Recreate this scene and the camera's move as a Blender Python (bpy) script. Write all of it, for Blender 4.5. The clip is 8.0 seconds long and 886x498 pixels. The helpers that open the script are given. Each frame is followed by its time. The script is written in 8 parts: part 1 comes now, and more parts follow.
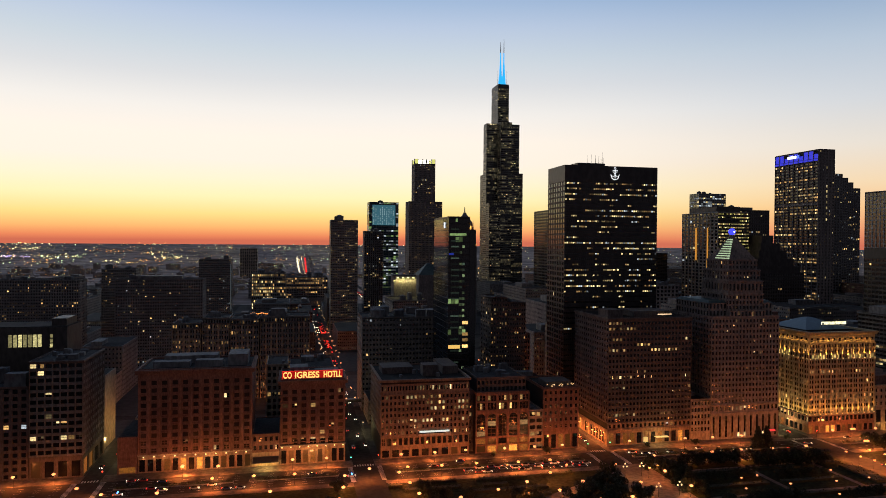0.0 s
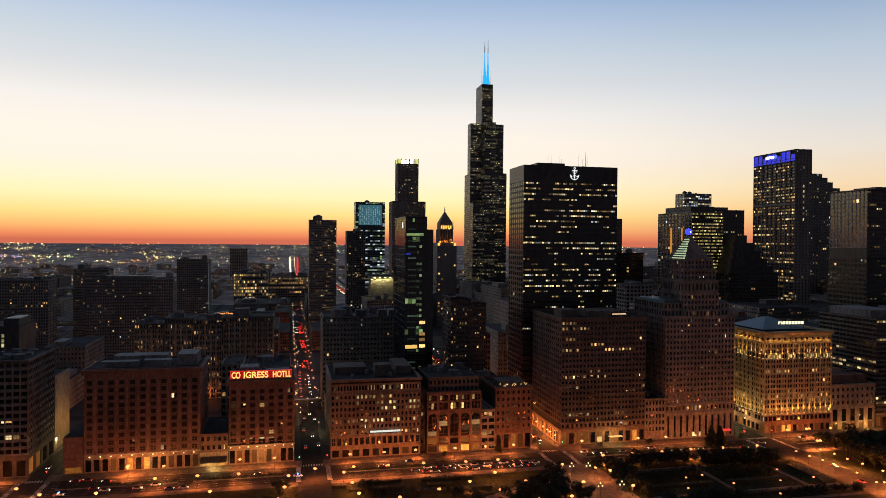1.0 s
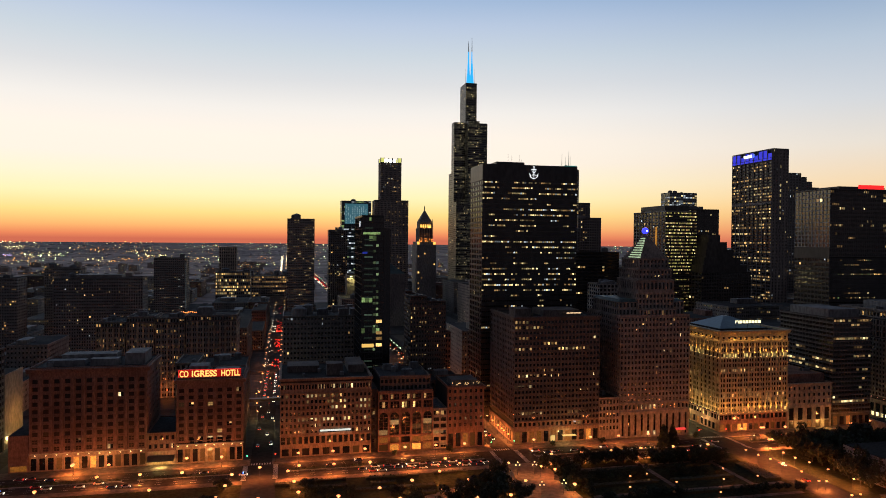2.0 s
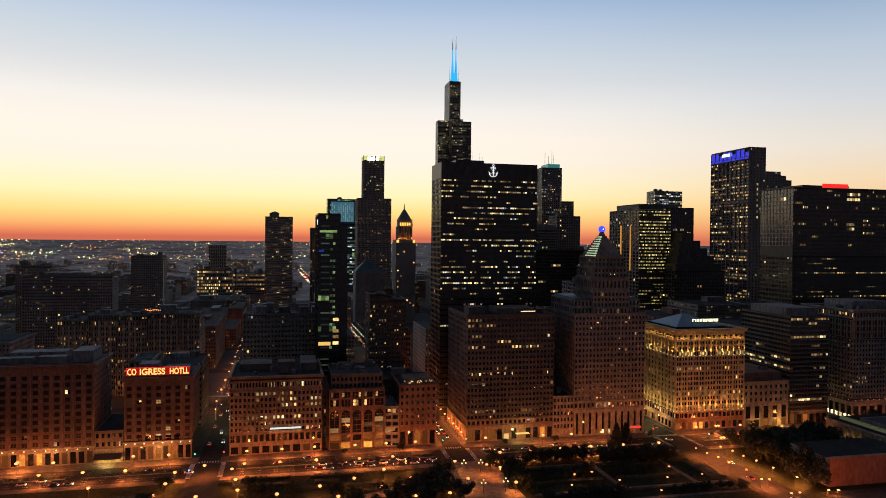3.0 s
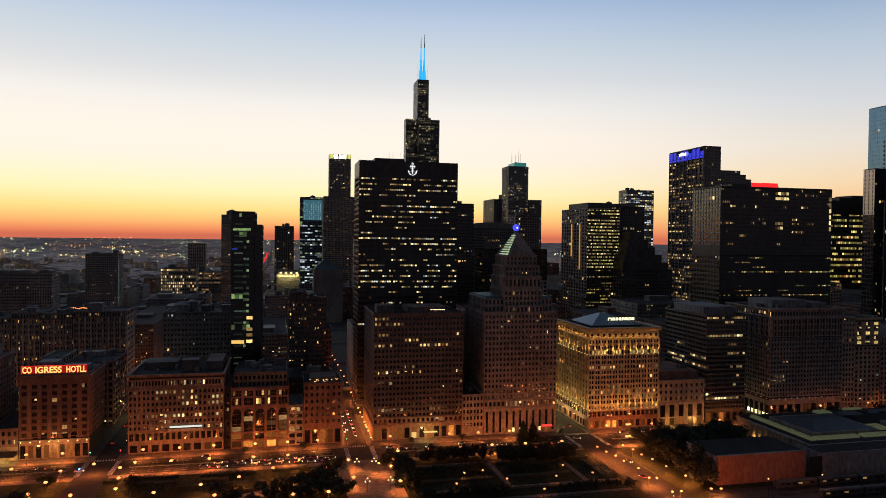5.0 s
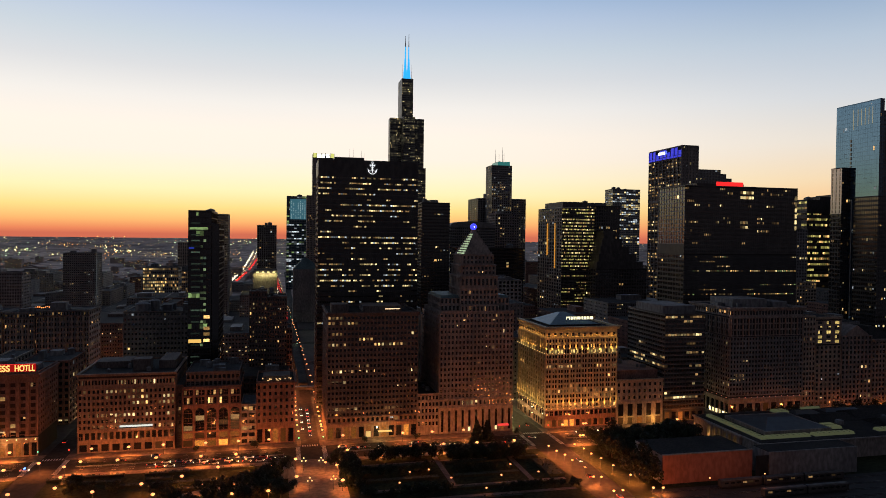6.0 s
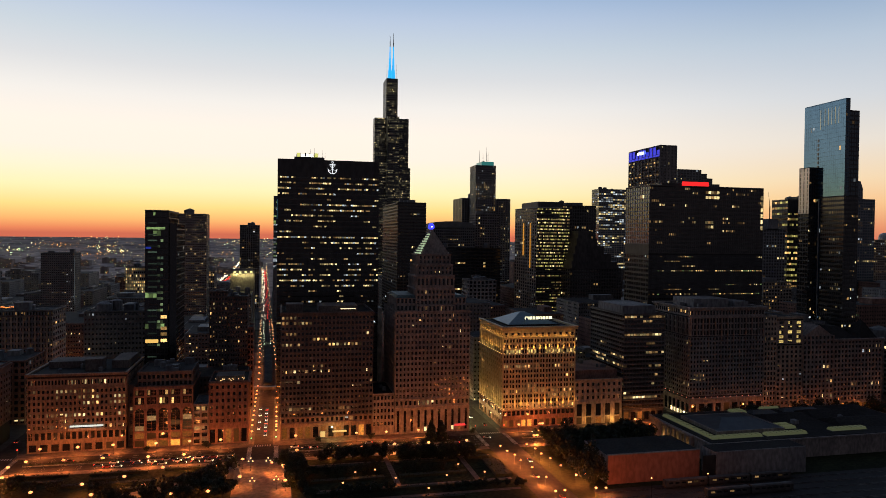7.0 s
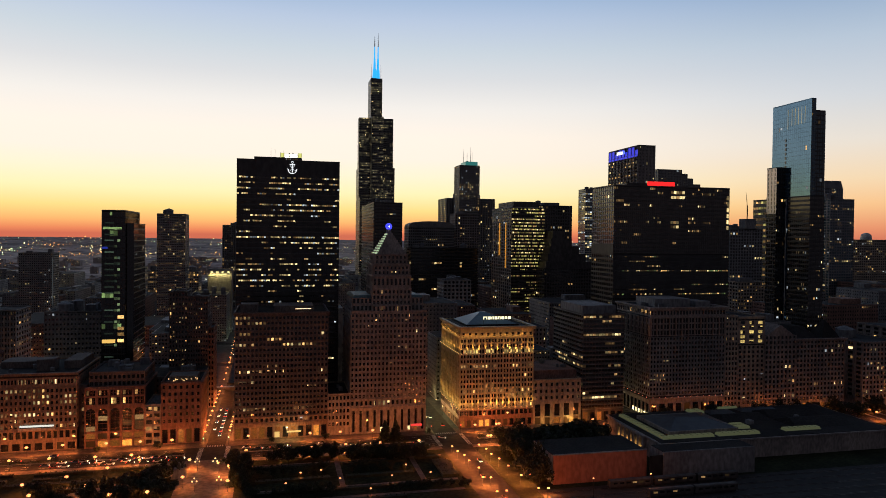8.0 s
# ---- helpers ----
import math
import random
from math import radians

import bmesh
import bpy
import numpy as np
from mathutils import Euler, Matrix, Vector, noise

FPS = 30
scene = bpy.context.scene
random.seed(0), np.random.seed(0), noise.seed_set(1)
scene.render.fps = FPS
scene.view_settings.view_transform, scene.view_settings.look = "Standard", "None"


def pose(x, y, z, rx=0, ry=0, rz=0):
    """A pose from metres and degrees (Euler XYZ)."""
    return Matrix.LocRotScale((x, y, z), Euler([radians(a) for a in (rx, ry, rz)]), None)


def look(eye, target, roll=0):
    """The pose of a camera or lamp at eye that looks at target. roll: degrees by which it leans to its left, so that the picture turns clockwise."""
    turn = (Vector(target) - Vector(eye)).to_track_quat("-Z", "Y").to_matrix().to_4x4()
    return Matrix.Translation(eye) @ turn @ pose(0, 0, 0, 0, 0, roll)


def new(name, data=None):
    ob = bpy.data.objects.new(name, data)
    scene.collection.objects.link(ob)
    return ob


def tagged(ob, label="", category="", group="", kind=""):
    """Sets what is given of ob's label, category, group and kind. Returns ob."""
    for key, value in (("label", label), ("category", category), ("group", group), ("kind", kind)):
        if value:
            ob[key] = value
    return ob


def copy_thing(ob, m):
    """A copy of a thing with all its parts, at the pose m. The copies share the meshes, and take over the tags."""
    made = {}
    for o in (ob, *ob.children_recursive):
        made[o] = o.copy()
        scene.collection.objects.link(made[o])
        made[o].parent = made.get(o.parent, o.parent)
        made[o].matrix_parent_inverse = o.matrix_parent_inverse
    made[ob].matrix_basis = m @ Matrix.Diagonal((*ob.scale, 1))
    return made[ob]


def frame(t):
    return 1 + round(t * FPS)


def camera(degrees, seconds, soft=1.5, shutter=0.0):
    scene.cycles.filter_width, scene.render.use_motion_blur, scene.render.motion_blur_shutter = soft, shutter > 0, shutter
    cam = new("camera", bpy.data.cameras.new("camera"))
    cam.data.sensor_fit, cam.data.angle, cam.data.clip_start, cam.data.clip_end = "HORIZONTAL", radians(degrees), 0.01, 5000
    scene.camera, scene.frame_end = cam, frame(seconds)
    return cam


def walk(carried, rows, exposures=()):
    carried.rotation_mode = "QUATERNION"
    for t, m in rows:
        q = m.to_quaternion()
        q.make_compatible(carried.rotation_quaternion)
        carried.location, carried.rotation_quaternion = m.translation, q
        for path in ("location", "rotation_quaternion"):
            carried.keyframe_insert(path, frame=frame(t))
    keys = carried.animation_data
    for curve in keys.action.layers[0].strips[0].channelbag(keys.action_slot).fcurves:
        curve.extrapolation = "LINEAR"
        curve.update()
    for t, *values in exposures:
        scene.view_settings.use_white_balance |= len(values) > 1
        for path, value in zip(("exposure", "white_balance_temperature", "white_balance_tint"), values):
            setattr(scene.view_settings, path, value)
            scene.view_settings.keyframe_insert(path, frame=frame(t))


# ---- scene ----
# World: x runs north along the avenue, y runs west from the avenue's building line, z = 0 at the pavement.
cam = camera(65.15, 8.0, soft=0.82)
ROWS = [  # seconds, x, y, z, yaw, pitch, roll
    (0.0, -350.35, -411.18, 130.00, -12.327, -0.570, -0.472),
    (0.5, -336.25, -414.33, 130.13, -12.390, -0.571, -0.467),
    (1.0, -322.16, -417.48, 130.26, -12.465, -0.579, -0.472),
    (1.5, -308.06, -420.61, 130.38, -12.549, -0.609, -0.491),
    (3.0, -265.77, -429.93, 130.76, -12.797, -0.815, -0.589),
    (3.5, -251.67, -433.02, 130.88, -12.879, -0.863, -0.619),
    (4.0, -237.57, -436.09, 131.00, -12.955, -0.881, -0.648),
    (4.5, -223.47, -439.15, 131.12, -13.021, -0.895, -0.670),
    (6.0, -181.16, -448.26, 131.47, -13.191, -0.996, -0.690),
    (6.5, -167.05, -451.28, 131.59, -13.241, -1.000, -0.689),
    (7.0, -152.94, -454.28, 131.70, -13.278, -0.997, -0.686),
    (7.5, -138.84, -457.27, 131.82, -13.323, -0.994, -0.684),
    (8.0, -124.73, -460.25, 131.93, -13.367, -0.990, -0.684),
]
walk(cam, [(t, pose(x, y, z, 90 + pitch, roll, yaw)) for t, x, y, z, yaw, pitch, roll in ROWS])


# ---------- sky: an hour of dusk, the glow in the west, no sun above the horizon ----------
def lin(r, g, b):
    return tuple(((c / 255 + 0.055) / 1.055) ** 2.4 if c > 10 else c / 255 / 12.92 for c in (r, g, b)) + (1.0,)


GLOW_AZIMUTH = radians(8.0)  # where the sun went down, west by a little south
world = bpy.data.worlds.new("dusk_sky")
scene.world = world
world.use_nodes = True
wn, wl = world.node_tree.nodes, world.node_tree.links
wn.clear()


def wnode(kind, **values):
    n = wn.new(kind)
    for k, v in values.items():
        if k == "operation":
            n.operation = v
    return n


def ramp_of(nodes, stops, interpolation="EASE"):
    r = nodes.new("ShaderNodeValToRGB")
    r.color_ramp.interpolation = interpolation
    els = r.color_ramp.elements
    while len(els) < len(stops):
        els.new(0.5)
    for el, (pos, col) in zip(els, stops):
        el.position, el.color = pos, col
    return r


coord = wn.new("ShaderNodeTexCoord")
sep = wn.new("ShaderNodeSeparateXYZ")
wl.new(coord.outputs["Generated"], sep.inputs[0])
up = wnode("ShaderNodeMath", operation="ARCSINE")
wl.new(sep.outputs["Z"], up.inputs[0])
elev = wn.new("ShaderNodeMapRange")  # 0 at the horizon, 1 straight overhead
elev.inputs["From Min"].default_value, elev.inputs["From Max"].default_value = 0.0, radians(90)
wl.new(up.outputs[0], elev.inputs["Value"])
west = ramp_of(wn, [(0.0, lin(206, 108, 82)), (0.0047, lin(238, 138, 92)), (0.0122, lin(250, 184, 112)), (0.0228, lin(252, 220, 136)), (0.038, lin(253, 240, 182)),
                    (0.054, lin(251, 241, 208)), (0.07, lin(251, 239, 223)), (0.09, lin(252, 240, 226)), (0.115, lin(240, 235, 229)), (0.14, lin(218, 219, 221)),
                    (0.165, lin(200, 210, 219)), (0.19, lin(183, 198, 220)), (0.212, lin(160, 183, 213)), (0.35, lin(104, 126, 158)), (1.0, lin(56, 64, 82))], "LINEAR")
north = ramp_of(wn, [(0.0, lin(205, 112, 88)), (0.012, lin(228, 148, 108)), (0.03, lin(243, 192, 138)), (0.05, lin(240, 212, 174)), (0.08, lin(228, 219, 207)),
                     (0.115, lin(206, 210, 215)), (0.16, lin(178, 193, 210)), (0.21, lin(128, 158, 194)), (0.35, lin(88, 108, 140)), (1.0, lin(56, 64, 82))], "LINEAR")
east = ramp_of(wn, [(0.0, lin(66, 60, 64)), (0.08, lin(77, 72, 78)), (0.2, lin(75, 76, 87)), (1.0, lin(54, 62, 80))], "LINEAR")
for r in (west, north, east):
    wl.new(elev.outputs[0], r.inputs[0])
# flat bearing away from the glow, as a cosine
flat = wn.new("ShaderNodeVectorMath")
flat.operation = "MULTIPLY"
flat.inputs[1].default_value = (1, 1, 0)
wl.new(coord.outputs["Generated"], flat.inputs[0])
norm = wn.new("ShaderNodeVectorMath")
norm.operation = "NORMALIZE"
wl.new(flat.outputs[0], norm.inputs[0])
dot = wn.new("ShaderNodeVectorMath")
dot.operation = "DOT_PRODUCT"
dot.inputs[1].default_value = (-math.sin(GLOW_AZIMUTH), math.cos(GLOW_AZIMUTH), 0)
wl.new(norm.outputs[0], dot.inputs[0])
near_glow = wn.new("ShaderNodeMapRange")
near_glow.interpolation_type = "SMOOTHSTEP"
near_glow.inputs["From Min"].default_value, near_glow.inputs["From Max"].default_value = 0.57, 0.97
wl.new(dot.outputs["Value"], near_glow.inputs["Value"])
far_glow = wn.new("ShaderNodeMapRange")
far_glow.interpolation_type = "SMOOTHSTEP"
far_glow.inputs["From Min"].default_value, far_glow.inputs["From Max"].default_value = -0.1, 0.55
wl.new(dot.outputs["Value"], far_glow.inputs["Value"])
mix1 = wn.new("ShaderNodeMix")
mix1.data_type = "RGBA"
wl.new(near_glow.outputs[0], mix1.inputs["Factor"])
wl.new(north.outputs[0], mix1.inputs["A"])
wl.new(west.outputs[0], mix1.inputs["B"])
mix2 = wn.new("ShaderNodeMix")
mix2.data_type = "RGBA"
wl.new(far_glow.outputs[0], mix2.inputs["Factor"])
wl.new(east.outputs[0], mix2.inputs["A"])
wl.new(mix1.outputs["Result"], mix2.inputs["B"])
sky_bg = wn.new("ShaderNodeBackground")
sky_bg.inputs["Strength"].default_value = 1.07
wl.new(mix2.outputs["Result"], sky_bg.inputs["Color"])
sky_out = wn.new("ShaderNodeOutputWorld")
wl.new(sky_bg.outputs[0], sky_out.inputs["Surface"])
scene.view_settings.exposure = 0.0
SODIUM = (1.0, 0.255, 0.052)
AVENUE_W = 3650.0  # one avenue lamp
UPLIGHT_W = 1150.0


# ---------- materials ----------
def surface(name, colour, rough=0.8, metal=0.0, grain=0.6, stain=0.35, bump=0.15, per_piece=0.0, spec=0.5):
    """A solid surface with a fine grain, broad weather stains and a slight relief."""
    m = bpy.data.materials.new(name)
    m.use_nodes = True
    n, l = m.node_tree.nodes, m.node_tree.links
    bsdf = n["Principled BSDF"]
    bsdf.inputs["Roughness"].default_value, bsdf.inputs["Metallic"].default_value = rough, metal
    bsdf.inputs["Specular IOR Level"].default_value = spec
    tc = n.new("ShaderNodeTexCoord")
    fine = n.new("ShaderNodeTexNoise")
    fine.inputs["Scale"].default_value, fine.inputs["Detail"].default_value = grain, 4
    wide = n.new("ShaderNodeTexNoise")
    wide.inputs["Scale"].default_value, wide.inputs["Detail"].default_value = grain * 0.09, 3
    stretch = n.new("ShaderNodeMapping")
    stretch.inputs["Scale"].default_value = (1, 1, 0.45)
    l.new(tc.outputs["Object"], stretch.inputs[0])
    l.new(stretch.outputs[0], fine.inputs["Vector"])
    l.new(stretch.outputs[0], wide.inputs["Vector"])
    c = Vector(colour)
    r1 = ramp_of(n, [(0.3, (*(c * (1 - stain)), 1)), (0.7, (*(c * (1 + stain * 0.6)), 1))])
    l.new(fine.outputs["Fac"], r1.inputs[0])
    r2 = ramp_of(n, [(0.3, (1 - stain, 1 - stain, 1 - stain * 0.9, 1)), (0.65, (1, 1, 1, 1))])
    l.new(wide.outputs["Fac"], r2.inputs[0])
    mul = n.new("ShaderNodeMix")
    mul.data_type, mul.blend_type = "RGBA", "MULTIPLY"
    mul.inputs["Factor"].default_value = 1.0
    l.new(r1.outputs[0], mul.inputs["A"])
    l.new(r2.outputs[0], mul.inputs["B"])
    last = mul.outputs["Result"]
    if per_piece:
        info = n.new("ShaderNodeObjectInfo")
        pr = ramp_of(n, [(0.0, (1 - per_piece,) * 3 + (1,)), (1.0, (1 + per_piece,) * 3 + (1,))], "LINEAR")
        l.new(info.outputs["Random"], pr.inputs[0])
        mul2 = n.new("ShaderNodeMix")
        mul2.data_type, mul2.blend_type = "RGBA", "MULTIPLY"
        mul2.inputs["Factor"].default_value = 1.0
        l.new(last, mul2.inputs["A"])
        l.new(pr.outputs[0], mul2.inputs["B"])
        last = mul2.outputs["Result"]
    l.new(last, bsdf.inputs["Base Color"])
    if bump:
        b = n.new("ShaderNodeBump")
        b.inputs["Strength"].default_value, b.inputs["Distance"].default_value = bump, 0.05
        l.new(fine.outputs["Fac"], b.inputs["Height"])
        l.new(b.outputs[0], bsdf.inputs["Normal"])
    return m


def glow(name, colour, strength, island=False, spread=0.0, sampled=False, backing=0.02):
    """A thing that gives off light; spread: how far single pieces differ in brightness."""
    m = bpy.data.materials.new(name)
    m.use_nodes = True
    n, l = m.node_tree.nodes, m.node_tree.links
    bsdf = n["Principled BSDF"]
    bsdf.inputs["Base Color"].default_value = (backing, backing, backing, 1)
    bsdf.inputs["Roughness"].default_value = 0.3
    bsdf.inputs["Emission Color"].default_value = (*colour, 1)
    bsdf.inputs["Emission Strength"].default_value = strength
    if spread:
        src = n.new("ShaderNodeNewGeometry").outputs["Random Per Island"] if island else n.new("ShaderNodeObjectInfo").outputs["Random"]
        power = n.new("ShaderNodeMath")
        power.operation = "POWER"
        power.inputs[1].default_value = 2.2
        l.new(src, power.inputs[0])
        rng = n.new("ShaderNodeMapRange")
        rng.inputs["To Min"].default_value, rng.inputs["To Max"].default_value = strength * (1 - spread), strength * (1 + spread)
        l.new(power.outputs[0], rng.inputs["Value"])
        # blinds, desks and ceiling lights break the pane up
        tc, nz = n.new("ShaderNodeTexCoord"), n.new("ShaderNodeTexNoise")
        nz.inputs["Scale"].default_value = 0.9
        l.new(tc.outputs["Object"], nz.inputs["Vector"])
        mod = n.new("ShaderNodeMapRange")
        mod.inputs["From Min"].default_value, mod.inputs["From Max"].default_value = 0.3, 0.7
        mod.inputs["To Min"].default_value, mod.inputs["To Max"].default_value = 0.45, 1.3
        l.new(nz.outputs["Fac"], mod.inputs["Value"])
        times = n.new("ShaderNodeMath")
        times.operation = "MULTIPLY"
        l.new(rng.outputs[0], times.inputs[0])
        l.new(mod.outputs[0], times.inputs[1])
        l.new(times.outputs[0], bsdf.inputs["Emission Strength"])
    if not sampled:
        m.cycles.emission_sampling = "NONE"
    return m


def glass(name, colour, rough=0.12, metal=0.0, spec=0.6):
    m = surface(name, colour, rough, metal, grain=0.25, stain=0.3, bump=0.0, spec=spec)
    return m


BRICK = surface("red_brown_brick", (0.25, 0.135, 0.1), 0.9, grain=1.2, per_piece=0.0)
BROWN = surface("brown_brick", (0.155, 0.12, 0.102), 0.9, grain=1.2)
GRANITE = surface("rusticated_granite", (0.30, 0.20, 0.14), 0.85, grain=0.9)
SANDSTONE = surface("red_sandstone", (0.30, 0.15, 0.10), 0.85, grain=0.9)
LIMESTONE = surface("grey_limestone", (0.31, 0.26, 0.225), 0.85, grain=0.7)
TERRACOTTA = surface("cream_terracotta", (0.5, 0.38, 0.21), 0.55, grain=0.8, stain=0.2)
BUFF = surface("buff_stone", (0.40, 0.32, 0.24), 0.8, grain=0.7)
CONCRETE = surface("grey_concrete", (0.24, 0.23, 0.22), 0.85, grain=0.5)
PALE = surface("pale_stone", (0.46, 0.42, 0.37), 0.8, grain=0.5)
DARKSTONE = surface("dark_stone", (0.25, 0.232, 0.212), 0.7, grain=0.6)
STEEL_RED = surface("dark_red_painted_steel", (0.085, 0.034, 0.03), 0.55, grain=0.4, spec=0.4)
STEEL_BLACK = surface("black_anodised_metal", (0.056, 0.052, 0.05), 0.42, metal=0.3, grain=0.3)
STEEL_BROWN = surface("dark_bronze_metal", (0.1, 0.088, 0.078), 0.5, metal=0.3, grain=0.4)
# lighter than black cladding: haze and sunset glow are put into the colour
TOWER_SKIN = surface("hazed_black_cladding", (0.1, 0.1, 0.088), 0.4, metal=0.3, grain=0.3)
MULLION_BLUE = surface("blue_grey_mullion", (0.1, 0.18, 0.26), 0.2, metal=0.85, grain=0.8, bump=0)
STEEL_GREY = surface("grey_metal", (0.2, 0.21, 0.22), 0.45, metal=0.5, grain=0.8)
PANE_DARK = glass("dark_window_glass", (0.012, 0.013, 0.016))
PANE_CURTAIN = glass("curtained_window_glass", (0.045, 0.032, 0.026), 0.25, spec=0.35)
PANE_BLACK = glass("tinted_tower_glass", (0.02, 0.019, 0.018), 0.12, spec=1.0)
PANE_TEAL = glass("teal_tower_glass", (0.03, 0.07, 0.09), 0.08, spec=1.0)
SKY_PANEL = surface("pale_metal_panel", (0.46, 0.42, 0.39), 0.3, metal=0.85, grain=0.3, stain=0.1, bump=0)
PANE_BLUE = surface("blue_mirror_glass", (0.11, 0.205, 0.3), 0.06, metal=0.9, grain=0.1, stain=0.06, bump=0)
# solid body; the darkness of unlit rooms is put into its near-black colour
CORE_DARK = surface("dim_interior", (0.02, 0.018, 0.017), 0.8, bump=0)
ROOF_GRAVEL = surface("gravel_roof", (0.062, 0.06, 0.06), 0.95, grain=0.8, spec=0.2)
ROOF_DARK = surface("dark_felt_roof", (0.034, 0.03, 0.027), 0.9, grain=0.8, spec=0.2)
ROOF_LIGHT = surface("pale_membrane_roof", (0.17, 0.17, 0.17), 0.8, grain=0.5, spec=0.2)
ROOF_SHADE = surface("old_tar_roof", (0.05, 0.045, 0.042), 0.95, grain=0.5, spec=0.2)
ROOF_DUST = surface("dusty_tar_roof", (0.06, 0.056, 0.053), 0.95, grain=0.5, spec=0.2)
COPPER = surface("green_copper_roof", (0.07, 0.11, 0.1), 0.6, metal=0.2, grain=0.8)
SHOP = glow("amber_shop_light", (1.0, 0.34, 0.05), 0.9, spread=0.85)
SHOP_DIM = glow("dim_shop_light", (1.0, 0.3, 0.05), 0.2, spread=0.85)
LIT_WARM = glow("warm_lit_window", (1.0, 0.56, 0.18), 1.15, spread=0.9)
LIT_PALE = glow("pale_lit_window", (1.0, 0.76, 0.34), 1.05, spread=0.9)
LIT_DIM = glow("dim_lit_window", (1.0, 0.58, 0.22), 0.28, spread=0.9)
LIT_COOL = glow("cool_lit_window", (0.8, 0.92, 1.0), 0.65, spread=0.9)
LIT_GREEN = glow("greenish_lit_window", (0.55, 0.85, 0.3), 0.3, spread=0.9)
ISLAND = {}
for m_, c_, e_ in ((LIT_WARM, (1.0, 0.56, 0.18), 1.15), (LIT_PALE, (1.0, 0.76, 0.34), 1.05), (LIT_DIM, (1.0, 0.58, 0.22), 0.28), (LIT_COOL, (0.8, 0.92, 1.0), 0.65), (LIT_GREEN, (0.55, 0.85, 0.3), 0.3)):
    ISLAND[m_.name] = glow(m_.name + "s_joined", c_, e_, island=True, spread=0.9)


# ---------- mesh tools ----------
class Shape:
    """Gathers boxes, prisms and tubes into one mesh."""

    def __init__(self):
        self.v, self.f, self.m = [], [], []

    def face(self, pts, m=0):
        k = len(self.v)
        self.v.extend(pts)
        self.f.append(tuple(range(k, k + len(pts))))
        self.m.append(m)
        return self

    def box(self, x0, x1, y0, y1, z0, z1, m=0):
        return self.frustum((x0, x1, y0, y1), z0, (x0, x1, y0, y1), z1, m)

    def frustum(self, a, z0, b, z1, m=0):
        k = len(self.v)
        self.v += [(a[0], a[2], z0), (a[1], a[2], z0), (a[1], a[3], z0), (a[0], a[3], z0),
                   (b[0], b[2], z1), (b[1], b[2], z1), (b[1], b[3], z1), (b[0], b[3], z1)]
        for q in ((3, 2, 1, 0), (4, 5, 6, 7), (0, 1, 5, 4), (1, 2, 6, 5), (2, 3, 7, 6), (3, 0, 4, 7)):
            self.f.append(tuple(k + i for i in q))
            self.m.append(m)
        return self

    def prism(self, pts, z0, z1, m=0, top=None):
        k, n = len(self.v), len(pts)
        top = top or pts
        self.v += [(x, y, z0) for x, y in pts] + [(x, y, z1) for x, y in top]
        self.f += [tuple(range(k + n - 1, k - 1, -1)), tuple(range(k + n, k + 2 * n))]
        self.m += [m, m]
        for i in range(n):
            j = (i + 1) % n
            self.f.append((k + i, k + j, k + n + j, k + n + i))
            self.m.append(m)
        return self

    def drum(self, x, y, z0, z1, r0, r1=None, n=12, m=0):
        r1 = r0 if r1 is None else r1
        ring = [(math.cos(2 * math.pi * i / n), math.sin(2 * math.pi * i / n)) for i in range(n)]
        return self.prism([(x + r0 * c, y + r0 * s) for c, s in ring], z0, z1, m, [(x + r1 * c, y + r1 * s) for c, s in ring])

    def tube(self, p, q, r0, r1=None, n=6, m=0):
        r1 = r0 if r1 is None else r1
        p, q = Vector(p), Vector(q)
        d = (q - p).normalized()
        a = d.orthogonal().normalized()
        b = d.cross(a)
        k = len(self.v)
        for c, r in ((p, r0), (q, r1)):
            for i in range(n):
                t = 2 * math.pi * i / n
                self.v.append(tuple(c + r * (math.cos(t) * a + math.sin(t) * b)))
        for i in range(n):
            j = (i + 1) % n
            self.f.append((k + i, k + j, k + n + j, k + n + i))
            self.m.append(m)
        self.f += [tuple(range(k + n - 1, k - 1, -1)), tuple(range(k + n, k + 2 * n))]
        self.m += [m, m]
        return self

    def ball(self, x, y, z, r, m=0, n=8, squash=1.0):
        k, rings = len(self.v), max(3, n // 2)
        for i in range(rings + 1):
            a = math.pi * i / rings
            for j in range(n):
                t = 2 * math.pi * j / n
                self.v.append((x + r * math.sin(a) * math.cos(t), y + r * math.sin(a) * math.sin(t), z + squash * r * math.cos(a)))
        for i in range(rings):
            for j in range(n):
                jj = (j + 1) % n
                self.f.append((k + i * n + j, k + (i + 1) * n + j, k + (i + 1) * n + jj, k + i * n + jj))
                self.m.append(m)
        return self

    def mesh(self, name, mats, smooth=False):
        me = bpy.data.meshes.new(name)
        me.from_pydata(self.v, [], self.f)
        for mat in mats:
            me.materials.append(mat)
        me.polygons.foreach_set("material_index", self.m)
        if smooth:
            me.polygons.foreach_set("use_smooth", [True] * len(self.f))
        me.update()
        return me


def part(name, shape, mats, parent, label="", at=None, kind=""):
    """One mesh object under a thing or under a part."""
    me = shape
    if isinstance(shape, Shape):
        me = shape.mesh(name, mats if isinstance(mats, (list, tuple)) else [mats])
    ob = new(name, me)
    ob.parent = parent
    if at is not None:
        ob.location = at
    return tagged(ob, label, kind=kind)


def thing(name, at, label, category, group="", kind=""):
    ob = new(name)
    ob.location = at
    ob.empty_display_size = 0.5
    return tagged(ob, label, category, group, kind)


def solid(name, shape, mats, label, category, group="", kind="", at=(0, 0, 0)):
    ob = new(name, shape.mesh(name, mats if isinstance(mats, (list, tuple)) else [mats]))
    ob.location = at
    return tagged(ob, label, category, group, kind)


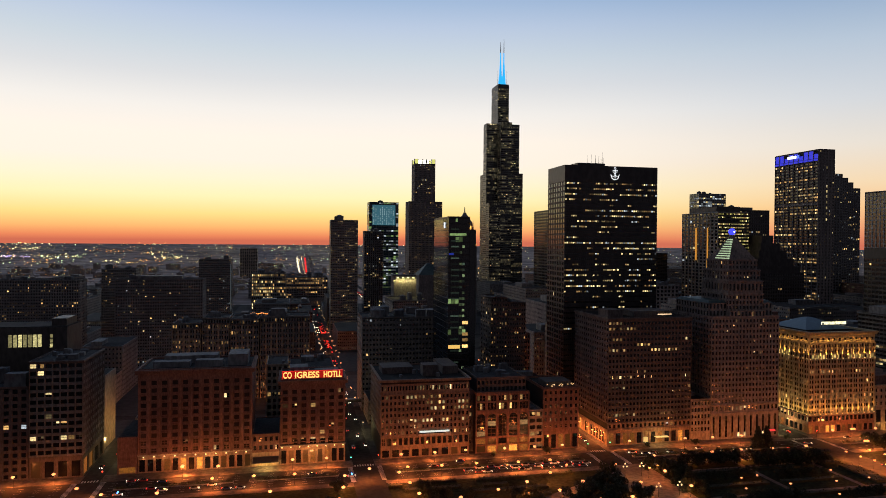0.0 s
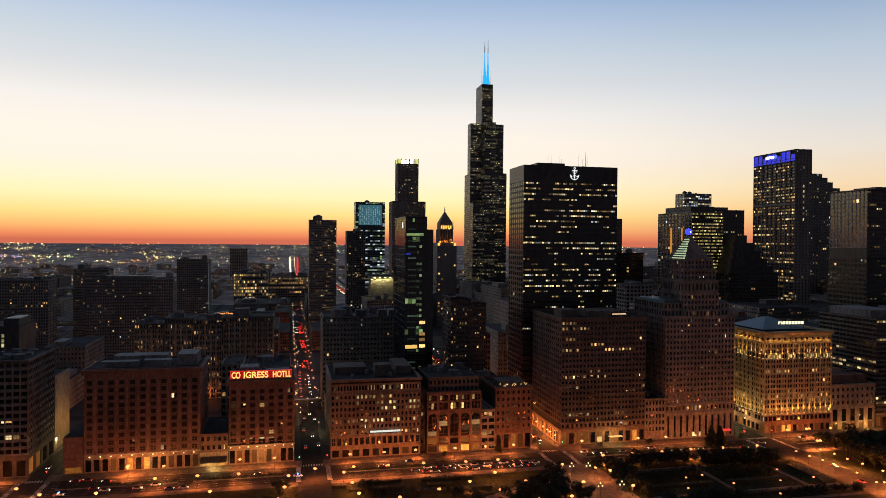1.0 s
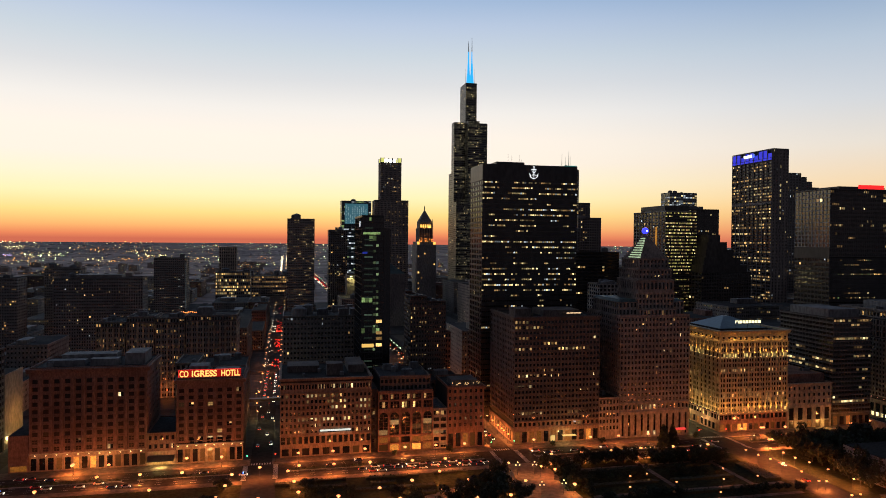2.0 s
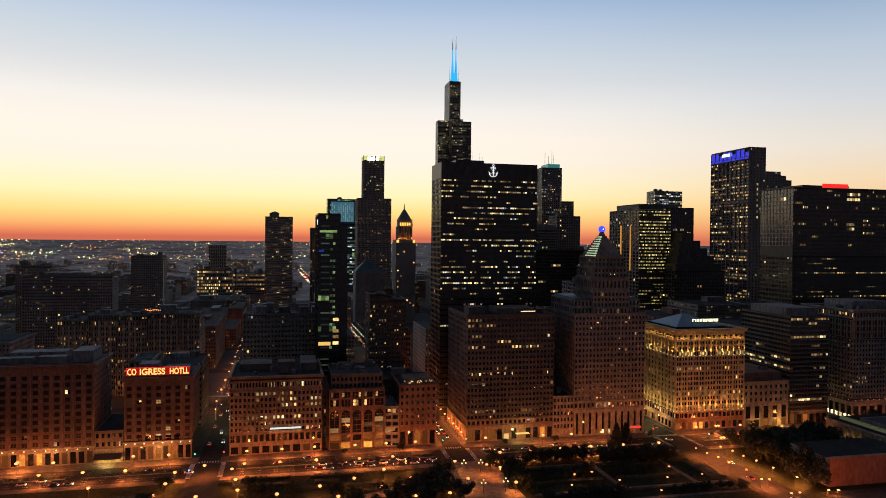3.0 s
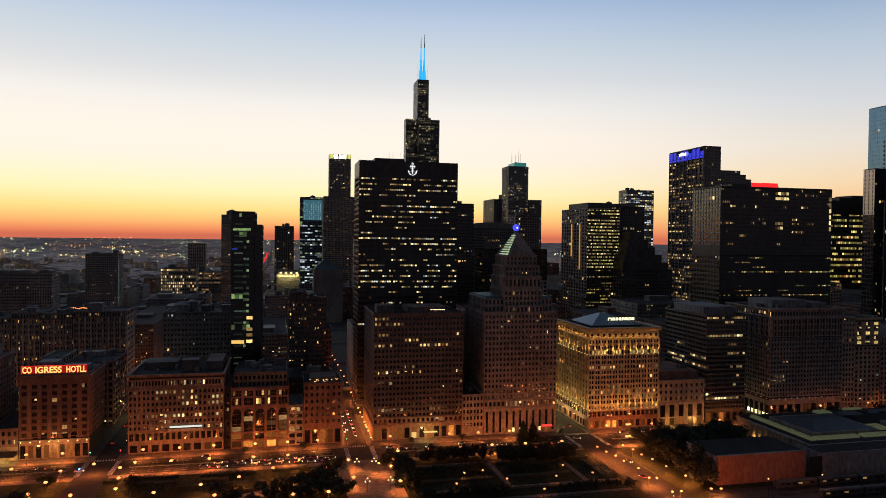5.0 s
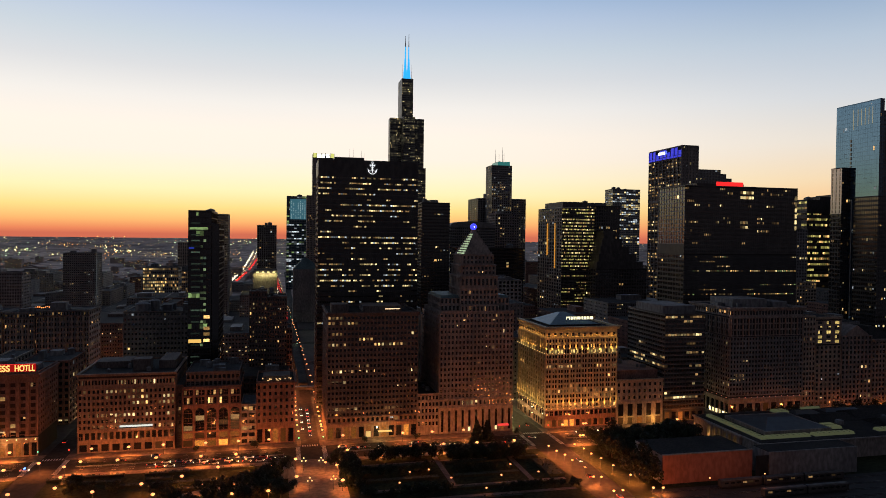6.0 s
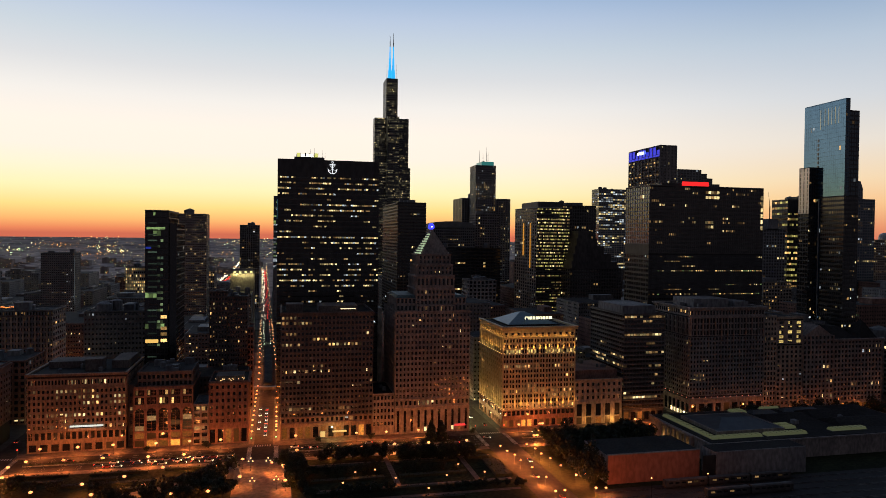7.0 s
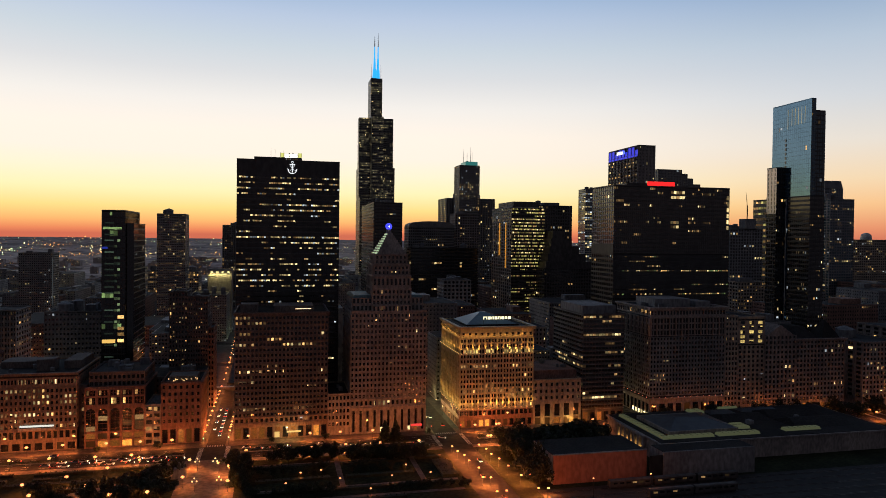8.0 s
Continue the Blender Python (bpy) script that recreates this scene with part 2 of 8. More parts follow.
# ---------- buildings ----------
rnd = random.Random(7)


def on_face(face, W, D):
    """Turns (along the face, outward, up) into the building's own x, y, z."""
    if face == "E":
        return lambda u, o, z: (u, -o, z)
    if face == "S":
        return lambda u, o, z: (-o, u, z)
    if face == "N":
        return lambda u, o, z: (W + o, u, z)
    return lambda u, o, z: (u, D + o, z)


def span(shape, P, u0, u1, o0, o1, z0, z1, m=0):
    a, b = P(u0, o0, z0), P(u1, o1, z1)
    shape.box(min(a[0], b[0]), max(a[0], b[0]), min(a[1], b[1]), max(a[1], b[1]), z0, z1, m)


def window_mesh(w, h, mats, face, bars=1, sash=0, store={}):
    """Pane and glazing bars; a lit room shows in the whole pane or in one sash of it."""
    lit_room = "lit_window" in mats[0].name
    key = (round(w, 2), round(h, 2), mats[0].name, mats[1].name, face in "EW", bars, sash if lit_room else 0)
    if key not in store:
        s = Shape()
        e = 0.1

        def put(u0, u1, o0, o1, z0, z1, m):
            if face in "EW":
                s.box(u0, u1, -o1, -o0, z0, z1, m)
            else:
                s.box(-o1, o1, u0, u1, z0, z1, m)
        put(-w / 2, w / 2, 0, 0.05, -h / 2, h / 2, 2 if lit_room and sash else 0)
        if lit_room and sash:
            u0, u1, z0 = ((-w / 2, 0, -h / 2), (0, w / 2, 0), (-w / 2, w / 2, 0.1))[sash - 1]
            put(u0, u1, 0.05, 0.062, z0, h / 2, 0)
        if bars:
            put(-w / 2, w / 2, 0, e, -0.07, 0.07, 1)
            put(-0.06, 0.06, 0, e, -h / 2, h / 2, 1)
        store[key] = s.mesh("window", [*mats, PANE_DARK])
    return store[key]


def lit_pattern(cols, rows, share, runs, floors=(0.1, 0.3, 0.6, 1.0, 1.3, 2.2)):
    """Which windows are lit: floor by floor, single rooms or whole runs of an office floor."""
    on = {}
    for r in range(rows):
        floor_share = min(0.95, share * rnd.choice(floors))
        c = 0
        while c < cols:
            n = rnd.randint(1, runs)
            if rnd.random() < floor_share:
                for k in range(c, min(cols, c + n)):
                    if rnd.random() < 0.9:
                        on[r, k] = True
            c += n
    return on


def wall_grid(s, P, us, zs, out, deep, reveals=True):
    """A wall sheet with an opening in every second cell of the grid, and the reveals of the openings."""
    k0, n = len(s.v), len(us)
    s.v += [P(u, out, z) for z in zs for u in us]
    for j in range(len(zs) - 1):
        for i in range(n - 1):
            k = k0 + j * n + i
            ring = (k, k + 1, k + n + 1, k + n)
            if i % 2 and j % 2:
                if reveals:
                    m = len(s.v)
                    s.v += [P(us[i], out - deep, zs[j]), P(us[i + 1], out - deep, zs[j]), P(us[i + 1], out - deep, zs[j + 1]), P(us[i], out - deep, zs[j + 1])]
                    for q in range(4):
                        p = (q + 1) % 4
                        s.f.append((ring[q], ring[p], m + p, m + q))
                        s.m.append(0)
            else:
                s.f.append(ring)
                s.m.append(0)


def openings(u0, u1, z0, z1, cols, rows, solid_u, solid_z):
    bay, storey = (u1 - u0) / cols, (z1 - z0) / rows
    w, h = bay * (1 - solid_u), storey * (1 - solid_z)
    uc = [u0 + (c + 0.5) * bay for c in range(cols)]
    zc = [z0 + (r + 0.5) * storey + storey * solid_z * 0.12 for r in range(rows)]
    us = [u0] + [v for u in uc for v in (u - w / 2, u + w / 2)] + [u1]
    zs = [z0] + [v for z in zc for v in (z - h / 2, z + h / 2)] + [z1]
    return uc, zc, us, zs, w, h


SHARE = 0.13  # how much of each window budget is spent


def facade(b, face, W, D, z0, z1, cols, rows, wall, pane=None, solid_u=0.42, solid_z=0.42, deep=0.35, lit=0.08, runs=2,
           lamps=None, budget=0, u0=0.0, u1=None, out=0.0, frame_mat=None, bars=1, name="wall", ox=0.0, oy=0.0, reveals=True,
           floors=(0.1, 0.3, 0.6, 1.0, 1.3, 2.2), sill=0.0, piers=0, bands=0):
    """One wall with a window in every opening. The first of the windows, lit ones before dark ones, are objects of their own."""
    P0 = on_face(face, W, D)

    def P(u, o, z):
        x, y, zz = P0(u, o, z)
        return (x + ox, y + oy, zz)
    u1 = (W if face in "EW" else D) if u1 is None else u1
    lamps = lamps or (LIT_WARM, LIT_PALE, LIT_PALE, LIT_DIM, LIT_DIM, LIT_COOL)
    pane, frame_mat = pane or PANE_DARK, frame_mat or wall
    uc, zc, us, zs, w, h = openings(u0, u1, z0, z1, cols, rows, solid_u, solid_z)
    s = Shape()
    wall_grid(s, P, us, zs, out, deep, reveals)
    bay = (u1 - u0) / cols
    if sill:
        for z in zc:
            for u in uc:
                span(s, P, u - w / 2 - 0.15, u + w / 2 + 0.15, out - 0.05, out + sill, z - h / 2 - 0.28, z - h / 2)
                span(s, P, u - w / 2 - 0.1, u + w / 2 + 0.1, out - 0.05, out + sill * 0.6, z + h / 2, z + h / 2 + 0.3)
    if piers:
        for i in range(0, cols + 1, piers):
            u = u0 + i * bay
            hw = (bay - w) * 0.3
            span(s, P, max(u0, u - hw), min(u1, u + hw), out - 0.05, out + 0.4, z0, z1)
    if bands:
        for j in range(bands, rows, bands):
            z = z0 + (z1 - z0) * j / rows
            span(s, P, u0, u1, out - 0.05, out + 0.22, z - 0.2, z + 0.22)
    part(name, s, wall, b)
    on = lit_pattern(cols, rows, lit, runs, floors)
    rest = Shape()
    cells = [(r, c) for r in range(rows) for c in range(cols)]
    cells.sort(key=lambda k: (k not in on, k))
    left = int(budget * SHARE)
    for r, c in cells:
        u, z = uc[c], zc[r]
        is_on = (r, c) in on
        if left > 0:
            left -= 1
            mat = rnd.choice(lamps) if is_on else pane
            part("window", window_mesh(w + 0.1, h + 0.1, (mat, frame_mat), face, bars, rnd.randrange(4) if bars else 0), None, b, at=P(u, out - deep + 0.03, z))
        else:
            m = 0
            if is_on:
                m = 1 + rnd.randrange(len(lamps))
            o = out - deep + 0.06
            rest.face([P(u - w / 2, o, z - h / 2), P(u + w / 2, o, z - h / 2), P(u + w / 2, o, z + h / 2), P(u - w / 2, o, z + h / 2)], 0 if runs < 4 else m)
            if is_on and runs < 4:  # a drawn blind or curtain leaves only a share of the pane bright
                q, a, c = o + 0.02, rnd.choice((0.0, 0.0, 0.4, 0.5)), rnd.choice((1.0, 1.0, 0.6, 0.5))
                if a >= c:
                    a = 0.0
                za, ua, ub = z - h / 2 + h * rnd.choice((0.0, 0.0, 0.3, 0.45)), u - w / 2 + w * a, u - w / 2 + w * c
                rest.face([P(ua, q, za), P(ub, q, za), P(ub, q, z + h / 2), P(ua, q, z + h / 2)], m)
    if rest.f:
        part("glazing", rest, [pane] + [ISLAND[m.name] for m in lamps], b, kind="stuff")


def core(b, x0, x1, y0, y1, z0, z1, inset=0.35, mat=None, roof=None, parapet=1.0, wall=None):
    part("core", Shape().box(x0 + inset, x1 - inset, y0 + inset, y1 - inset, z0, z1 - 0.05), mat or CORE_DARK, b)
    s = Shape().box(x0 + 0.2, x1 - 0.2, y0 + 0.2, y1 - 0.2, z1 - 0.3, z1, 0)
    part("roof", s, roof or ROOF_GRAVEL, b)
    if parapet:
        p, t = Shape(), 0.45
        p.box(x0, x1, y0, y0 + t, z1 - 0.4, z1 + parapet).box(x0, x1, y1 - t, y1, z1 - 0.4, z1 + parapet)
        p.box(x0, x0 + t, y0 + t, y1 - t, z1 - 0.4, z1 + parapet).box(x1 - t, x1, y0 + t, y1 - t, z1 - 0.4, z1 + parapet)
        part("parapet", p, wall or CONCRETE, b)


def cornice(b, W, D, z, reach, height, mat, teeth=0.0, faces="ESN"):
    """Three stepped mouldings along the eaves, over the front and the named sides."""
    prof = [(0.6, z - height), (-0.25 * reach, z - height), (-0.25 * reach, z - 0.7 * height), (-0.6 * reach, z - 0.7 * height), (-0.6 * reach, z - 0.35 * height), (-reach, z - 0.35 * height), (-reach, z), (0.6, z)]
    n = len(prof)
    a, c = (-reach if "S" in faces else 0), (W + reach if "N" in faces else W)
    sides = [[[(u, o, zz) for o, zz in prof] for u in (a, c)]]
    if "S" in faces:
        sides.append([[(o, u, zz) for o, zz in prof] for u in (0.605, D)])
    if "N" in faces:
        sides.append([[(W - o, u, zz) for o, zz in prof] for u in (0.605, D)])
    for ends in sides:
        s = Shape()
        s.v += ends[0] + ends[1]
        s.f += [tuple(range(n - 1, -1, -1)), tuple(range(n, 2 * n))] + [(k, (k + 1) % n, n + (k + 1) % n, n + k) for k in range(n)]
        s.m += [0] * (n + 2)
        part("cornice", s, mat, b)
    if teeth:
        n = int(W / teeth)
        t = Shape()
        for i in range(n):
            u = (i + 0.5) * W / n
            t.box(u - teeth * 0.22, u + teeth * 0.22, -reach * 0.85, 0, z - height * 0.75, z - height * 0.36)
        if "S" in faces:
            n = int(D / teeth)
            for i in range(n):
                u = (i + 0.5) * D / n
                t.box(-reach * 0.85, 0, u - teeth * 0.22, u + teeth * 0.22, z - height * 0.75, z - height * 0.36)
        part("bracket_course", t, mat, b, kind="stuff")


def roof_clutter(b, x0, x1, y0, y1, z, n, big=6.0, mat=None, pale=0.4):
    """Lift houses, fans, tanks and ducts on a flat roof."""
    for i in range(n):
        w, d, h = rnd.uniform(0.3, 1) * big, rnd.uniform(0.3, 1) * big, rnd.uniform(0.25, 0.6) * big
        w, d = min(w, (x1 - x0) * 0.7), min(d, (y1 - y0) * 0.7)
        x, y = rnd.uniform(x0 + w / 2, x1 - w / 2), rnd.uniform(y0 + d / 2, y1 - d / 2)
        m = mat or (ROOF_LIGHT if rnd.random() < pale else CONCRETE)
        k = min(0.4, w * 0.12)
        s = Shape().frustum((x - w / 2, x + w / 2, y - d / 2, y + d / 2), z - 0.1, (x - w / 2 + k * 0.3, x + w / 2 - k * 0.3, y - d / 2 + k * 0.3, y + d / 2 - k * 0.3), z + h)
        if rnd.random() < 0.4:
            s = Shape().drum(x, y, z - 0.1, z + h, w / 2, n=12)
            s.drum(x, y, z + h, z + h + w * 0.18, w / 2, 0.1, n=12)
        part("rooftop_unit", s, m, b)


def simple_tower(name, x0, x1, y0, y1, h, label, wall, cols, rows, side_cols=6, pane=None, category="office tower", base=0.0, budget=60, z_base=0.0,
                 roof=None, clutter=3, faces="ESN", **kw):
    b = thing(name, (x0, y0, z_base), label, category)
    kw.setdefault("reveals", y0 < 380)
    roof = roof or (ROOF_GRAVEL if y0 < 50 else ROOF_DUST)
    W, D = x1 - x0, y1 - y0
    core(b, 0, W, 0, D, 0, h, roof=roof, wall=wall, inset=kw.get("deep", 0.35) + 0.02)
    if base:
        part("base_storey", Shape().box(0.05, W - 0.05, 0.05, D - 0.05, 0, base), wall, b)
    facade(b, "E", W, D, base, h, cols, rows, wall, pane, budget=budget, **kw)
    for f in faces[1:]:
        facade(b, f, W, D, base, h, side_cols, rows, wall, pane, budget=budget // 4, **kw)
    if "N" not in faces or "S" not in faces:
        s = Shape()
        if "S" not in faces:
            s.box(0, 0.4, 0.4, D, 0, h)
        if "N" not in faces:
            s.box(W - 0.4, W, 0.4, D, 0, h)
        part("party_wall", s, wall, b)
    part("back_wall", Shape().box(0.01, W - 0.01, D - 0.36, D, 0, h - 0.01), wall, b)
    if clutter:
        roof_clutter(b, 2, W - 2, 2, D - 2, h, clutter, min(W, D) * 0.35)
    return b


# ---------- ground, streets ----------
ASPHALT = surface("worn_asphalt", (0.045, 0.04, 0.036), 0.9, grain=0.35, stain=0.3, spec=0.12)
PAVING = surface("concrete_pavement", (0.17, 0.135, 0.11), 0.9, grain=0.4, spec=0.15)
LAWN = surface("park_lawn", (0.03, 0.036, 0.016), 0.95, grain=0.5, stain=0.5, spec=0.1)
# pale and warm: the distance haze is put into the base colour
CITY_FLOOR = surface("hazed_city_ground", (0.48, 0.38, 0.33), 0.95, grain=0.014, stain=0.4, bump=0, spec=0.1)
PAINT = surface("white_road_paint", (0.6, 0.58, 0.54), 0.7, grain=2.0)
CENTRE = (-237.0, -436.0)


def ground_height(r):
    """Level under the city; beyond it the sheet is raised to meet the camera's horizon."""
    t = max(0.0, min(1.0, (r - 2500) / 2300))
    return -0.25 + 104.0 * t ** 1.6


g = Shape()
rings, spokes = [0, 150, 400, 800, 1300, 1900, 2500] + [2500 + 2300 * i / 12 for i in range(1, 13)], 96
for r in rings:
    for k in range(spokes):
        a = 2 * math.pi * k / spokes
        g.v.append((CENTRE[0] + r * math.cos(a), CENTRE[1] + r * math.sin(a), ground_height(r)))
for i in range(len(rings) - 1):
    for k in range(spokes):
        kk = (k + 1) % spokes
        g.f.append((i * spokes + k, (i + 1) * spokes + k, (i + 1) * spokes + kk, i * spokes + kk))
        g.m.append(0)
solid("ground", g, CITY_FLOOR, "city ground with haze put into its colour, reaching to the horizon", "ground", kind="structure")

# cross streets, south to north: x from, x to
CROSS = [(-464.0, -446.0), (-318.5, -298.0), (-171.5, -152.0), (-25.5, -2.5), (121.5, 142.5), (313.5, 330.0)]
AVENUES = [(120.0, 140.0), (262.0, 288.0), (400.0, 420.0), (520.0, 540.0), (645.0, 665.0), (770.0, 790.0), (890.0, 908.0), (1020.0, 1045.0)]
st = Shape()
for x0, x1 in CROSS:
    st.box(x0 + 4, x1 - 4, -11.0, 2400 if x0 in (-318.5, -171.5) else 1050, -0.3, -0.12)
for x0, x1 in ((-318.5, -298.0), (-25.5, -2.5)):
    st.box(x0 + 1.5, x1 - 1.5, -330, -37.0, -0.3, -0.12)
for y0, y1 in AVENUES:
    st.box(-1200, 1200, y0 + 4, y1 - 4, -0.31, -0.13)
st.prism([(-178, 470), (-162, 470), (-198, 2400), (-214, 2400)][::-1], -0.3, -0.14)
solid("cross_streets", st, ASPHALT, "dark asphalt side streets running between the blocks", "road", kind="structure")
solid("avenue_road", Shape().box(-900, 900, -37.0, -11.0, -0.3, -0.1), ASPHALT, "wide asphalt avenue with several lanes", "road", kind="structure")
pv, yards = Shape(), Shape()
xs = [-900.0] + [v for c in CROSS for v in (c[0] + 4, c[1] - 4)] + [900.0]
for i in range(0, len(xs), 2):
    pv.box(xs[i], xs[i + 1], -10.9, 0.6, -0.3, 0.05)
    for y0, y1 in zip([0.6] + [v[1] - 4 for v in AVENUES], [v[0] + 4 for v in AVENUES]):
        yards.box(xs[i], xs[i + 1], y0, y1, -0.3, 0.02)
solid("pavement", pv, PAVING, "pale concrete pavements along the building fronts", "pavement", kind="structure")
solid("city_yards", yards, surface("dark_yard_ground", (0.05, 0.044, 0.04), 0.95, grain=0.2), "dark yards and alleys behind the building fronts", "ground", kind="structure")
pk = Shape()
for a, c in ((-900, -317.0), (-299.5, -176.0), (-146, -24.0), (-4.0, 900)):
    pk.box(a, c, -43.0, -37.1, -0.3, 0.05)
solid("park_pavement", pk, PAVING, "concrete pavement along the park edge", "pavement", kind="structure")
lw = Shape()
for a, c in ((-900, -317.0), (-299.5, -176.0), (-146.0, -24.0), (-4.0, 900)):
    lw.box(a, c, -330.0, -43.1, -0.3, 0.03)
solid("park_lawn", lw, LAWN, "dark park lawn beside the avenue", "lawn", kind="structure")
solid("park_walk", Shape().box(-176, -146, -330, -37.1, -0.3, 0.04), PAVING, "broad paved walk into the park", "pavement", kind="structure")
mk = Shape()
for x in np.arange(-560, 420, 9.0):
    if any(c[0] - 3 < x < c[1] + 3 for c in CROSS):
        continue
    for y in (-14.6, -18.2, -21.6, -26.6, -30.2, -33.6):
        mk.box(x, x + 3, y - 0.08, y + 0.08, -0.1, -0.094)
for x0, x1 in CROSS:
    for k in range(14):
        y = -12 - k * 1.8
        for xx in (x0 + 0.5, x1 - 3.2):
            mk.box(xx, xx + 2.7, y - 0.45, y + 0.45, -0.1, -0.093)
    for k in range(int((x1 - x0 - 8) / 1.5)):
        xx = x0 + 4.6 + k * 1.5
        mk.box(xx, xx + 0.7, -10.4, -7.4, -0.12, -0.11)
solid("road_markings", mk, PAINT, "worn white lane lines and zebra crossings", "road marking", kind="structure")


# ---------- the avenue front, south to north ----------
FRONT = [LIT_WARM, LIT_PALE, LIT_DIM, LIT_DIM]


def shop_base(b, W, D, h, n, wall, faces="E", warm=0.5):
    """Ground storey: piers, glazed shop fronts and a band above."""
    for f in faces:
        P = on_face(f, W, D)
        L = W if f in "EW" else D
        bay = L / n
        for i in range(n + 1):
            u, s = i * bay, Shape()
            span(s, P, max(0, u - bay * 0.16), min(L, u + bay * 0.16), -0.6, 0.12, 0, h)
            part("shop_pier", s, wall, b)
        for o, za, zb in ((0.2, h * 0.8, h + 0.4), (0.03, 0, 0.7)):
            s = Shape()
            span(s, P, 0.01, L - 0.01, -0.6, o, za, zb)
            part("shop_fascia" if za else "plinth", s, wall, b)
        for i in range(n):
            u = (i + 0.5) * bay
            g = Shape()
            span(g, P, u - bay * 0.34, u + bay * 0.34, -0.42, -0.3, 0.7, h * 0.8)
            part("shop_window", g, rnd.choice((SHOP, SHOP_DIM, SHOP_DIM)) if rnd.random() < warm else PANE_DARK, b)


# plain building at the edge of the view
b = simple_tower("apartment_block", -540, -488.2, 0, 40, 49.5, "dark brick office block with few lit windows", BROWN, 12, 13, budget=60, lit=0.05, faces="ES")

# corner block with a long side on the side street
b = thing("college_building", (-487.8, 0, 0), "brown stone corner building with wide dark window bands", "office building")
W, D, H = 26.6, 43.5, 63
core(b, 0, W, 0, D, 0, H, wall=BROWN)
facade(b, "E", W, D, 12, H, 7, 13, DARKSTONE, sill=0.12, piers=1, solid_u=0.2, solid_z=0.42, lit=0.12, budget=90, lamps=[LIT_WARM, LIT_PALE, LIT_DIM], runs=2)
facade(b, "N", W, D, 12, H, 12, 13, DARKSTONE, piers=1, solid_u=0.2, solid_z=0.42, lit=0.02, budget=40)
facade(b, "S", W, D, 12, H, 9, 13, BROWN, lit=0.02)
shop_base(b, W, D, 11.6, 4, BROWN, "EN", 0.4)
cornice(b, W, D, H + 0.9, 0.9, 1.6, BROWN, faces="EN")
roof_clutter(b, 3, W - 3, 4, D - 4, H, 12, 5)
b = thing("blank_walled_building", (-505, 46, 0), "building with a blank buff brick wall along the side street", "building")
part("body", Shape().box(0, 42.5, 0, 32, 0, 45), BUFF, b)
part("roof", Shape().box(0.4, 42.1, 0.4, 31.6, 45.004, 45.3), ROOF_DARK, b)
part("coping", Shape().box(42.1, 42.7, -0.1, 32.1, 45.01, 45.8), BUFF, b)

# the old hotel: two red brick wings on one base
b = thing("hotel_south_wing", (-433.0, 0, 0), "red-brown brick hotel wing with rows of sash windows", "hotel")
W, D, H = 61.0, 40.0, 57
core(b, 0, W, 0, D, 0, H, wall=BRICK, roof=ROOF_GRAVEL)
facade(b, "E", W, D, 10, 52, 11, 10, BRICK, PANE_CURTAIN, sill=0.25, bands=1, piers=1, solid_u=0.5, solid_z=0.44, lit=0.09, runs=1, budget=180, lamps=FRONT)
facade(b, "S", W, D, 10, 52, 9, 12, BRICK, solid_u=0.56, solid_z=0.5, lit=0.05, runs=1)
facade(b, "N", W, D, 18, 52, 9, 10, BRICK, solid_u=0.56, solid_z=0.5, lit=0.05, runs=1, budget=40)
part("attic", Shape().box(-0.02, W + 0.02, -0.02, D, 52, 56.9), BRICK, b)
cornice(b, W, D, 57.4, 1.6, 2.6, BRICK, teeth=1.6)
part("belt_course", Shape().box(-0.3, W + 0.3, -0.35, 0.3, 9.4, 10.2), BUFF, b)
shop_base(b, W, D, 9.3, 14, GRANITE, "E", 0.45)
part("penthouse", Shape().box(6, 26, 9, 16, H, H + 3.2).box(29, 44, 8, 15, H, H + 3.8).box(47, 58, 10, 30, H, H + 6.5).box(10, 40, 22, 34, H, H + 4.5), CONCRETE, b)
roof_clutter(b, 4, W - 4, 3, D - 4, H, 9, 4, CONCRETE)
b = thing("hotel_annexe", (-443.6, 0, 0), "low dark annexe at the hotel corner", "building")
part("body", Shape().box(0, 10.3, 0, 38, 0, 20.4), BRICK, b)
part("roof", Shape().box(0.3, 10.0, 0.3, 37.7, 20.404, 20.7), ROOF_GRAVEL, b)
part("shop_window", Shape().box(1.0, 9.3, -0.12, 0, 0.6, 3.6), SHOP, b)
b = thing("hotel_link", (-371.8, 0, 0), "low brick block joining the hotel wings, with a dark awning", "building")
core(b, 0, 15.4, 0, 40, 0, 18, wall=BRICK, parapet=0.6)
facade(b, "E", 15.4, 40, 8, 17.8, 5, 2, BRICK, solid_u=0.5, solid_z=0.5, lit=0.2, budget=10, runs=1)
part("fascia", Shape().box(0.02, 15.38, 0, 0.4, 0, 8), BUFF, b)
part("awning", Shape().frustum((0.5, 15, -5.5, -0.02), 3.4, (0.5, 15, -1.2, -0.02), 5.6), STEEL_BLACK, b)
b = thing("hotel_north_wing", (-356.0, 0, 0), "red-brown brick hotel wing under a rooftop letter sign", "hotel")
W, D, H = 37.2, 37.0, 49
core(b, 0, W, 0, D, 0, H, wall=BRICK, roof=ROOF_GRAVEL, parapet=0.7)
facade(b, "E", W, D, 12, 44, 7, 8, BRICK, PANE_CURTAIN, sill=0.25, bands=1, piers=1, solid_u=0.5, solid_z=0.44, lit=0.1, runs=1, budget=81, lamps=FRONT)
facade(b, "N", W, D, 12, 44, 9, 9, BRICK, solid_u=0.52, solid_z=0.5, lit=0.04, runs=1, budget=30)
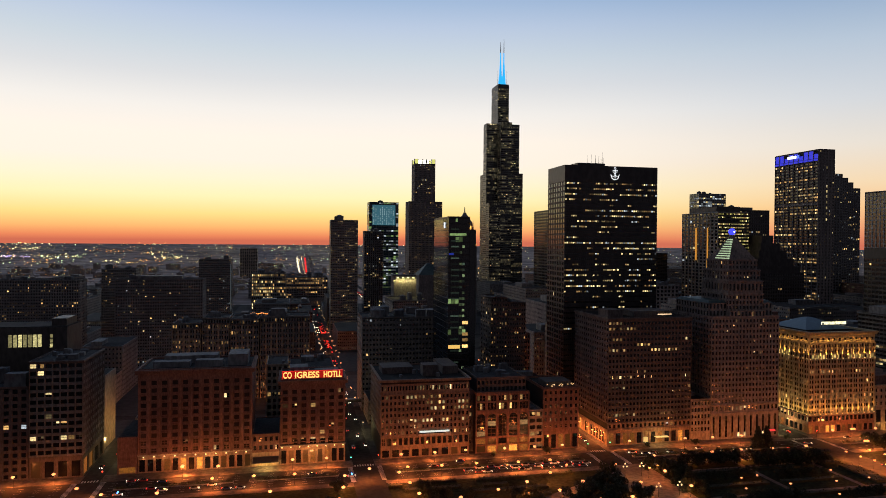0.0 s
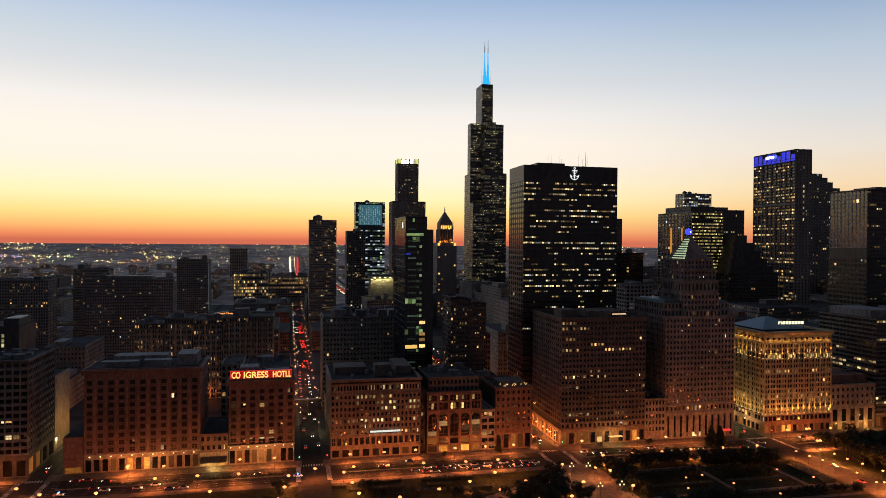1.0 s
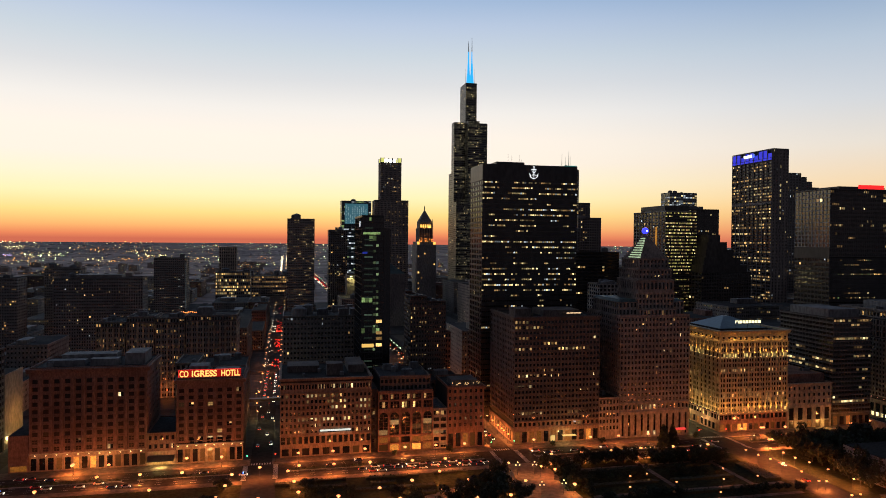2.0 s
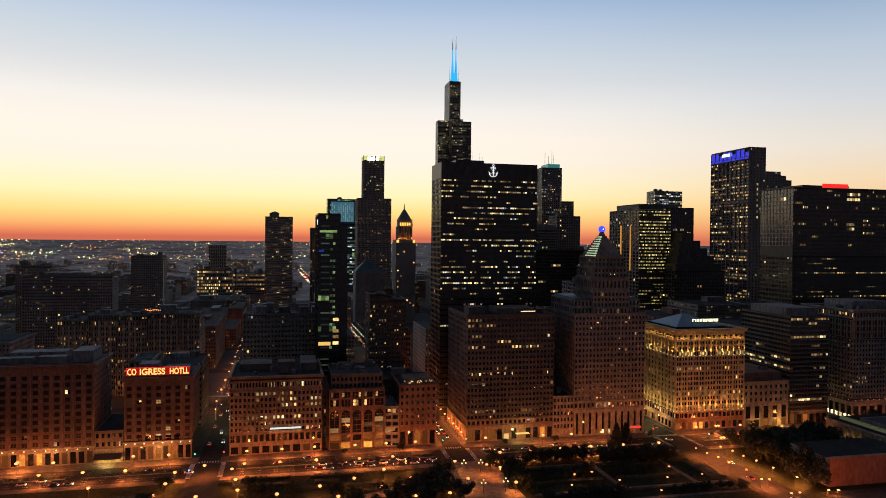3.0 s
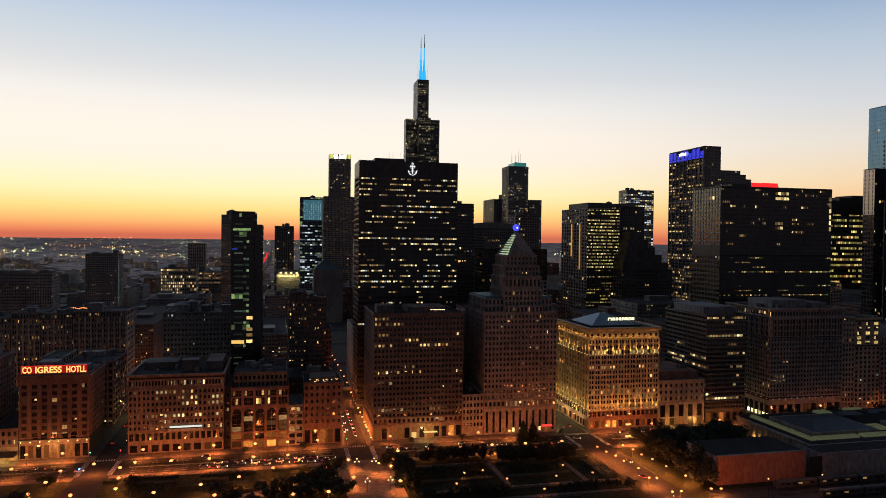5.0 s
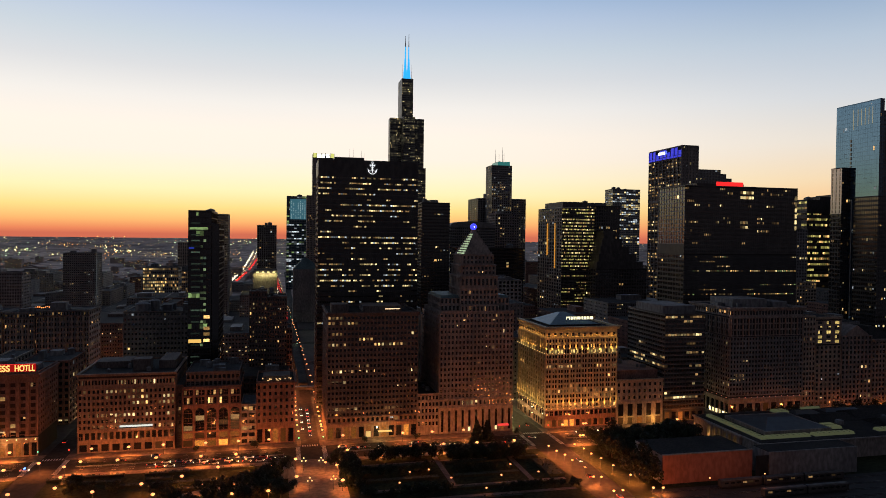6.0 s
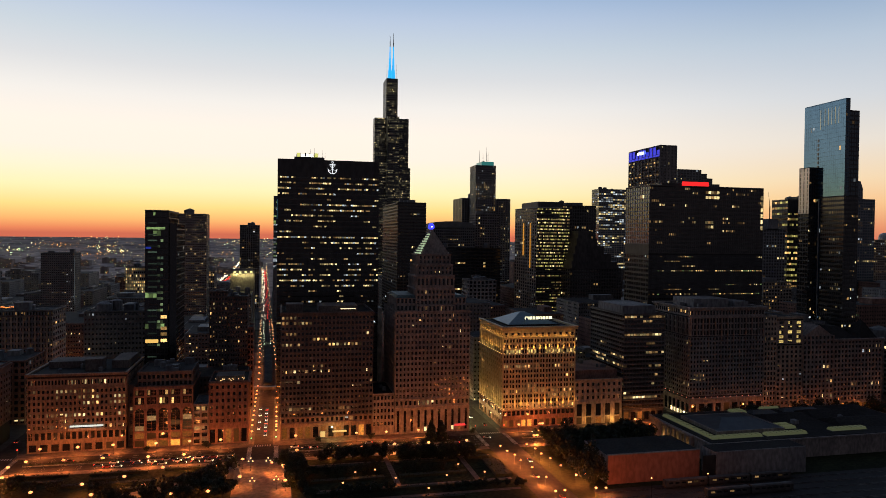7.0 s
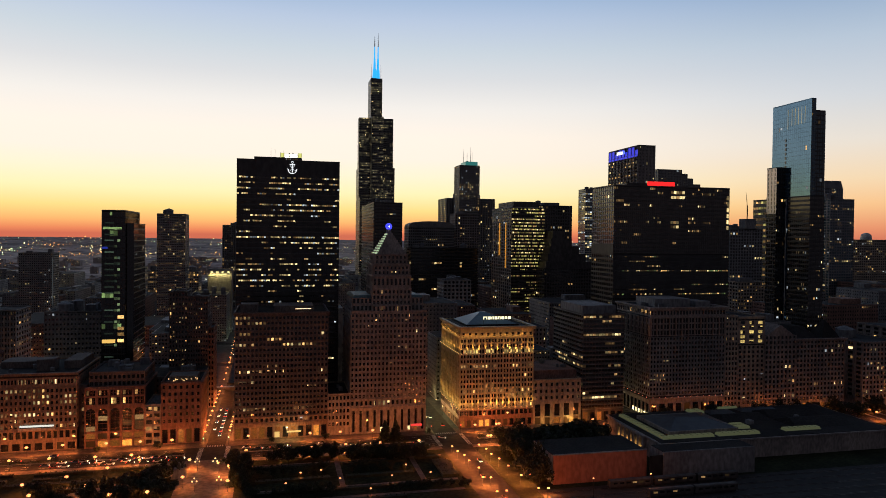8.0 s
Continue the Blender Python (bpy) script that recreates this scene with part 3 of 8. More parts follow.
facade(b, "S", W, D, 18, 44, 8, 8, BRICK, solid_u=0.52, solid_z=0.5, lit=0.05, runs=1)
part("attic", Shape().box(-0.02, W + 0.02, -0.02, D, 44, 48.9), BRICK, b)
cornice(b, W, D, 48.6, 1.3, 2.2, BRICK, teeth=1.5)
part("belt_course", Shape().box(-0.3, W + 0.3, -0.35, 0.3, 10.4, 11.2), BUFF, b)
shop_base(b, W, D, 10.3, 9, GRANITE, "E", 0.5)
lg = Shape()
for i in range(6):
    lg.box(7.5 + i * 3.9, 10.6 + i * 3.9, -0.08, 0.25, 11.6, 14.4)
part("loggia_windows", lg, PANE_DARK, b)
part("penthouse", Shape().box(5, 16, 14, 26, H, H + 5).box(20, 34, 10, 20, H, H + 3.2), CONCRETE, b)
roof_clutter(b, 4, W - 4, 6, D - 4, H, 6, 4, CONCRETE)

# arcaded granite block with the theatre behind its front
b = thing("theatre_building", (-297.6, 0, 0), "massive granite theatre building with arched windows", "theatre")
W, D, H = 54.4, 56.0, 46
core(b, 0, W, 0, D, 0, H, wall=GRANITE, roof=ROOF_DARK)
facade(b, "E", W, D, 38.5, 44.5, 30, 1, GRANITE, solid_u=0.45, solid_z=0.55, lit=0.8, runs=3, budget=22, lamps=[LIT_DIM, LIT_PALE])
facade(b, "E", W, D, 13, 38, 22, 7, GRANITE, sill=0.2, piers=2, solid_u=0.5, solid_z=0.45, lit=0.22, runs=4, budget=150, lamps=[LIT_WARM, LIT_PALE, LIT_DIM])
facade(b, "S", W, D, 13, 44.5, 12, 8, GRANITE, solid_u=0.55, solid_z=0.5, lit=0.03)
facade(b, "N", W, D, 13, 44.5, 12, 8, GRANITE, solid_u=0.55, solid_z=0.5, lit=0.03)
facade(b, "E", W, D, 6.5, 12.6, 16, 1, GRANITE, solid_u=0.35, solid_z=0.3, lit=0.2, budget=11)
shop_base(b, W, D, 6.2, 9, GRANITE, "E", 0.3)
part("string_course", Shape().box(-0.3, W + 0.3, -0.5, 0.2, 38.0, 38.5).box(-0.3, W + 0.3, -0.5, 0.2, 12.6, 13.0), GRANITE, b)
part("balcony", Shape().box(W * 0.42, W * 0.78, -2.0, 0, 13.0, 13.5).box(W * 0.42, W * 0.78, -2.0, -1.8, 13.5, 14.5), PALE, b)
part("balcony_light", Shape().box(W * 0.43, W * 0.77, -1.2, -0.7, 14.9, 15.9), glow("balcony_strip_light", (0.95, 1.0, 0.88), 0.8), b)
part("balcony_rail", Shape().box(W * 0.43, W * 0.77, -1.1, -0.8, 13.5, 14.9), STEEL_BLACK, b)
cornice(b, W, D, H + 1.2, 0.9, 1.6, GRANITE, teeth=1.3)
part("penthouse", Shape().box(28, 38, 14, 24, H, H + 7).box(4, 24, 26, 44, H, H + 4).box(42, 52, 20, 50, H, H + 5), BROWN, b)
roof_clutter(b, 4, W - 4, 4, D - 4, H, 12, 4.5)

# red sandstone arts building: four great arches
b = thing("light_court_wall", (-243.1, 5.0, 0), "recessed brick wall between theatre and studio building", "building")
part("body", Shape().box(0, 4.0, 0, 36.0, 0, 38.0), BROWN, b)
for j in range(7):
    part("window", window_mesh(1.1, 1.9, (LIT_DIM if j in (1, 4) else PANE_DARK, BROWN), "E"), None, b, at=(2.0, -0.04, 6 + j * 4.3))
b = thing("arts_building", (-239.0, 0, 0), "red sandstone studio building with tall arched windows", "building")
W, D, H = 34.6, 45.0, 36.5
core(b, 0, W, 0, D, 0, H, wall=SANDSTONE)
bay = W / 5
for i in range(6):
    part("pier", Shape().box(max(0, i * bay - 0.75), min(W, i * bay + 0.75), -0.35, 0.4, 0, H), SANDSTONE, b)
for z0, z1 in ((0, 0.6), (4.4, 5.4), (9.0, 10.2), (25.5, 26.6), (31.0, 32.0), (35.5, 36.5)):
    part("belt_course", Shape().box(0.01, W - 0.01, -0.28, 0.4, z0, z1), SANDSTONE, b)
for i in range(5):
    u, r = (i + 0.5) * bay, bay / 2 - 0.75
    ar = Shape()
    steps = 10
    for k in range(steps):
        a0, a1 = math.pi * k / steps, math.pi * (k + 1) / steps
        p0, p1 = (u - r * math.cos(a0), 21.5 + r * math.sin(a0)), (u - r * math.cos(a1), 21.5 + r * math.sin(a1))
        for y in (-0.25,):
            ar.face([(p0[0], y, p0[1]), (p1[0], y, p1[1]), (p1[0], y, 25.6), (p0[0], y, 25.6)])
            ar.face([(p0[0], y, p0[1]), (p0[0], 0.3, p0[1]), (p1[0], 0.3, p1[1]), (p1[0], y, p1[1])])
    part("arch", ar, SANDSTONE, b)
    for j in range(4):
        mat = PANE_DARK if rnd.random() < 0.8 else LIT_DIM
        part("window", window_mesh(2 * r - 0.3, 2.9, (mat, SANDSTONE), "E"), None, b, at=(u, 0.28, 11.8 + j * 3.1))
    part("arch_window", Shape().box(u - r, u + r, 0.3, 0.36, 23.2, 25.5), PANE_DARK, b)
    for zz, hh, n in ((27.0, 3.6, 3), (32.4, 2.8, 3)):
        for k in range(n):
            mat = PANE_DARK if rnd.random() < 0.75 else LIT_WARM
            part("window", window_mesh(1.25, hh, (mat, SANDSTONE), "E"), None, b, at=(u + (k - 1) * 1.65, 0.28, zz + hh / 2))
        for k in (-0.5, 0.5):
            part("colonnette", Shape().drum(u + k * 1.65, -0.05, zz, zz + hh, 0.18, n=8), SANDSTONE, b)
    part("shop_window", Shape().box(u - r, u + r, 0.2, 0.3, 0.6, 4.4), rnd.choice((SHOP, SHOP_DIM)), b)
    part("shop_window", Shape().box(u - r, u + r, 0.2, 0.3, 5.6, 8.8), SHOP_DIM if i != 2 else PANE_DARK, b)
b2 = thing("arts_building_upper_floors", (-237.4, 4.0, 36.5), "set-back dark upper floors with small windows", "building")
core(b2, 0, 32, 0, 38, 0, 8.5, wall=BROWN)
facade(b2, "E", 32, 38, 0, 8, 12, 2, BROWN, solid_u=0.4, lit=0.06, budget=24)
facade(b2, "N", 32, 38, 0, 8, 10, 2, BROWN, solid_u=0.4, lit=0.02)
roof_clutter(b2, 2, 30, 4, 34, 8.5, 9, 7, ROOF_LIGHT)

b = simple_tower("narrow_shop_house", -204.4, -195.4, 0, 30, 24.5, "narrow shop house with warm lit bay windows", BUFF, 2, 6, budget=12, lit=0.5, lamps=[LIT_WARM, LIT_DIM],
                 faces="E", solid_u=0.25, solid_z=0.4, clutter=2, roof=ROOF_LIGHT, category="shop house")

b = thing("club_building", (-195.2, 0, 0), "dark granite club building with a lit roof terrace", "club building")
W, D, H = 23.8, 36.0, 38
core(b, 0, W, 0, D, 0, H, wall=SANDSTONE, roof=ROOF_DARK, parapet=1.4)
facade(b, "E", W, D, 12, H - 0.5, 7, 6, SANDSTONE, sill=0.25, bands=2, solid_u=0.58, solid_z=0.5, lit=0.05, budget=42)
facade(b, "N", W, D, 12, H - 0.5, 10, 6, SANDSTONE, solid_u=0.58, solid_z=0.5, lit=0.03, budget=30)
shop_base(b, W, D, 11.6, 5, SANDSTONE, "EN", 0.25)
cornice(b, W, D, H + 0.6, 1.2, 1.8, SANDSTONE, faces="EN")
part("roof_pavilion", Shape().box(4, W - 3, 5, 20, H, H + 3.6), BROWN, b)
tl = Shape()
for i in range(16):
    tl.ball(rnd.uniform(3, W - 2), rnd.uniform(1.6, 4.4), H + rnd.uniform(0.9, 2.6), 0.35, n=6)
part("terrace_lights", tl, glow("terrace_lamps", (1.0, 0.6, 0.25), 1.2), b)

# tall brown office block
b = thing("brown_office_block", (-151.3, 0, 0), "tall brown brick office block with rows of small windows", "office building")
W, D, H = 59.2, 54.0, 81
core(b, 0, W, 0, D, 0, H, wall=BROWN, roof=ROOF_DARK, parapet=1.3)
facade(b, "E", W, D, 14, 80, 24, 19, BROWN, sill=0.2, bands=6, solid_u=0.42, solid_z=0.5, lit=0.2, runs=8, floors=(0.15, 0.3, 0.4, 0.8, 2.6), budget=300, lamps=[LIT_WARM, LIT_PALE, LIT_DIM, LIT_DIM])
facade(b, "S", W, D, 14, 80, 15, 18, BROWN, sill=0.2, solid_u=0.52, solid_z=0.5, lit=0.03, budget=40)
facade(b, "N", W, D, 26, 80, 15, 14, BROWN, solid_u=0.52, solid_z=0.5, lit=0.04)
facade(b, "E", W, D, 10, 14, 19, 1, GRANITE, solid_u=0.45, lit=0.1, budget=19)
shop_base(b, W, D, 9.6, 12, GRANITE, "ES", 0.35)
part("belt_course", Shape().box(-0.4, W + 0.1, -0.6, 0.2, 9.9, 10.4).box(-0.4, W + 0.1, -0.6, 0.2, 14.0, 14.5), GRANITE, b)
cornice(b, W, D, H + 0.8, 0.8, 1.8, BROWN)
part("penthouse", Shape().box(3, 14, 8, 22, H, H + 5.5).box(24, 50, 12, 34, H, H + 4), BROWN, b)
part("roof_light_strip", Shape().box(38, 48, 6.0, 6.2, H + 2.2, H + 2.7), glow("roof_strip_light", (1.0, 0.66, 0.36), 1.6), b)
part("hotel_canopy_light", Shape().box(33, 42, -3.2, -0.15, 4.3, 4.6), glow("canopy_light", (1.0, 0.62, 0.2), 0.9), b)
part("lit_doorway", Shape().box(25.2, 28.4, -0.25, -0.1, 0.8, 4.4), glow("doorway_light", (1.0, 0.66, 0.22), 0.8), b)

b = simple_tower("low_infill_building", -92.0, -77.6, 0, 40, 26.5, "low ornate stone building between taller blocks", BUFF, 6, 5, budget=30, lit=0.05, faces="E", solid_u=0.45,
                 base=5, clutter=2, roof=ROOF_DARK, category="building")

# stepped limestone tower with a pyramid top and blue light
b = thing("stepped_stone_tower", (-77.4, 0, 0), "pinkish grey limestone tower with a stepped pyramid and blue beacon", "office tower")
W, D = 51.4, 52.0
core(b, 0, W, 0, D, 0, 81, wall=LIMESTONE, roof=ROOF_GRAVEL, parapet=1.0)
facade(b, "E", W, D, 23, 80.5, 20, 16, LIMESTONE, sill=0.18, solid_u=0.5, solid_z=0.45, lit=0.1, runs=1, budget=330, lamps=FRONT)
facade(b, "N", W, D, 23, 80.5, 16, 16, LIMESTONE, solid_u=0.55, solid_z=0.45, lit=0.04)
facade(b, "S", W, D, 27, 80.5, 16, 15, LIMESTONE, solid_u=0.55, solid_z=0.45, lit=0.03, budget=30)
facade(b, "E", W, D, 17.5, 22.5, 17, 1, LIMESTONE, solid_u=0.5, lit=0.15, budget=17)
for i in range(12):
    part("base_pier", Shape().box(max(0, i * W / 11 - 1.5), min(W, i * W / 11 + 1.5), -0.3, 0.4, 0, 17), BUFF, b)
for z0, z1, o in ((15.5, 17.4, 0.5), (0, 1.2, 0.35), (22.5, 23.3, 0.9)):
    part("belt_course", Shape().box(0.01, W - 0.01, -o, 0.4, z0, z1), BUFF, b)
for i in range(11):
    u = (i + 0.5) * W / 11
    part("tall_window", Shape().box(u - 1.1, u + 1.1, 0.2, 0.3, 4.2, 14.5), PANE_DARK, b)
    part("shop_window", Shape().box(u - 1.3, u + 1.3, 0.15, 0.3, 1.2, 3.8), rnd.choice((SHOP, LIT_PALE, PANE_DARK, PANE_DARK)), b)
part("shop_awning", Shape().frustum((41, 48.5, -1.8, 0), 3.9, (41, 48.5, -0.5, 0), 5.0), glow("red_shop_sign", (1.0, 0.06, 0.05), 0.9), b)
tx = 27.6


def stage(hw, y0, y1, z0, z1, cols, rows, su=0.5, lit=0.05):
    part("stage", Shape().box(tx - hw + 0.35, tx + hw - 0.35, y0 + 0.35, y1 - 0.35, z0 - 0.5, z1), LIMESTONE, b)
    for f, L in (("E", 2 * hw), ("S", y1 - y0), ("N", y1 - y0)):
        facade_block(b, f, tx - hw, y0, 2 * hw, y1 - y0, z0, z1, cols, rows, su, lit)
    part("stage_cornice", Shape().box(tx - hw - 0.5, tx + hw + 0.5, y0 - 0.5, y1 + 0.5, z1, z1 + 0.95), LIMESTONE, b)


def facade_block(b, f, x0, y0, W2, D2, z0, z1, cols, rows, su, lit):
    facade(b, f, W2, D2, z0, z1, cols, rows, LIMESTONE, piers=1, solid_u=su, solid_z=0.4, lit=lit, runs=1, budget=cols * rows if f == "E" else 0, ox=x0, oy=y0)


part("wing_attic", Shape().box(1.6, 49.2, 5.4, 46, 81, 90.4), LIMESTONE, b)
for f in "ESN":
    facade(b, f, 48.4, 41, 81, 90.4, 18 if f == "E" else 12, 2, LIMESTONE, solid_u=0.5, solid_z=0.35, lit=0.08, runs=1, ox=1.2, oy=5.0)
part("wing_roof", Shape().frustum((1.0, 49.8, 4.8, 46.2), 90.4, (3.0, 47.8, 7.5, 44), 92.0), COPPER, b)
part("shaft_front", Shape().box(tx - 13.0, tx + 13.0, 0.8, 6.0, 81, 85.4), LIMESTONE, b)
facade(b, "E", 26.8, 6, 81, 85.5, 10, 1, LIMESTONE, solid_u=0.5, solid_z=0.3, lit=0.1, runs=1, ox=tx - 13.4, oy=0.4)
stage(13.1, 3, 34, 85.5, 96, 10, 3, 0.5)
stage(12.9, 3.4, 33.6, 97, 104.6, 9, 1, 0.55, 0.1)
stage(12.0, 5, 33, 105.6, 112, 9, 2, 0.55)
stage(10.9, 7, 31, 113, 119, 8, 2, 0.6)
cy, sx_, rise = 19.0, 10.6, 1.6
for i in range(10):
    a, c = sx_ - i * 0.98, sx_ - (i + 0.3) * 0.98
    z = 119.8 + i * rise
    part("pyramid_step", Shape().frustum((tx - a, tx + a, cy - a, cy + a), z, (tx - c, tx + c, cy - c, cy + c), z + rise), LIMESTONE, b)
ed = Shape()
for i in range(9):
    a = sx_ - i * 0.98
    z = 119.8 + i * rise
    ed.box(tx - a - 0.25, tx - a + 1.3, cy - a - 0.3, cy - a - 0.05, z + 0.35, z + 1.25)
    ed.box(tx - a - 0.3, tx - a - 0.05, cy - a, cy + a * 0.3, z + 0.5, z + 1.1)
part("pyramid_lights", ed, glow("pyramid_edge_lights", (0.75, 1.0, 0.62), 0.6), b)
part("lantern", Shape().drum(tx, cy, 135.6, 136.8, 1.6, n=10), LIMESTONE, b)
part("blue_beacon", Shape().ball(tx, cy, 138.8, 2.4, n=14), glow("blue_beacon_light", (0.05, 0.06, 1.0), 1.5), b)
part("beacon_lamp", Shape().ball(tx, cy - 2.5, 138.8, 0.5, n=8), glow("beacon_white", (0.8, 0.9, 1.0), 3.0), b)

# cream terracotta block, flood-lit
CREAM_LIT = glow("golden_arcade_light", (1.0, 0.7, 0.22), 0.8, spread=0.6)
ISLAND[CREAM_LIT.name] = glow("golden_arcade_lights", (1.0, 0.7, 0.22), 0.8, island=True, spread=0.6)
b = thing("floodlit_terracotta_block", (-2.2, 0, 0), "cream terracotta office block lit by warm uplights", "office building")
W, D, H = 53.4, 56.0, 69
core(b, 0, W, 0, D, 0, H, wall=TERRACOTTA, roof=ROOF_DARK, parapet=0.8)
for f, n in (("E", 24), ("S", 24), ("N", 16)):
    facade(b, f, W, D, 13, 51, n, 11, TERRACOTTA, sill=0.2, solid_u=0.36, solid_z=0.4, lit=0.42, runs=8, floors=(0.1, 0.2, 0.3, 0.6, 2.2), budget=128 if f == "E" else 60 if f == "S" else 0,
           lamps=[LIT_WARM, LIT_DIM, LIT_DIM])
    facade(b, f, W, D, 51, 54.6, n, 1, TERRACOTTA, solid_u=0.25, solid_z=0.25, lit=1.5, runs=8, floors=(1.0,), lamps=[CREAM_LIT])
    facade(b, f, W, D, 54.6, 62, n, 2, TERRACOTTA, piers=1, solid_u=0.4, solid_z=0.42, lit=0.15, runs=2, budget=64 if f == "E" else 30 if f == "S" else 0,
           lamps=[LIT_WARM, LIT_DIM])
    P = on_face(f, W, D)
    L = W if f == "E" else D
    fr = Shape()
    span(fr, P, 0.01, L - 0.01, -0.35, 0.05, 62, 68.9)
    part("frieze", fr, TERRACOTTA, b)
    for i in range(0, n, 2):
        u = (i + 1) * L / n
        po, ring = Shape(), Shape()
        span(po, P, u - 0.75, u + 0.75, 0.05, 0.12, 63.6, 65.8)
        part("porthole", po, PANE_DARK, b)
        for k in range(6):  # a swag hangs from each side of the porthole
            t0, t1 = math.pi * k / 6, math.pi * (k + 1) / 6
            ring.tube(P(u - 1.7 * math.cos(t0), 0.3, 66.4 - 2.2 * math.sin(t0)), P(u - 1.7 * math.cos(t1), 0.3, 66.4 - 2.2 * math.sin(t1)), 0.26, n=5)
        part("swag", ring, TERRACOTTA, b)
    for i in range(n // 2 + 1):
        u = i * L / (n // 2)
        pl = Shape()
        span(pl, P, max(-0.25, u - 0.6), min(L + 0.25, u + 0.6), -0.3, 0.42, 13, 62)
        part("pilaster", pl, TERRACOTTA, b)
facade(b, "E", W, D, 7, 12.3, 16, 1, SANDSTONE, solid_u=0.3, solid_z=0.4, lit=0.3, budget=16)
facade(b, "S", W, D, 7, 12.3, 16, 1, SANDSTONE, solid_u=0.3, solid_z=0.4, lit=0.2, budget=16)
shop_base(b, W, D, 6.6, 12, SANDSTONE, "ES", 0.5)
part("belt_course", Shape().box(-0.5, W + 0.1, -0.6, 0.2, 12.3, 12.9).box(-0.4, W + 0.1, -0.5, 0.2, 50.6, 51.2), TERRACOTTA, b)
cornice(b, W, D, 70.2, 1.6, 2.4, TERRACOTTA, teeth=1.7)
rf = Shape()
rf.frustum((8, 45.5, 13, 50), H + 1, (22, 27, 29, 33), H + 8)
part("glass_roof", rf, surface("pale_glass_roof", (0.07, 0.12, 0.14), 0.3, grain=0.4, stain=0.2, bump=0), b)
part("roof_curb", Shape().box(7, 46.5, 12, 51, H, H + 1), ROOF_DARK, b)
roof_clutter(b, 44, 51, 40, 52, H, 3, 4)

# concert hall, low and warm
b = thing("concert_hall", (51.4, 0, 0), "low brick concert hall with lit arched windows", "concert hall")
W, D, H = 36.6, 50.0, 31
core(b, 0, W, 0, D, 0, H, wall=BUFF, roof=ROOF_DARK)
facade(b, "E", W, D, 16, 30, 9, 3, BUFF, sill=0.2, bands=1, solid_u=0.6, solid_z=0.5, lit=0.15, budget=27, lamps=[LIT_DIM], runs=1)
for i in range(6):
    part("base_pier", Shape().box(max(0, i * W / 5 - 1.6), min(W, i * W / 5 + 1.6), -0.25, 0.4, 0, 14.2), BUFF, b)
part("belt_course", Shape().box(0.01, W - 0.01, -0.4, 0.4, 14.2, 16), BUFF, b)
part("belt_course", Shape().box(0.01, W - 0.01, -0.2, 0.4, 4.6, 5.6), BUFF, b)
for i in range(5):
    u = (i + 0.5) * W / 5
    part("tall_window", Shape().box(u - 2, u + 2, 0.2, 0.32, 5.6, 14.2), PANE_DARK, b)
    part("door_glazing", Shape().box(u - 2, u + 2, 0.2, 0.32, 0.2, 4.6), SHOP_DIM, b)
cornice(b, W, D, H + 0.8, 1.2, 1.8, BUFF, faces="E")
part("attic_storey", Shape().box(1, W - 1, 6, 44, H, H + 6), BRICK, b)
roof_clutter(b, 4, W - 4, 10, 40, H + 6, 3, 5)

# dark glass slab with strip windows
b = thing("strip_window_slab", (89.0, 0, 0), "dark glass and metal slab with long strip windows", "office tower")
W, D, H = 32.4, 55.0, 77
core(b, 0, W, 0, D, 0, H, wall=STEEL_BROWN, roof=ROOF_GRAVEL)
for f, n in (("E", 13), ("S", 16), ("N", 12)):
    facade(b, f, W, D, 9, H, n, 21, STEEL_BROWN, PANE_BLACK, solid_u=0.06, solid_z=0.5, lit=0.16, runs=8, floors=(0.1, 0.2, 0.5, 2.4), lamps=[LIT_DIM, LIT_PALE, LIT_DIM], bars=0)
    ln, P, L = Shape(), on_face(f, W, D), W if f == "E" else D
    for j in range(22):
        z = 9 + (H - 9) * j / 21
        span(ln, P, 0.05, L - 0.05, 0.2, 0.34, z - 0.2, z + 0.12)
    part("floor_lines", ln, CONCRETE, b, kind="stuff")
shop_base(b, W, D, 8.6, 6, STEEL_BROWN, "E", 0.4)
part("penthouse", Shape().box(3, W - 3, 8, 48, H, H + 6), CONCRETE, b)

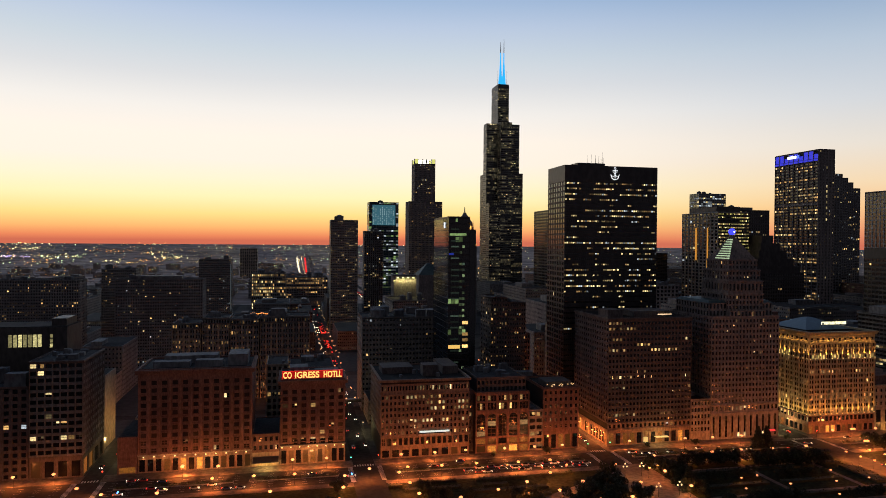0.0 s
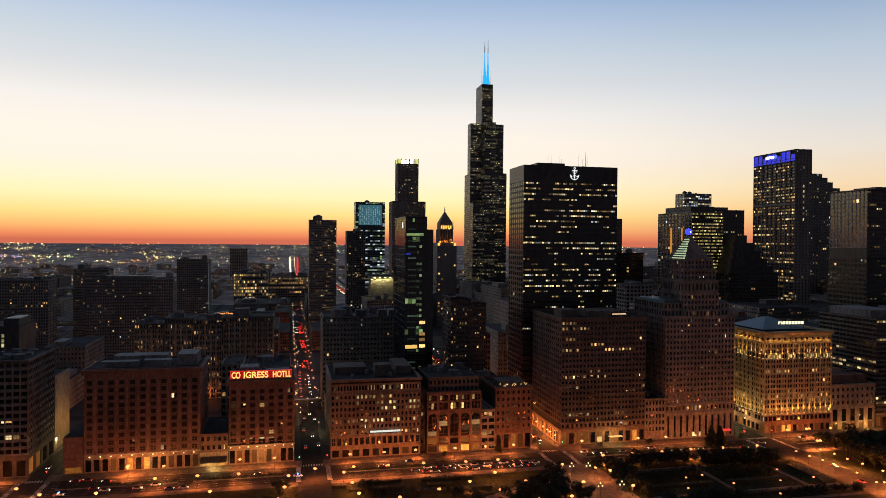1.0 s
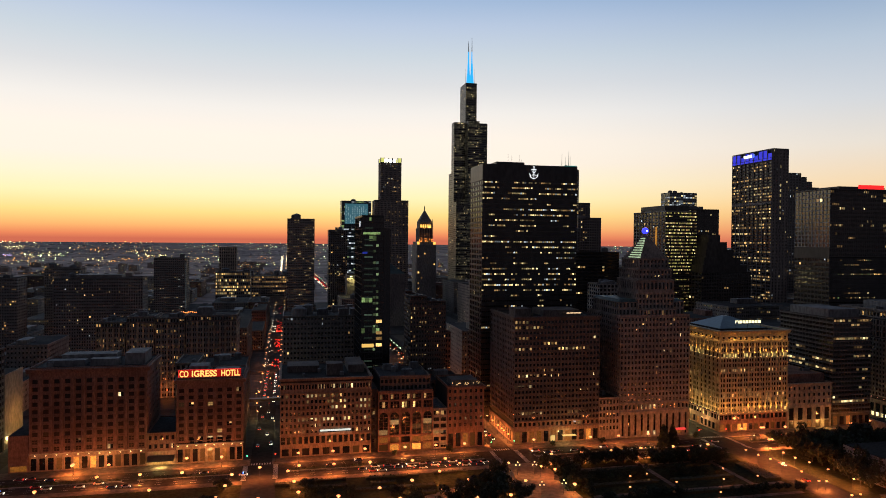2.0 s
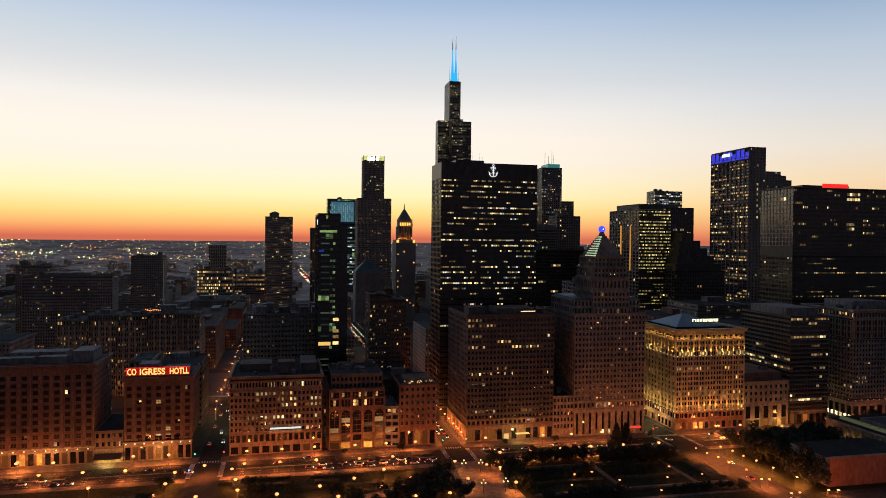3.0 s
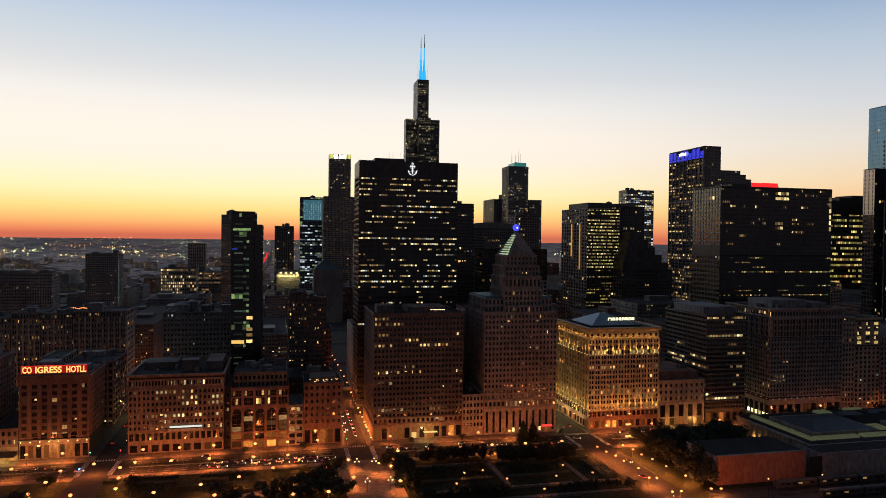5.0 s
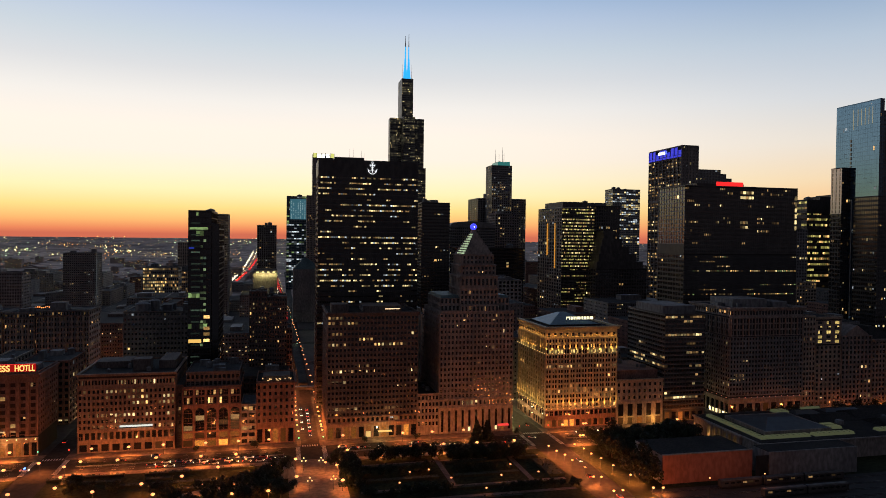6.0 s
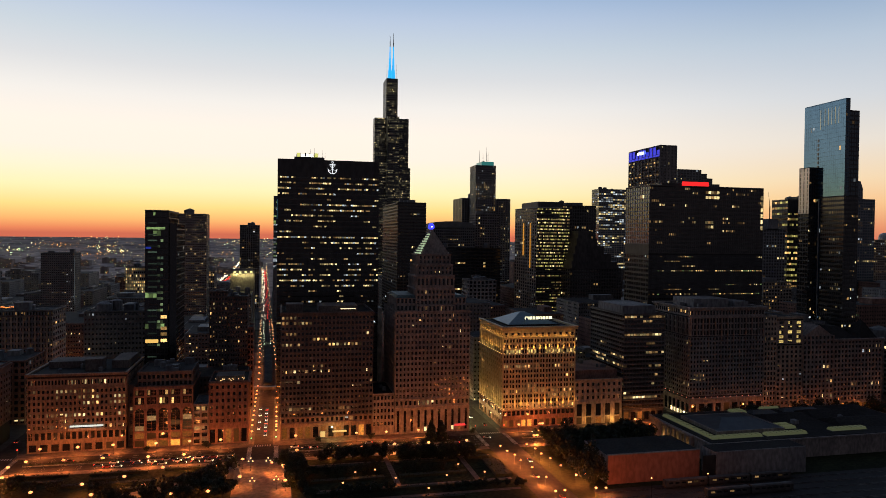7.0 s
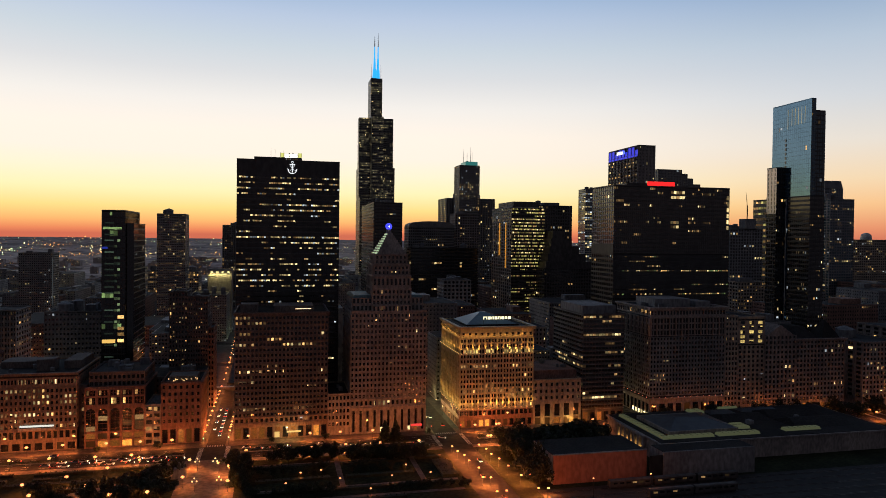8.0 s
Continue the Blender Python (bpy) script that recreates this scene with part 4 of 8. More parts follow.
# big classical block with a colonnade at the top
COLUMN = Shape().drum(0, 0, 0, 13.4, 0.62, 0.52, n=8).mesh("column", [LIMESTONE])
LEDGE_LAMP = Shape().ball(0, 0, 0, 0.32, n=6).mesh("ledge_lamp", [glow("reddish_ledge_lamp", (1.0, 0.35, 0.25), 1.4)])
b = thing("classical_office_block", (142.6, 0, 0), "large grey stone office block with a column screen near the top", "office building")
W, D, H = 62.6, 52.0, 81
core(b, 0, W, 0, D, 0, H, wall=PALE, roof=ROOF_GRAVEL)
for f, n in (("E", 24), ("S", 18), ("N", 18)):
    facade(b, f, W, D, 16, 60, n, 13, DARKSTONE, sill=0.15, piers=2, solid_u=0.48, solid_z=0.45, lit=0.04, runs=5, budget=216 if f == "E" else 30, lamps=[LIT_PALE, LIT_DIM, LIT_WARM])
    facade(b, f, W, D, 60.6, 74, n, 3, LIMESTONE, solid_u=0.3, solid_z=0.25, lit=0.05, runs=2, budget=54 if f == "E" else 0, deep=0.6)
    facade(b, f, W, D, 75, 80, n, 1, LIMESTONE, solid_u=0.4, solid_z=0.4, lit=0.3, runs=2, budget=18 if f == "E" else 10, lamps=[LIT_WARM, LIT_DIM])
    P, L = on_face(f, W, D), W if f == "E" else D
    for i in range(n // 2 + 1):
        u = min(L - 0.6, max(0.6, i * 2 * L / n))
        x, y, _ = P(u, 0.25, 0)
        part("column", COLUMN, None, b, at=(x, y, 60.6))
    for i in range(n // 2):
        x, y, _ = P((i + 0.5) * 2 * L / n, 0.6, 0)
        part("ledge_lamp", LEDGE_LAMP, None, b, at=(x, y, 15.0))
shop_base(b, W, D, 13, 9, LIMESTONE, "ES", 0.12)
part("belt_course", Shape().box(-0.6, W + 0.4, -0.7, 0.2, 13.6, 14.6).box(-0.6, W + 0.4, -0.7, 0.2, 74.0, 75.0), LIMESTONE, b)
cornice(b, W, D, H + 1.0, 1.8, 2.6, LIMESTONE, teeth=2.0)
SHOP_BRIGHT = glow("bright_corner_shop_light", (1.0, 0.82, 0.4), 2.0, spread=0.7)
for i in range(6):
    part("corner_shop_window", Shape().box(-0.3, -0.13, 1.2 + i * 4.2, 3.2 + i * 4.2, 1.0, 3.8), SHOP_BRIGHT, b)
part("penthouse", Shape().box(10, 40, 12, 40, H, H + 6).box(44, 56, 10, 30, H, H + 4), CONCRETE, b)
roof_clutter(b, 4, W - 4, 4, D - 4, H, 5, 6)

b = simple_tower("slim_stone_office", 205.6, 216.4, 0, 40, 74, "slim pale terracotta office building", BUFF, 4, 18, budget=72, lit=0.1, faces="E", solid_u=0.45, clutter=1, base=6)
b = thing("athletic_club", (216.6, 0, 0), "stone club building with big lit upper windows", "club building")
W, D, H = 23.2, 45.0, 73
core(b, 0, W, 0, D, 0, H, wall=BUFF)
facade(b, "E", W, D, 6, 52, 6, 13, BUFF, sill=0.2, solid_u=0.5, lit=0.12, budget=78, runs=1)
CLUB_GOLD = glow("golden_club_lit_window", (1.0, 0.72, 0.22), 0.9, spread=0.5)
ISLAND[CLUB_GOLD.name] = CLUB_GOLD
facade(b, "E", W, D, 53, 71, 3, 5, BUFF, solid_u=0.5, solid_z=0.38, lit=1.4, budget=99, runs=4, floors=(0.8,), lamps=[CLUB_GOLD])
facade(b, "S", W, D, 30, 71, 8, 12, BUFF, lit=0.03)
facade(b, "N", W, D, 30, 71, 8, 12, BUFF, lit=0.03)
shop_base(b, W, D, 5.6, 4, BUFF, "E", 0.6)
cornice(b, W, D, H + 0.8, 1.0, 1.8, BUFF, faces="E")
b = thing("gabled_office_building", (240.2, 0, 0), "brown terracotta office building with a steep gable", "office building")
W, D, H = 28.0, 45.0, 59
core(b, 0, W, 0, D, 0, H, wall=LIMESTONE, parapet=0)
facade(b, "E", W, D, 6, H, 8, 14, LIMESTONE, sill=0.2, piers=2, solid_u=0.48, lit=0.08, budget=112, runs=2)
facade(b, "N", W, D, 30, H, 8, 7, LIMESTONE, lit=0.03)
facade(b, "S", W, D, 30, H, 8, 7, LIMESTONE, lit=0.03)
shop_base(b, W, D, 5.6, 5, LIMESTONE, "E", 0.6)
gb = Shape()
gb.v += [(2, 0, H), (26, 0, H), (14, 0, H + 8), (2, 20, H), (26, 20, H), (14, 20, H + 8)]
gb.f += [(0, 1, 2), (5, 4, 3), (1, 4, 5, 2), (3, 0, 2, 5), (0, 3, 4, 1)]
gb.m += [0] * 5
part("gable", gb, LIMESTONE, b)
b = thing("corner_terracotta_building", (268.6, 0, 0), "broad terracotta corner building with a hipped roof", "office building")
W, D, H = 44.8, 45.0, 55
core(b, 0, W, 0, D, 0, H, wall=LIMESTONE, roof=ROOF_DARK)
facade(b, "E", W, D, 7, H, 14, 13, LIMESTONE, sill=0.2, piers=2, solid_u=0.42, lit=0.05, budget=182, runs=2)
facade(b, "N", W, D, 7, H, 12, 13, LIMESTONE, lit=0.03)
shop_base(b, W, D, 6.6, 8, LIMESTONE, "E", 0.6)
cornice(b, W, D, H + 0.8, 1.5, 2.0, LIMESTONE, teeth=1.8)
part("hipped_roof", Shape().frustum((1, 24, 2, 40), H, (9, 16, 14, 30), H + 9).frustum((26, 43, 2, 20), H, (34, 35, 10, 12), H + 14), ROOF_DARK, b)
simple_tower("club_tower", 331, 372, 0, 50, 51, "dark stone club building past the side street", LIMESTONE, 12, 12, budget=80, lit=0.2, solid_u=0.45, base=6, category="club building")
simple_tower("avenue_block", 373, 470, 0, 50, 60, "stone office block farther along the avenue", LIMESTONE, 24, 15, budget=80, lit=0.1, solid_u=0.45, base=6, category="office building")
simple_tower("avenue_block", -640, -541, 0, 50, 58, "dark office block at the end of the row", BROWN, 22, 15, budget=0, lit=0.06, solid_u=0.45, category="office building")


# ---------- towers behind the front ----------
b = thing("dark_red_steel_tower", (-154.5, 67.5, 0), "dark red steel office tower with lit floors and anchor sign", "office tower")
W, D, H = 74.5, 34.0, 187
core(b, 0, W, 0, D, 0, H, wall=STEEL_BLACK, roof=ROOF_DARK, parapet=0.6)
OFFICE_LAMPS = [LIT_PALE, LIT_PALE, LIT_PALE, LIT_DIM, LIT_COOL, LIT_DIM]
# one red paint all round; E and N are coloured black for shade
for f, n in (("E", 46), ("N", 18)):
    facade(b, f, W, D, 6, 92, n, 22, STEEL_BLACK, PANE_BLACK, solid_u=0.12, solid_z=0.7, lit=0.12, runs=5, floors=(0.1, 0.3, 0.5, 2.5), lamps=OFFICE_LAMPS, bars=0)
    facade(b, f, W, D, 92, 176, n, 21, STEEL_BLACK, PANE_BLACK, solid_u=0.16, solid_z=0.72, lit=0.6, runs=6, budget=300 if f == "E" else 20, floors=(0.5, 0.8, 1.0, 1.2, 1.4), lamps=OFFICE_LAMPS, bars=0)
# pale colour stands in for light on the shaft; height fits the view
part("service_shaft", Shape().box(W + 0.05, W + 3.6, 1.5, 30, 0, 77), PALE, b)
facade(b, "S", W, D, 6, 176, 7, 43, STEEL_RED, PANE_BLACK, solid_u=0.26, solid_z=0.34, lit=0.04, runs=2, budget=20, bars=0)
part("top_band", Shape().box(-0.02, W + 0.02, -0.02, D, 176, H), STEEL_BLACK, b)
part("back_wall", Shape().box(0.02, W - 0.02, D - 0.3, D + 0.02, 0, 176), STEEL_RED, b)
part("penthouse", Shape().box(12, 34, 5, 28, H, H + 3), STEEL_BLACK, b)
for x in (24, 27, 33, 35):
    part("mast", Shape().tube((x, 14, H), (x, 14, H + rnd.uniform(7, 12)), 0.12, 0.05), STEEL_GREY, b)

b = thing("tallest_black_tower", (31.0, 909, 0), "black stepped skyscraper with twin lit antennas", "skyscraper")
LIT_FAINT2 = glow("faint_pale_room_light", (1.0, 0.86, 0.5), 0.16, spread=0.9)
ISLAND[LIT_FAINT2.name] = glow("faint_pale_room_lights", (1.0, 0.86, 0.5), 0.16, island=True, spread=0.9)
T = 23.0
for i in range(3):
    for j in range(3):
        h = {(0, 0): 208, (2, 2): 208, (2, 0): 268, (0, 2): 268, (1, 0): 369, (0, 1): 369, (2, 1): 369}.get((i, j), 449)
        x, y = i * T, j * T
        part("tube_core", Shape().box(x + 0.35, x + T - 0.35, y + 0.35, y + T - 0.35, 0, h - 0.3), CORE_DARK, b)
        part("tube_roof", Shape().box(x + 0.1, x + T - 0.1, y + 0.1, y + T - 0.1, h - 0.3, h), ROOF_DARK, b)
        rows = int(h / 4.05)
        for f in "ESN":
            if (f == "E" and j == 0) or (f == "S" and i == 0) or (f == "N" and i == 2) or h > 208:
                facade(b, f, T, T, 0, h, 10, rows, TOWER_SKIN, PANE_BLACK, solid_u=0.3, solid_z=0.62, lit=0.5, runs=8, budget=40 if f == "E" and j == 0 else 0, bars=0, deep=0.3, ox=x, oy=y,
                       lamps=[LIT_PALE, LIT_FAINT2, LIT_FAINT2, LIT_FAINT2, LIT_FAINT2, LIT_FAINT2], reveals=False)
for x, y, z in ((T * 1.36, T * 1.5, 537), (T * 1.66, T * 1.5, 543)):
    a = part("antenna", Shape().drum(0, 0, -0.5, 2, 3.2, n=8), STEEL_GREY, b, at=(x, y, 449))
    # the mast glows by itself in place of blue floodlight falling on it
    LIT_BLUE = glow("blue_glowing_mast", (0.03, 0.45, 1.0), 1.1)
    part("mast", Shape().drum(0, 0, 0, 20, 4.6, 3.2, n=8).drum(0, 0, 20, 42, 2.6, 1.8, n=8).drum(0, 0, 42, 66, 1.4, 1.0, n=8), LIT_BLUE, a)
    part("spire", Shape().drum(0, 0, 66, 78, 0.9, 0.7, n=6).drum(0, 0, 78, z - 449, 0.6, 0.3, n=6), STEEL_GREY, a)
for x in (4, 19, 27, 42):
    part("small_mast", Shape().tube((T + x * 0.5, T * 1.4, 449), (T + x * 0.5, T * 1.4, 449 + 30), 0.35, 0.15), STEEL_GREY, b)
for x in (T * 1.28, T * 1.74):
    part("mast_floodlight", Shape().box(x - 1.4, x + 1.4, T * 1.2, T * 1.3, 449, 451), glow("blue_mast_floodlight", (0.05, 0.5, 1.0), 1.2), b)

b = thing("crowned_stone_tower", (-133, 885, 0), "dark granite tower with a white glowing crown", "skyscraper")
W, D = 64.0, 44.0
core(b, 0, W, 0, D, 0, 206, wall=LIMESTONE)
for f, n in (("E", 24), ("S", 14), ("N", 14)):
    facade(b, f, W, D, 0, 206, n, 52, LIMESTONE, PANE_BLACK, solid_u=0.45, solid_z=0.5, lit=0.2, runs=2, lamps=[LIT_WARM, LIT_DIM, LIT_DIM, LIT_DIM], budget=60 if f == "E" else 0, bars=0)
part("upper_core", Shape().box(11.4, 50.6, 6.4, 39.6, 206, 278.5), CORE_DARK, b)
for f, n in (("E", 16), ("S", 12), ("N", 12)):
    facade(b, f, 40, 34, 206, 278, n, 18, LIMESTONE, PANE_BLACK, ox=11, oy=6, solid_u=0.45, solid_z=0.5, lit=0.2, runs=2, budget=30 if f == "E" else 0, bars=0)
part("shaft_roof", Shape().box(11, 51, 6, 40, 278.6, 279.4), ROOF_DARK, b)
CROWN = glow("white_crown_light", (1.0, 1.0, 0.8), 6.0)
part("crown_drum", Shape().drum(31, 23, 279, 286.5, 11.0, n=20), CROWN, b)
for x in (14.5, 47.5):
    for y in (9.5, 36.5):
        part("corner_drum", Shape().drum(x, y, 279, 288, 3.4, n=10), glow("dim_crown_light", (0.9, 0.9, 0.25), 0.8), b)
        part("drum_ribs", Shape().box(x - 3.5, x - 2.9, y - 3.6, y + 3.6, 278, 288.4).box(x + 2.9, x + 3.5, y - 3.6, y + 3.6, 278, 288.4), DARKSTONE, b)
part("crown_ribs", Shape().box(26.5, 28.5, 11.6, 12.4, 278, 288.4).box(33.5, 35.5, 11.6, 12.4, 278, 288.4), DARKSTONE, b)

b = simple_tower("teal_glass_tower", -167, -95, 1269, 1310, 225, "teal glass tower with a bright lit crown", STEEL_GREY, 12, 54, pane=PANE_TEAL, lit=0.4, runs=6, solid_u=0.12,
                 solid_z=0.25, lamps=[LIT_COOL, LIT_COOL, LIT_GREEN], budget=120, bars=0, clutter=1)
part("lit_crown", Shape().box(8, 64, -0.3, -0.1, 170, 219), glow("crown_glass_light", (0.14, 0.45, 0.58), 0.26), b)
LINE = glow("white_line_light", (0.7, 0.95, 1.0), 0.4)
for i in range(10):
    for j in range(10):
        if rnd.random() < 0.75:
            part("crown_lamp", Shape().box(10.5 + i * 5.3, 12.0 + i * 5.3, -0.5, -0.32, 172 + j * 4.4, 174.8 + j * 4.4), LINE, b)
b = simple_tower("balcony_apartment_tower", -222, -188, 840, 868, 148, "concrete apartment tower with stacked balconies", CONCRETE, 9, 46, lit=0.16, runs=1, solid_u=0.35, solid_z=0.35, budget=80, bars=0,
                 category="apartment tower", clutter=2)
for z in np.arange(8, 148, 3.2):
    part("balcony", Shape().box(3, 31, -1.5, 0, z, z + 0.25), CONCRETE, b)
simple_tower("dark_apartment_tower", -294.5, -255.5, 605, 645, 160, "dark apartment tower with scattered lit windows", DARKSTONE, 16, 46, lit=0.42, runs=3, solid_u=0.45, solid_z=0.6, floors=(0.4, 0.8, 1.0, 1.4), budget=140, bars=0,
             category="apartment tower", side_cols=14, lamps=[LIT_PALE, LIT_DIM, LIT_DIM])

LIT_FAINT = glow("faint_green_room_light", (0.5, 0.8, 0.55), 0.06, spread=0.9)
STAIR_GREEN = glow("green_stair_light", (0.6, 0.85, 0.4), 0.2, spread=0.8)
b = thing("glass_campus_tower", (-243.5, 60.5, 0), "slim dark glass tower with a green-lit stair", "campus tower")
W, D, H = 15.5, 50.0, 147
core(b, 0, W, 0, D, 0, H, wall=STEEL_BLACK, roof=ROOF_DARK, inset=0.25)
facade(b, "E", W, D, 0, H, 6, 34, STEEL_BLACK, PANE_BLACK, solid_u=0.06, solid_z=0.2, lit=0.03, runs=3, budget=60, bars=0, deep=0.25, lamps=[LIT_GREEN])
facade(b, "S", W, D, 0, H, 14, 34, STEEL_BLACK, PANE_BLUE, solid_u=0.04, solid_z=0.05, lit=0.0, budget=0, bars=0, deep=0.25)
facade(b, "N", W, D, 0, H, 14, 34, STEEL_BLACK, PANE_BLACK, solid_u=0.05, solid_z=0.15, lit=0.02, budget=0, bars=0, deep=0.25)
for k in range(34):
    z = 4.6 + k * 4.05
    for x, wd in ((8.2, 1.7), (10.2, 1.7)):
        if 14 < k < 33 and rnd.random() < (0.85 if x > 9 else 0.6) or rnd.random() < 0.12:
            part("stair_window", Shape().box(x, x + wd, -0.1, 0.0, z, z + 1.7), rnd.choice((STAIR_GREEN, STAIR_GREEN, LIT_FAINT)), b)
    if rnd.random() < 0.8:
        part("hall_window", Shape().box(2.0, 7.8, -0.08, 0.0, z + 0.3, z + 1.3), LIT_FAINT, b)
AMBER_FLOOR = glow("amber_floor_light", (1.0, 0.6, 0.15), 0.9)
part("lit_floor", Shape().box(1, 13, -0.12, 0.0, 134.6, 136.2), LIT_GREEN, b)
part("lobby_glow", Shape().box(0.5, 9, -0.12, 0.0, 55.5, 58.0), AMBER_FLOOR, b)
for z in (56, 60.5, 64.5, 72.5):
    part("lobby_window", Shape().box(10.5, 14.5, -0.12, 0.0, z, z + 2.2), LIT_WARM, b)
part("blue_sign", Shape().box(0.5, 4, -0.14, -0.05, 121, 122.4), glow("blue_sign_light", (0.05, 0.1, 1.0), 0.25), b)
part("white_sign", Shape().box(-0.2, -0.05, 10, 14, 140, 144), glow("white_sign_light", (0.8, 0.9, 1.0), 1.4), b)
part("north_shaft", Shape().box(W + 0.02, W + 4.8, 2.2, 44, 0, 139), PANE_BLACK, b)
facade(b, "N", 5, 42, 0, 139, 12, 34, STEEL_BLACK, PANE_BLACK, solid_u=0.1, solid_z=0.2, lit=0.03, bars=0, deep=0.2, ox=W, oy=2)

b = thing("gilded_trade_tower", (-98, 637, 0), "floodlit stone tower with a pyramid roof and statue", "office tower")
part("body", Shape().box(0, 31, 0, 40, 0, 124), DARKSTONE, b)
part("shoulder", Shape().box(0.5, 30.5, 1.0, 36, 124, 129), BUFF, b)
part("shaft", Shape().box(4.0, 26.0, 3.6, 30, 129, 150), BROWN, b)
part("belfry", Shape().box(5.2, 24.8, 4.6, 28, 150, 160), BUFF, b)
for i in range(6):
    part("shaft_rib", Shape().box(4.2 + i * 4.05, 5.4 + i * 4.05, 2.9, 3.6, 129, 152), BUFF, b)
for x in (4.0, 24.6):
    part("corner_pinnacle", Shape().frustum((x, x + 1.8, 3.2, 5.0), 150, (x + 0.7, x + 1.1, 3.9, 4.3), 164), BUFF, b)
part("pyramid_roof", Shape().frustum((5.0, 25.0, 4.4, 28), 160, (13.6, 16.4, 15, 17.4), 177), DARKSTONE, b)
part("statue", Shape().drum(15, 16.2, 177, 186, 1.0, 0.35, n=8), STEEL_GREY, b)
for i in range(6):
    for j in range(24):
        if rnd.random() < 0.12:
            part("window", window_mesh(2.2, 2.4, (LIT_WARM, DARKSTONE), "E", 0), None, b, at=(3 + i * 5, -0.1, 14 + j * 4.2))

b = thing("gold_lit_office", (146, 326, 0), "glass office building with many lit floors", "office tower")
W, D, H = 42.0, 78.0, 168
core(b, 0, W, 0, D, 0, H, wall=PALE, roof=ROOF_GRAVEL)
OLIVE = glow("olive_yellow_office_light", (0.9, 0.78, 0.22), 0.5, spread=0.8)
ISLAND[OLIVE.name] = glow("olive_yellow_office_lights", (0.9, 0.78, 0.22), 0.5, island=True, spread=0.8)
facade(b, "E", W, D, 96, H, 26, 18, STEEL_BROWN, PANE_BLACK, solid_u=0.1, solid_z=0.6, lit=1.0, runs=20, floors=(0.7, 0.9, 1.1), lamps=[OLIVE, OLIVE, LIT_DIM, LIT_PALE], bars=0)
facade(b, "E", W, D, 4, 95.8, 26, 24, STEEL_BROWN, PANE_BLACK, solid_u=0.1, solid_z=0.66, lit=0.5, runs=12, floors=(0.1, 0.3, 0.8, 1.4), lamps=[OLIVE, OLIVE, LIT_DIM, LIT_DIM], bars=0)
facade(b, "S", W, D, 4, H, 10, 40, BUFF, PANE_BLACK, solid_u=0.4, solid_z=0.35, lit=0.15, runs=2, budget=20, bars=0)
facade(b, "N", W, D, 4, H, 10, 40, BUFF, PANE_BLACK, solid_u=0.4, solid_z=0.35, lit=0.1, runs=2, bars=0)
part("penthouse", Shape().box(6, 38, 12, 70, H, H + 8), STEEL_BROWN, b)
# glowing strips stand in for amber sky reflected in this side
part("amber_fin", Shape().box(-0.5, -0.1, 20, 22, 95, 150).box(-0.5, -0.1, 44, 47, 110, 150), glow("amber_reflection_glow", (1.0, 0.42, 0.06), 0.6), b)
simple_tower("dark_slab_office", 189, 234, 350, 400, 172, "dark office slab beside the lit building", STEEL_BROWN, 14, 42, pane=PANE_BLACK, lit=0.12, runs=5, budget=30, bars=0)
simple_tower("pale_topped_tower", 564, 634, 1022, 1060, 246, "pale glass-topped tower far behind", PALE, 12, 58, pane=PANE_TEAL, lit=0.4, runs=5, budget=60, bars=0, lamps=[LIT_COOL, LIT_PALE], solid_u=0.2, solid_z=0.3)
b = simple_tower("antenna_granite_tower", 209, 249, 815, 855, 268, "granite tower with a teal-lit top and two antennas", DARKSTONE, 10, 62, lit=0.3, runs=2, budget=90, bars=0, solid_u=0.45)
part("lit_crown", Shape().box(12, 36, 1.5, 38, 268, 276), glow("teal_crown_light", (0.05, 0.3, 0.28), 0.5), b)
for x, h in ((13, 31), (20, 24), (27, 36), (30, 26)):
    part("mast", Shape().tube((x, 20, 270), (x, 20, 270 + h), 0.5, 0.2), STEEL_GREY, b)
simple_tower("granite_block", 197, 297, 868, 940, 208, "broad granite block under the antenna tower", DARKSTONE, 20, 48, lit=0.25, runs=2, budget=60, bars=0, solid_u=0.45)
simple_tower("black_federal_tower", -8, 28.7, 410, 540, 174, "black steel government tower", STEEL_BLACK, 9, 42, pane=PANE_BLACK, lit=0.04, runs=3, budget=30, bars=0, solid_u=0.12, side_cols=24)
simple_tower("black_federal_slab", 40, 128, 408, 440, 117, "wide black steel government slab", STEEL_BLACK, 26, 28, pane=PANE_BLACK, lit=0.07, runs=6, budget=60, bars=0, solid_u=0.12)
simple_tower("white_grid_building", 64.8, 98.5, 332, 365, 80.5, "pale stone building with a square window grid", PALE, 7, 18, lit=0.02, budget=60, solid_u=0.4, solid_z=0.4)

b = thing("tapering_slab_tower", (360, 414, 0), "tall granite slab with blue-lit top and a white sign", "skyscraper")
W, D, H = 26.0, 88.0, 262
core(b, 0, W, 0, D, 0, H, wall=LIMESTONE, roof=ROOF_GRAVEL)
facade(b, "S", W, D, 0, 250, 27, 58, BROWN, PANE_BLACK, solid_u=0.14, solid_z=0.52, lit=0.5, runs=9, floors=(0.2, 0.4, 0.8, 1.2, 1.8), budget=60, bars=0, lamps=[LIT_WARM, LIT_DIM, LIT_PALE, LIT_DIM])
facade(b, "E", W, D, 0, 262, 5, 60, LIMESTONE, PANE_BLACK, solid_u=0.62, solid_z=0.45, lit=0.08, runs=1, budget=30, bars=0)
facade(b, "N", W, D, 0, 262, 9, 60, STEEL_BROWN, PANE_BLACK, lit=0.1, bars=0)
for i in range(10):
    part("column", Shape().box(-1.0, 0, max(0, i * D / 9 - 0.55), min(D, i * D / 9 + 0.55), 0, 262), LIMESTONE, b)
